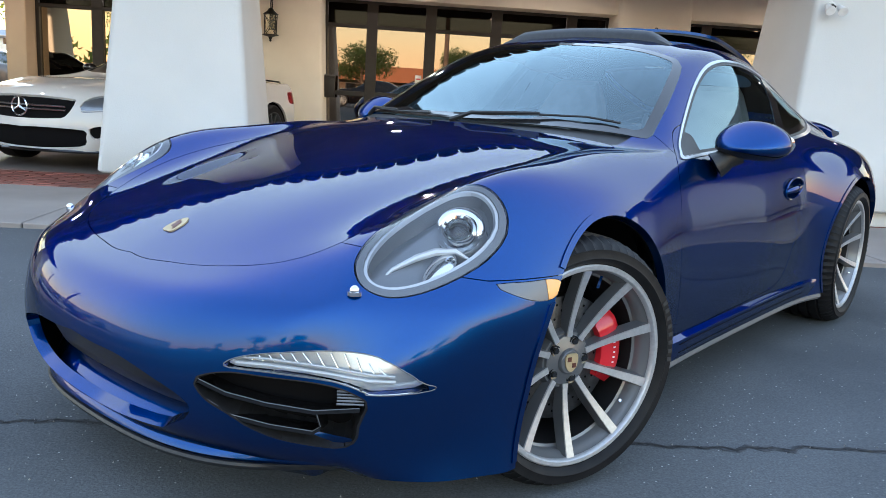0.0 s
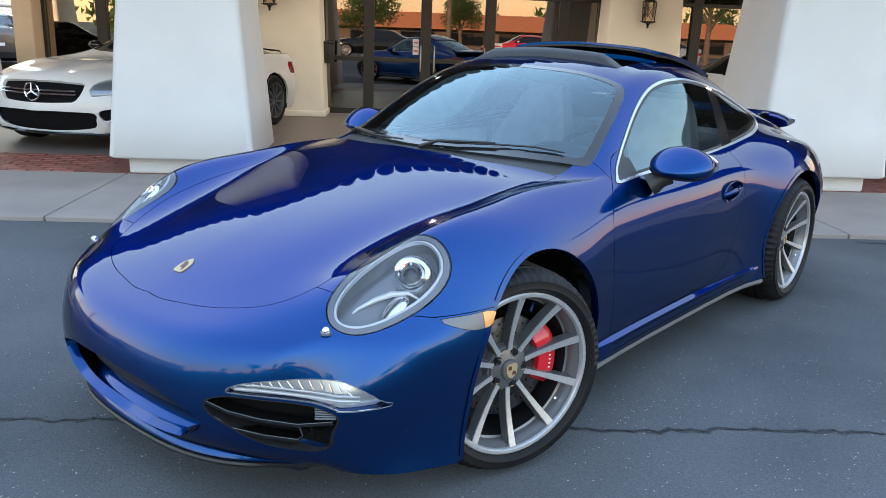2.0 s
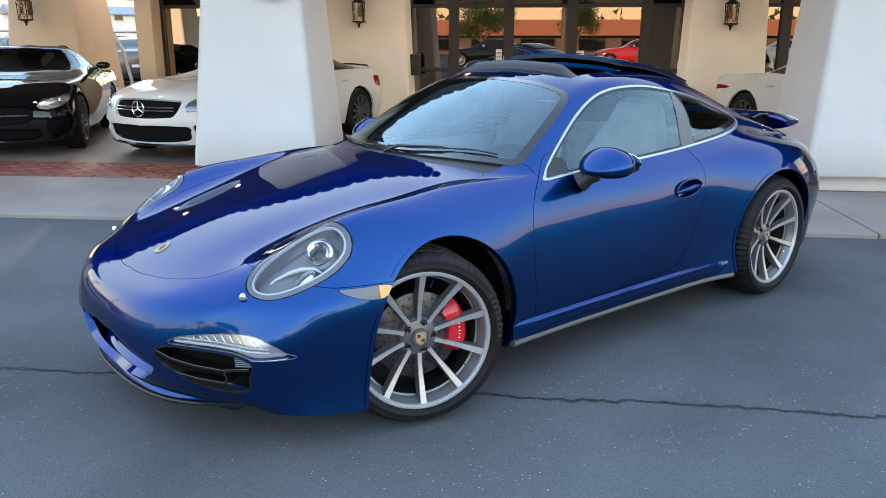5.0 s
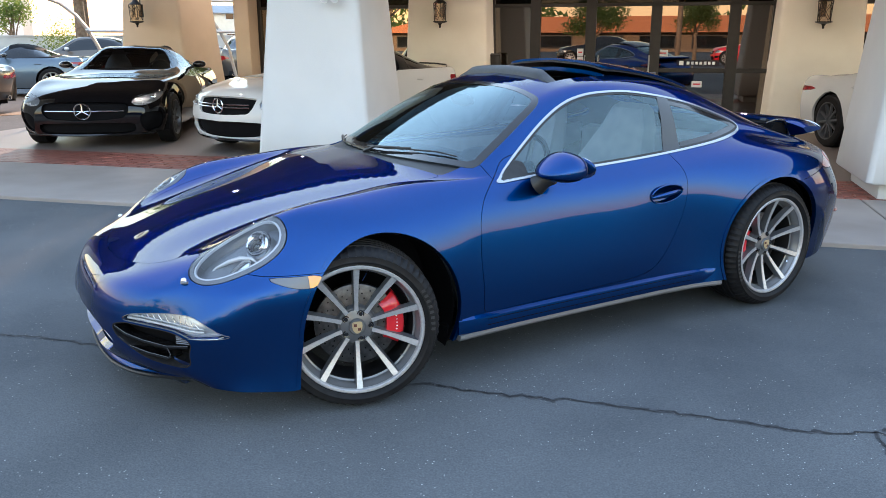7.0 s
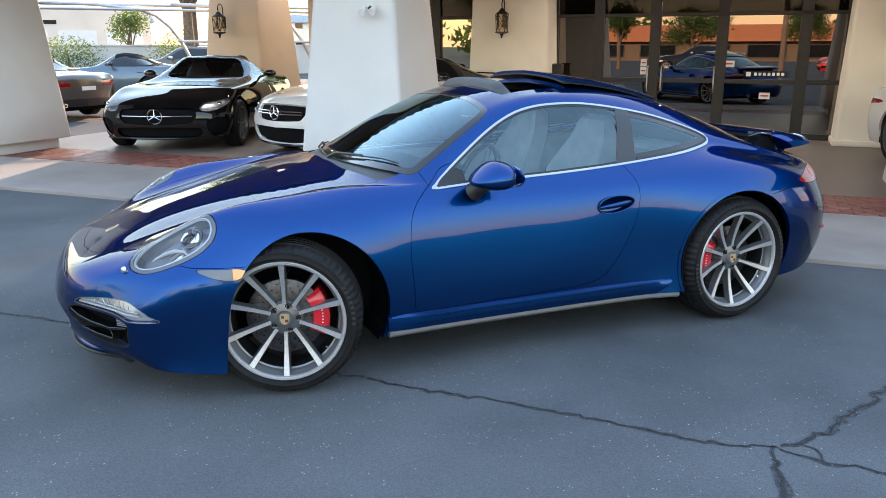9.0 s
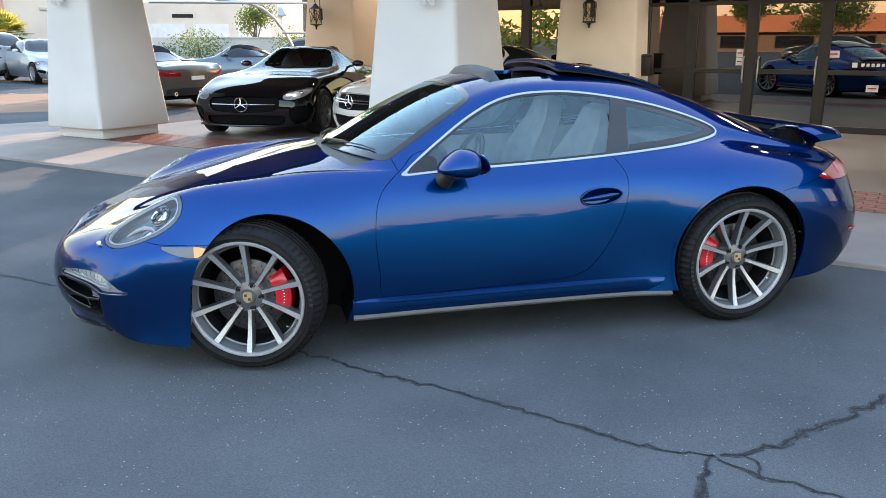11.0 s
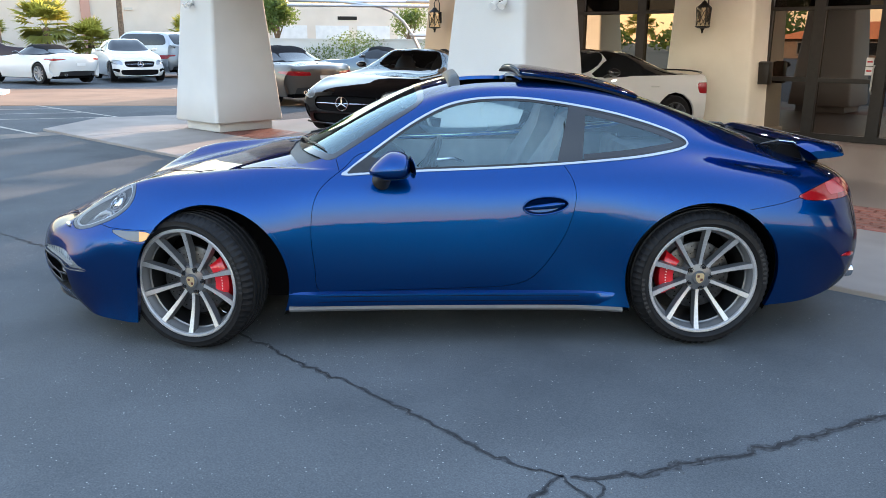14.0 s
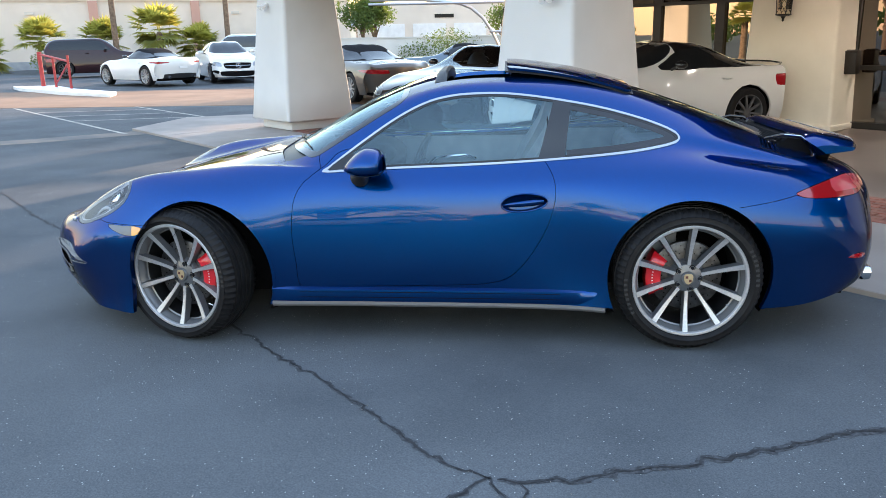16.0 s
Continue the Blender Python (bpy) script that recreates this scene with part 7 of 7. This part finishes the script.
for x, y, h, sz, sd in ((-23.2, 37.0, 1.7, 1.4, 3), (-21.6, 40.5, 1.6, 1.45, 4), (-18.6, 41.5, 2.1, 1.75, 5), (-27.0, 37.5, 0.9, 1.5, 6), (-11.8, 45.0, 1.7, 1.35, 7), (-17.0, 43.5, 1.3, 1.5, 12)):
    fan_palm(x, y, h, sz, sd)
for x, y, h in ((-19.8, 38.5, 9.0), (-15.2, 43.5, 9.0), (4.2, 36.0, 8.5)):
    pole = thing("utility_pole", "weathered wooden utility pole", "pole", pose(x, y, 0))
    part("shaft", tube([(0, 0, 0), (.02, 0, h)], [.17, .12], 10), M_BARK, pole)
    part("cross_arm", box(-1.0, 1.0, -.06, .06, h - .8, h - .68), M_BARK, pole, "", False)
tree(-6.6, 46.0, 4.2, 1.3, 21, "feathery green tree behind the lot wall", .2)
tree(1.5, 39.5, 3.3, 1.1, 22, "feathery green tree behind the lot wall", .13, 1700)
tree(12.3, 29.0, 6.0, 2.6, 23, "leafy green tree behind the lot", .22)
tree(11.0, 26.0, 5.6, 2.4, 26, "leafy green tree behind the lot", .22)
tree(-7.5, 46.5, 4.4, 1.6, 24, "small orange-green tree by the garages", .2)
for x, y, r, h, sd in ((-1.4, 37.4, 1.6, 1.9, 31), (3.4, 36.8, 1.3, 2.2, 32), (-24.5, 39.8, 1.0, 1.1, 33), (-3.4, 39.2, 1.2, 1.3, 35)):
    bush(x, y, r, h, sd)

# steel hoop frame of a shade canopy
hoops = thing("shade_frame", "curved galvanised steel frame of a shade canopy", "frame", pose(0, 0, 0))
for off in (0, 2.72):
    arc = [(1.62 + off, 14.6, 0), (1.58 + off, 14.6, .6), (1.46 + off, 14.6, 1.20), (1.38 + off, 14.6, 1.38), (1.26 + off, 14.6, 1.62), (1.07 + off, 14.6, 1.89), (.80 + off, 14.6, 2.12), (.52 + off, 14.6, 2.23), (-.36 + off, 14.6, 2.33), (-1.6 + off, 14.6, 2.36)]
    part("hoop", tube(arc, .036, 8), M_STEEL, hoops)
    part("coupling", ball((1.27 + off, 14.6, 1.60), .055, 10, 8), M_STEEL, hoops)
for x0, z, y in ((1.27, 1.58, 14.56), (-1.6, 2.24, 14.5), (-1.6, 2.34, 14.75)):
    part("rail", tube([(x0, y, z), (6.4, y - .1, z - .02)], .030, 8), M_STEEL, hoops)

for x, y, h, c, sd in ((3.6, 33.0, 8.0, 3.0, 61), (6.0, 31.4, 9.0, 2.4, 65), (22.0, 36.0, 9.5, 4.2, 62), (21.0, 29.0, 9.5, 4.2, 63), (19.5, 26.0, 9.0, 4.0, 64)):
    tree(x, y, h, c, sd, "tall leafy tree behind the parked cars", .2, 5200)
# street side behind the walk: a low shop with an orange tile roof, trees
shop = thing("street_shop", "low shop, wall darkened as porch shade, orange clay tile roof", "building", on_site(-26, -58, 0))
# the wall's dark brown stands in for shade under the porch
part("wall", box(0, 66, -9, 0, 0, 2.0), M_BARK, shop, "", False)
V = [(-1, 1.2, 1.85), (67, 1.2, 1.85), (67, -10, 1.85), (-1, -10, 1.85), (4, -4.4, 3.5), (62, -4.4, 3.5)]
part("roof", (V, [(0, 1, 5, 4), (1, 2, 5), (2, 3, 4, 5), (3, 0, 4), (3, 2, 1, 0)]), M_CLAY, shop, "", False)
for k in range(13):
    wn = part("shop_window", box(1.5 + k * 5, 5.0 + k * 5, -.02, .08, .3, 1.6), M_BRONZE, shop, "", False)
    part("pane", box(1.6 + k * 5, 4.9 + k * 5, .08, .10, .4, 1.5), M_DARK_GLASS, wn, "", False)
V, F = [], []
for k in range(70):
    s_k, d_k = -150 + 300 * k / 69 + 3 * math.sin(k * 5.1), -78 - 8 * math.sin(k * 1.7)
    v = ALONG * s_k + INTO * d_k
    h_k = 3.6 + 1.4 * math.sin(k * 2.3) + 1.1 * math.sin(k * 5.9)
    W2, G2 = blades(170, (v.x, v.y, h_k * .55), (3.4, 3.4, h_k * .55), 1.0, seed=200 + k)
    F += [tuple(i + len(V) for i in g) for g in G2]
    V += W2
lot("far_trees", (V, F), M_LEAF, "distant line of trees beyond the street", "stuff")
for s, d, h, c, sd in ((-6.4, -28, 4.2, 1.1, 41), (-1.5, -24, 3.6, 2.0, 42), (4.4, -30, 4.0, 1.5, 46), (11, -24, 6.2, 2.8, 43), (20, -27, 6.5, 3.0, 44), (-15, -26, 7.0, 3.2, 45)):
    v = ALONG * s + INTO * d
    tree(v.x, v.y, h, c, sd, "street tree across from the showroom", .13, 6500)
v = ALONG * -20.3 + INTO * -20
fan_palm(v.x, v.y, 2.3, 1.0, 47)
v = ALONG * 3.1 + INTO * -22
pole = thing("utility_pole", "weathered wooden utility pole", "pole", pose(v.x, v.y, 0))
part("shaft", tube([(0, 0, 0), (.02, 0, 6.5)], [.15, .12], 10), M_BARK, pole)
for s, d, hd_, mt, nm, lb in ((-2.5, -20, 92, M_CAR_BLACK, "dark_parked_saloon", "dark saloon parked along the street side"), (5.5, -20.5, 88, M_CALIPER, "red_parked_saloon", "red saloon parked along the street side"), (13, -20, 90, M_CAR_SILVER, "silver_parked_saloon", "silver saloon parked along the street side")):
    parked_car(nm, lb, SALOON, mt, *site_xy(s, d), site_heading(hd_), "cars on the street side", None, M_MACHINED)

# ---- cracks and pavers ----
def crack(name, pts, width, seed, label):
    """A jagged dark crack lying in the asphalt."""
    rng = random.Random(seed)
    fine = []
    for a, b in zip(pts, pts[1:]):
        a, b = Vector(a), Vector(b)
        n = max(2, int((b - a).length / .035))
        for i in range(n):
            q = a.lerp(b, i / n)
            fine.append(q + Vector((rng.gauss(0, .0095), rng.gauss(0, .0095))))
    fine.append(Vector(pts[-1]))
    V, F = [], []
    for i, p in enumerate(fine):
        t = (fine[min(i + 1, len(fine) - 1)] - fine[max(i - 1, 0)]).normalized()
        n = Vector((-t.y, t.x))
        w = width * rng.uniform(.25, 1.0) * min(1, .25 + i / 4, .25 + (len(fine) - 1 - i) / 4)
        V += [(p.x + n.x * w / 2, p.y + n.y * w / 2, .0035), (p.x - n.x * w / 2, p.y - n.y * w / 2, .0035)]
    F = [(2 * i, 2 * i + 1, 2 * i + 3, 2 * i + 2) for i in range(len(fine) - 1)]
    ob = tagged(part(name, (V, F), M_CRACK, None, "", False), label, "", "", "structure")
    W, G = [], []
    for i, p in enumerate(fine):
        t = (fine[min(i + 1, len(fine) - 1)] - fine[max(i - 1, 0)]).normalized()
        n = Vector((-t.y, t.x))
        e = min(1, i / 5, (len(fine) - 1 - i) / 5)
        for q in (1, -1):
            w = width * (.4 + rng.uniform(0, 1.3) * e * (.35 + .65 * abs(math.sin(i * .23 + seed))))
            W.append((p.x + n.x * w * q, p.y + n.y * w * q, .0018))
    G = [(2 * i, 2 * i + 1, 2 * i + 3, 2 * i + 2) for i in range(len(fine) - 1)]
    part("worn_edge", (W, G), M_CRACK_EDGE, ob, "crumbled darker asphalt along the crack", False)
    # crumbs of loose stone beside it
    C, H = [], []
    for p in fine:
        for _ in range(2):
            if rng.random() < .55:
                continue
            c, k, a = p + Vector((rng.gauss(0, width * 1.6), rng.gauss(0, width * 1.6))), rng.uniform(.0016, .0045), rng.uniform(0, 6.28)
            i = len(C)
            C += [(c.x + k * math.cos(a + u * 2.09), c.y + k * math.sin(a + u * 2.09), .0015) for u in range(3)] + [(c.x, c.y, .003 + k * .9)]
            H += [(i, i + 1, i + 3), (i + 1, i + 2, i + 3), (i + 2, i, i + 3)]
    tagged(part("crumbs", (C, H), M_CRUMB, ob, "", False), kind="stuff")
    return ob


J = (1.545, -2.065)
crack("crack_long", [(-3.6, 3.12), (-3.45, 2.97), (-2.6, 2.06), (-2.11, 1.585), (-1.29, .908), (-1.106, .731), (-.945, .558), (-.698, .308), (.243, -.746), (.317, -.804), (.503, -1.035), (.716, -1.224), (.905, -1.427), (1.095, -1.64), (1.228, -1.81), (1.404, -1.99), J], .012, 1, "long jagged crack in the asphalt")
crack("crack_branch", [J, (1.66, -2.076), (1.893, -2.036), (2.196, -1.945), (2.45, -1.87), (2.581, -1.816), (2.823, -1.70), (3.02, -1.655), (3.6, -1.45), (4.4, -1.2)], .020, 2, "branching crack in the asphalt")
crack("crack_fork", [J, (1.47, -2.13), (1.40, -2.21), (1.31, -2.333), (1.22, -2.5), (1.05, -2.75)], .019, 3, "branching crack in the asphalt")
crack("crack_spur", [J, (1.56, -2.14), (1.615, -2.22), (1.755, -2.364), (1.95, -2.54), (2.2, -2.75)], .012, 4, "thin spur crack in the asphalt")
crack("crack_spur", [(1.657, -2.085), (1.668, -2.13), (1.64, -2.17), (1.618, -2.22)], .012, 5, "thin spur crack in the asphalt")
crack("crack_edge", [(4.22, -.83), (4.45, -1.1), (4.7, -1.25), (5.1, -1.7)], .02, 6, "crack in the asphalt by the apron")

# pale grit scattered over the asphalt
rng = random.Random(8)
V, F = [], []
for _ in range(1000):
    s, d = rng.uniform(-4, 6), rng.uniform(-4.5, 2.4)
    if rng.random() < .45:
        d = -.31 + rng.gauss(0, .25)
    p = ALONG * s + INTO * d
    k = rng.uniform(.0012, .0036)
    a = rng.uniform(0, 6.28)
    i = len(V)
    V += [(p.x + k * math.cos(a + q * 2.09), p.y + k * math.sin(a + q * 2.09), .0005) for q in range(3)] + [(p.x, p.y, .002 + k)]
    F += [(i, i + 1, i + 3), (i + 1, i + 2, i + 3), (i + 2, i, i + 3)]
tagged(part("grit", (V, F), M_GRIT, None, "", False), "fine pale grit scattered on the asphalt", "grit", "", "stuff")

# red pavers: basket of long bricks across the band
brick = mesh_of("brick", *box(-.098, .098, -.048, .048, -.02, .016, .006, 1), M_BRICK, False)


def near_band(s):
    return -4.9 < s < -2.6 or 1.2 < s < 4.4


far_bricks = []
count = 0
for r in range(9):
    d = BAND0 + .052 + r * .1065
    n = int(29.0 / .204)
    for k in range(n):
        s = -13.4 + k * .204 + (.102 if r % 2 else 0)
        if s > 15.4 or s < -7.28:
            continue
        if near_band(s) and count < 298:
            b = new("brick", brick)
            b.parent = paver_band
            b.matrix_basis = pose(s, d, .022 + .002 * math.sin(k * 3.7 + r * 1.9), 0, 0, .6 * math.sin(k * 5 + r))
            count += 1
        else:
            far_bricks.append(moved(box(-.098, .098, -.048, .048, 0, .016), pose(s, d, .022)))
rest = part("brick_rest", join(*far_bricks), M_BRICK, paver_band, "", False)
tagged(rest, "", "", "", "stuff")
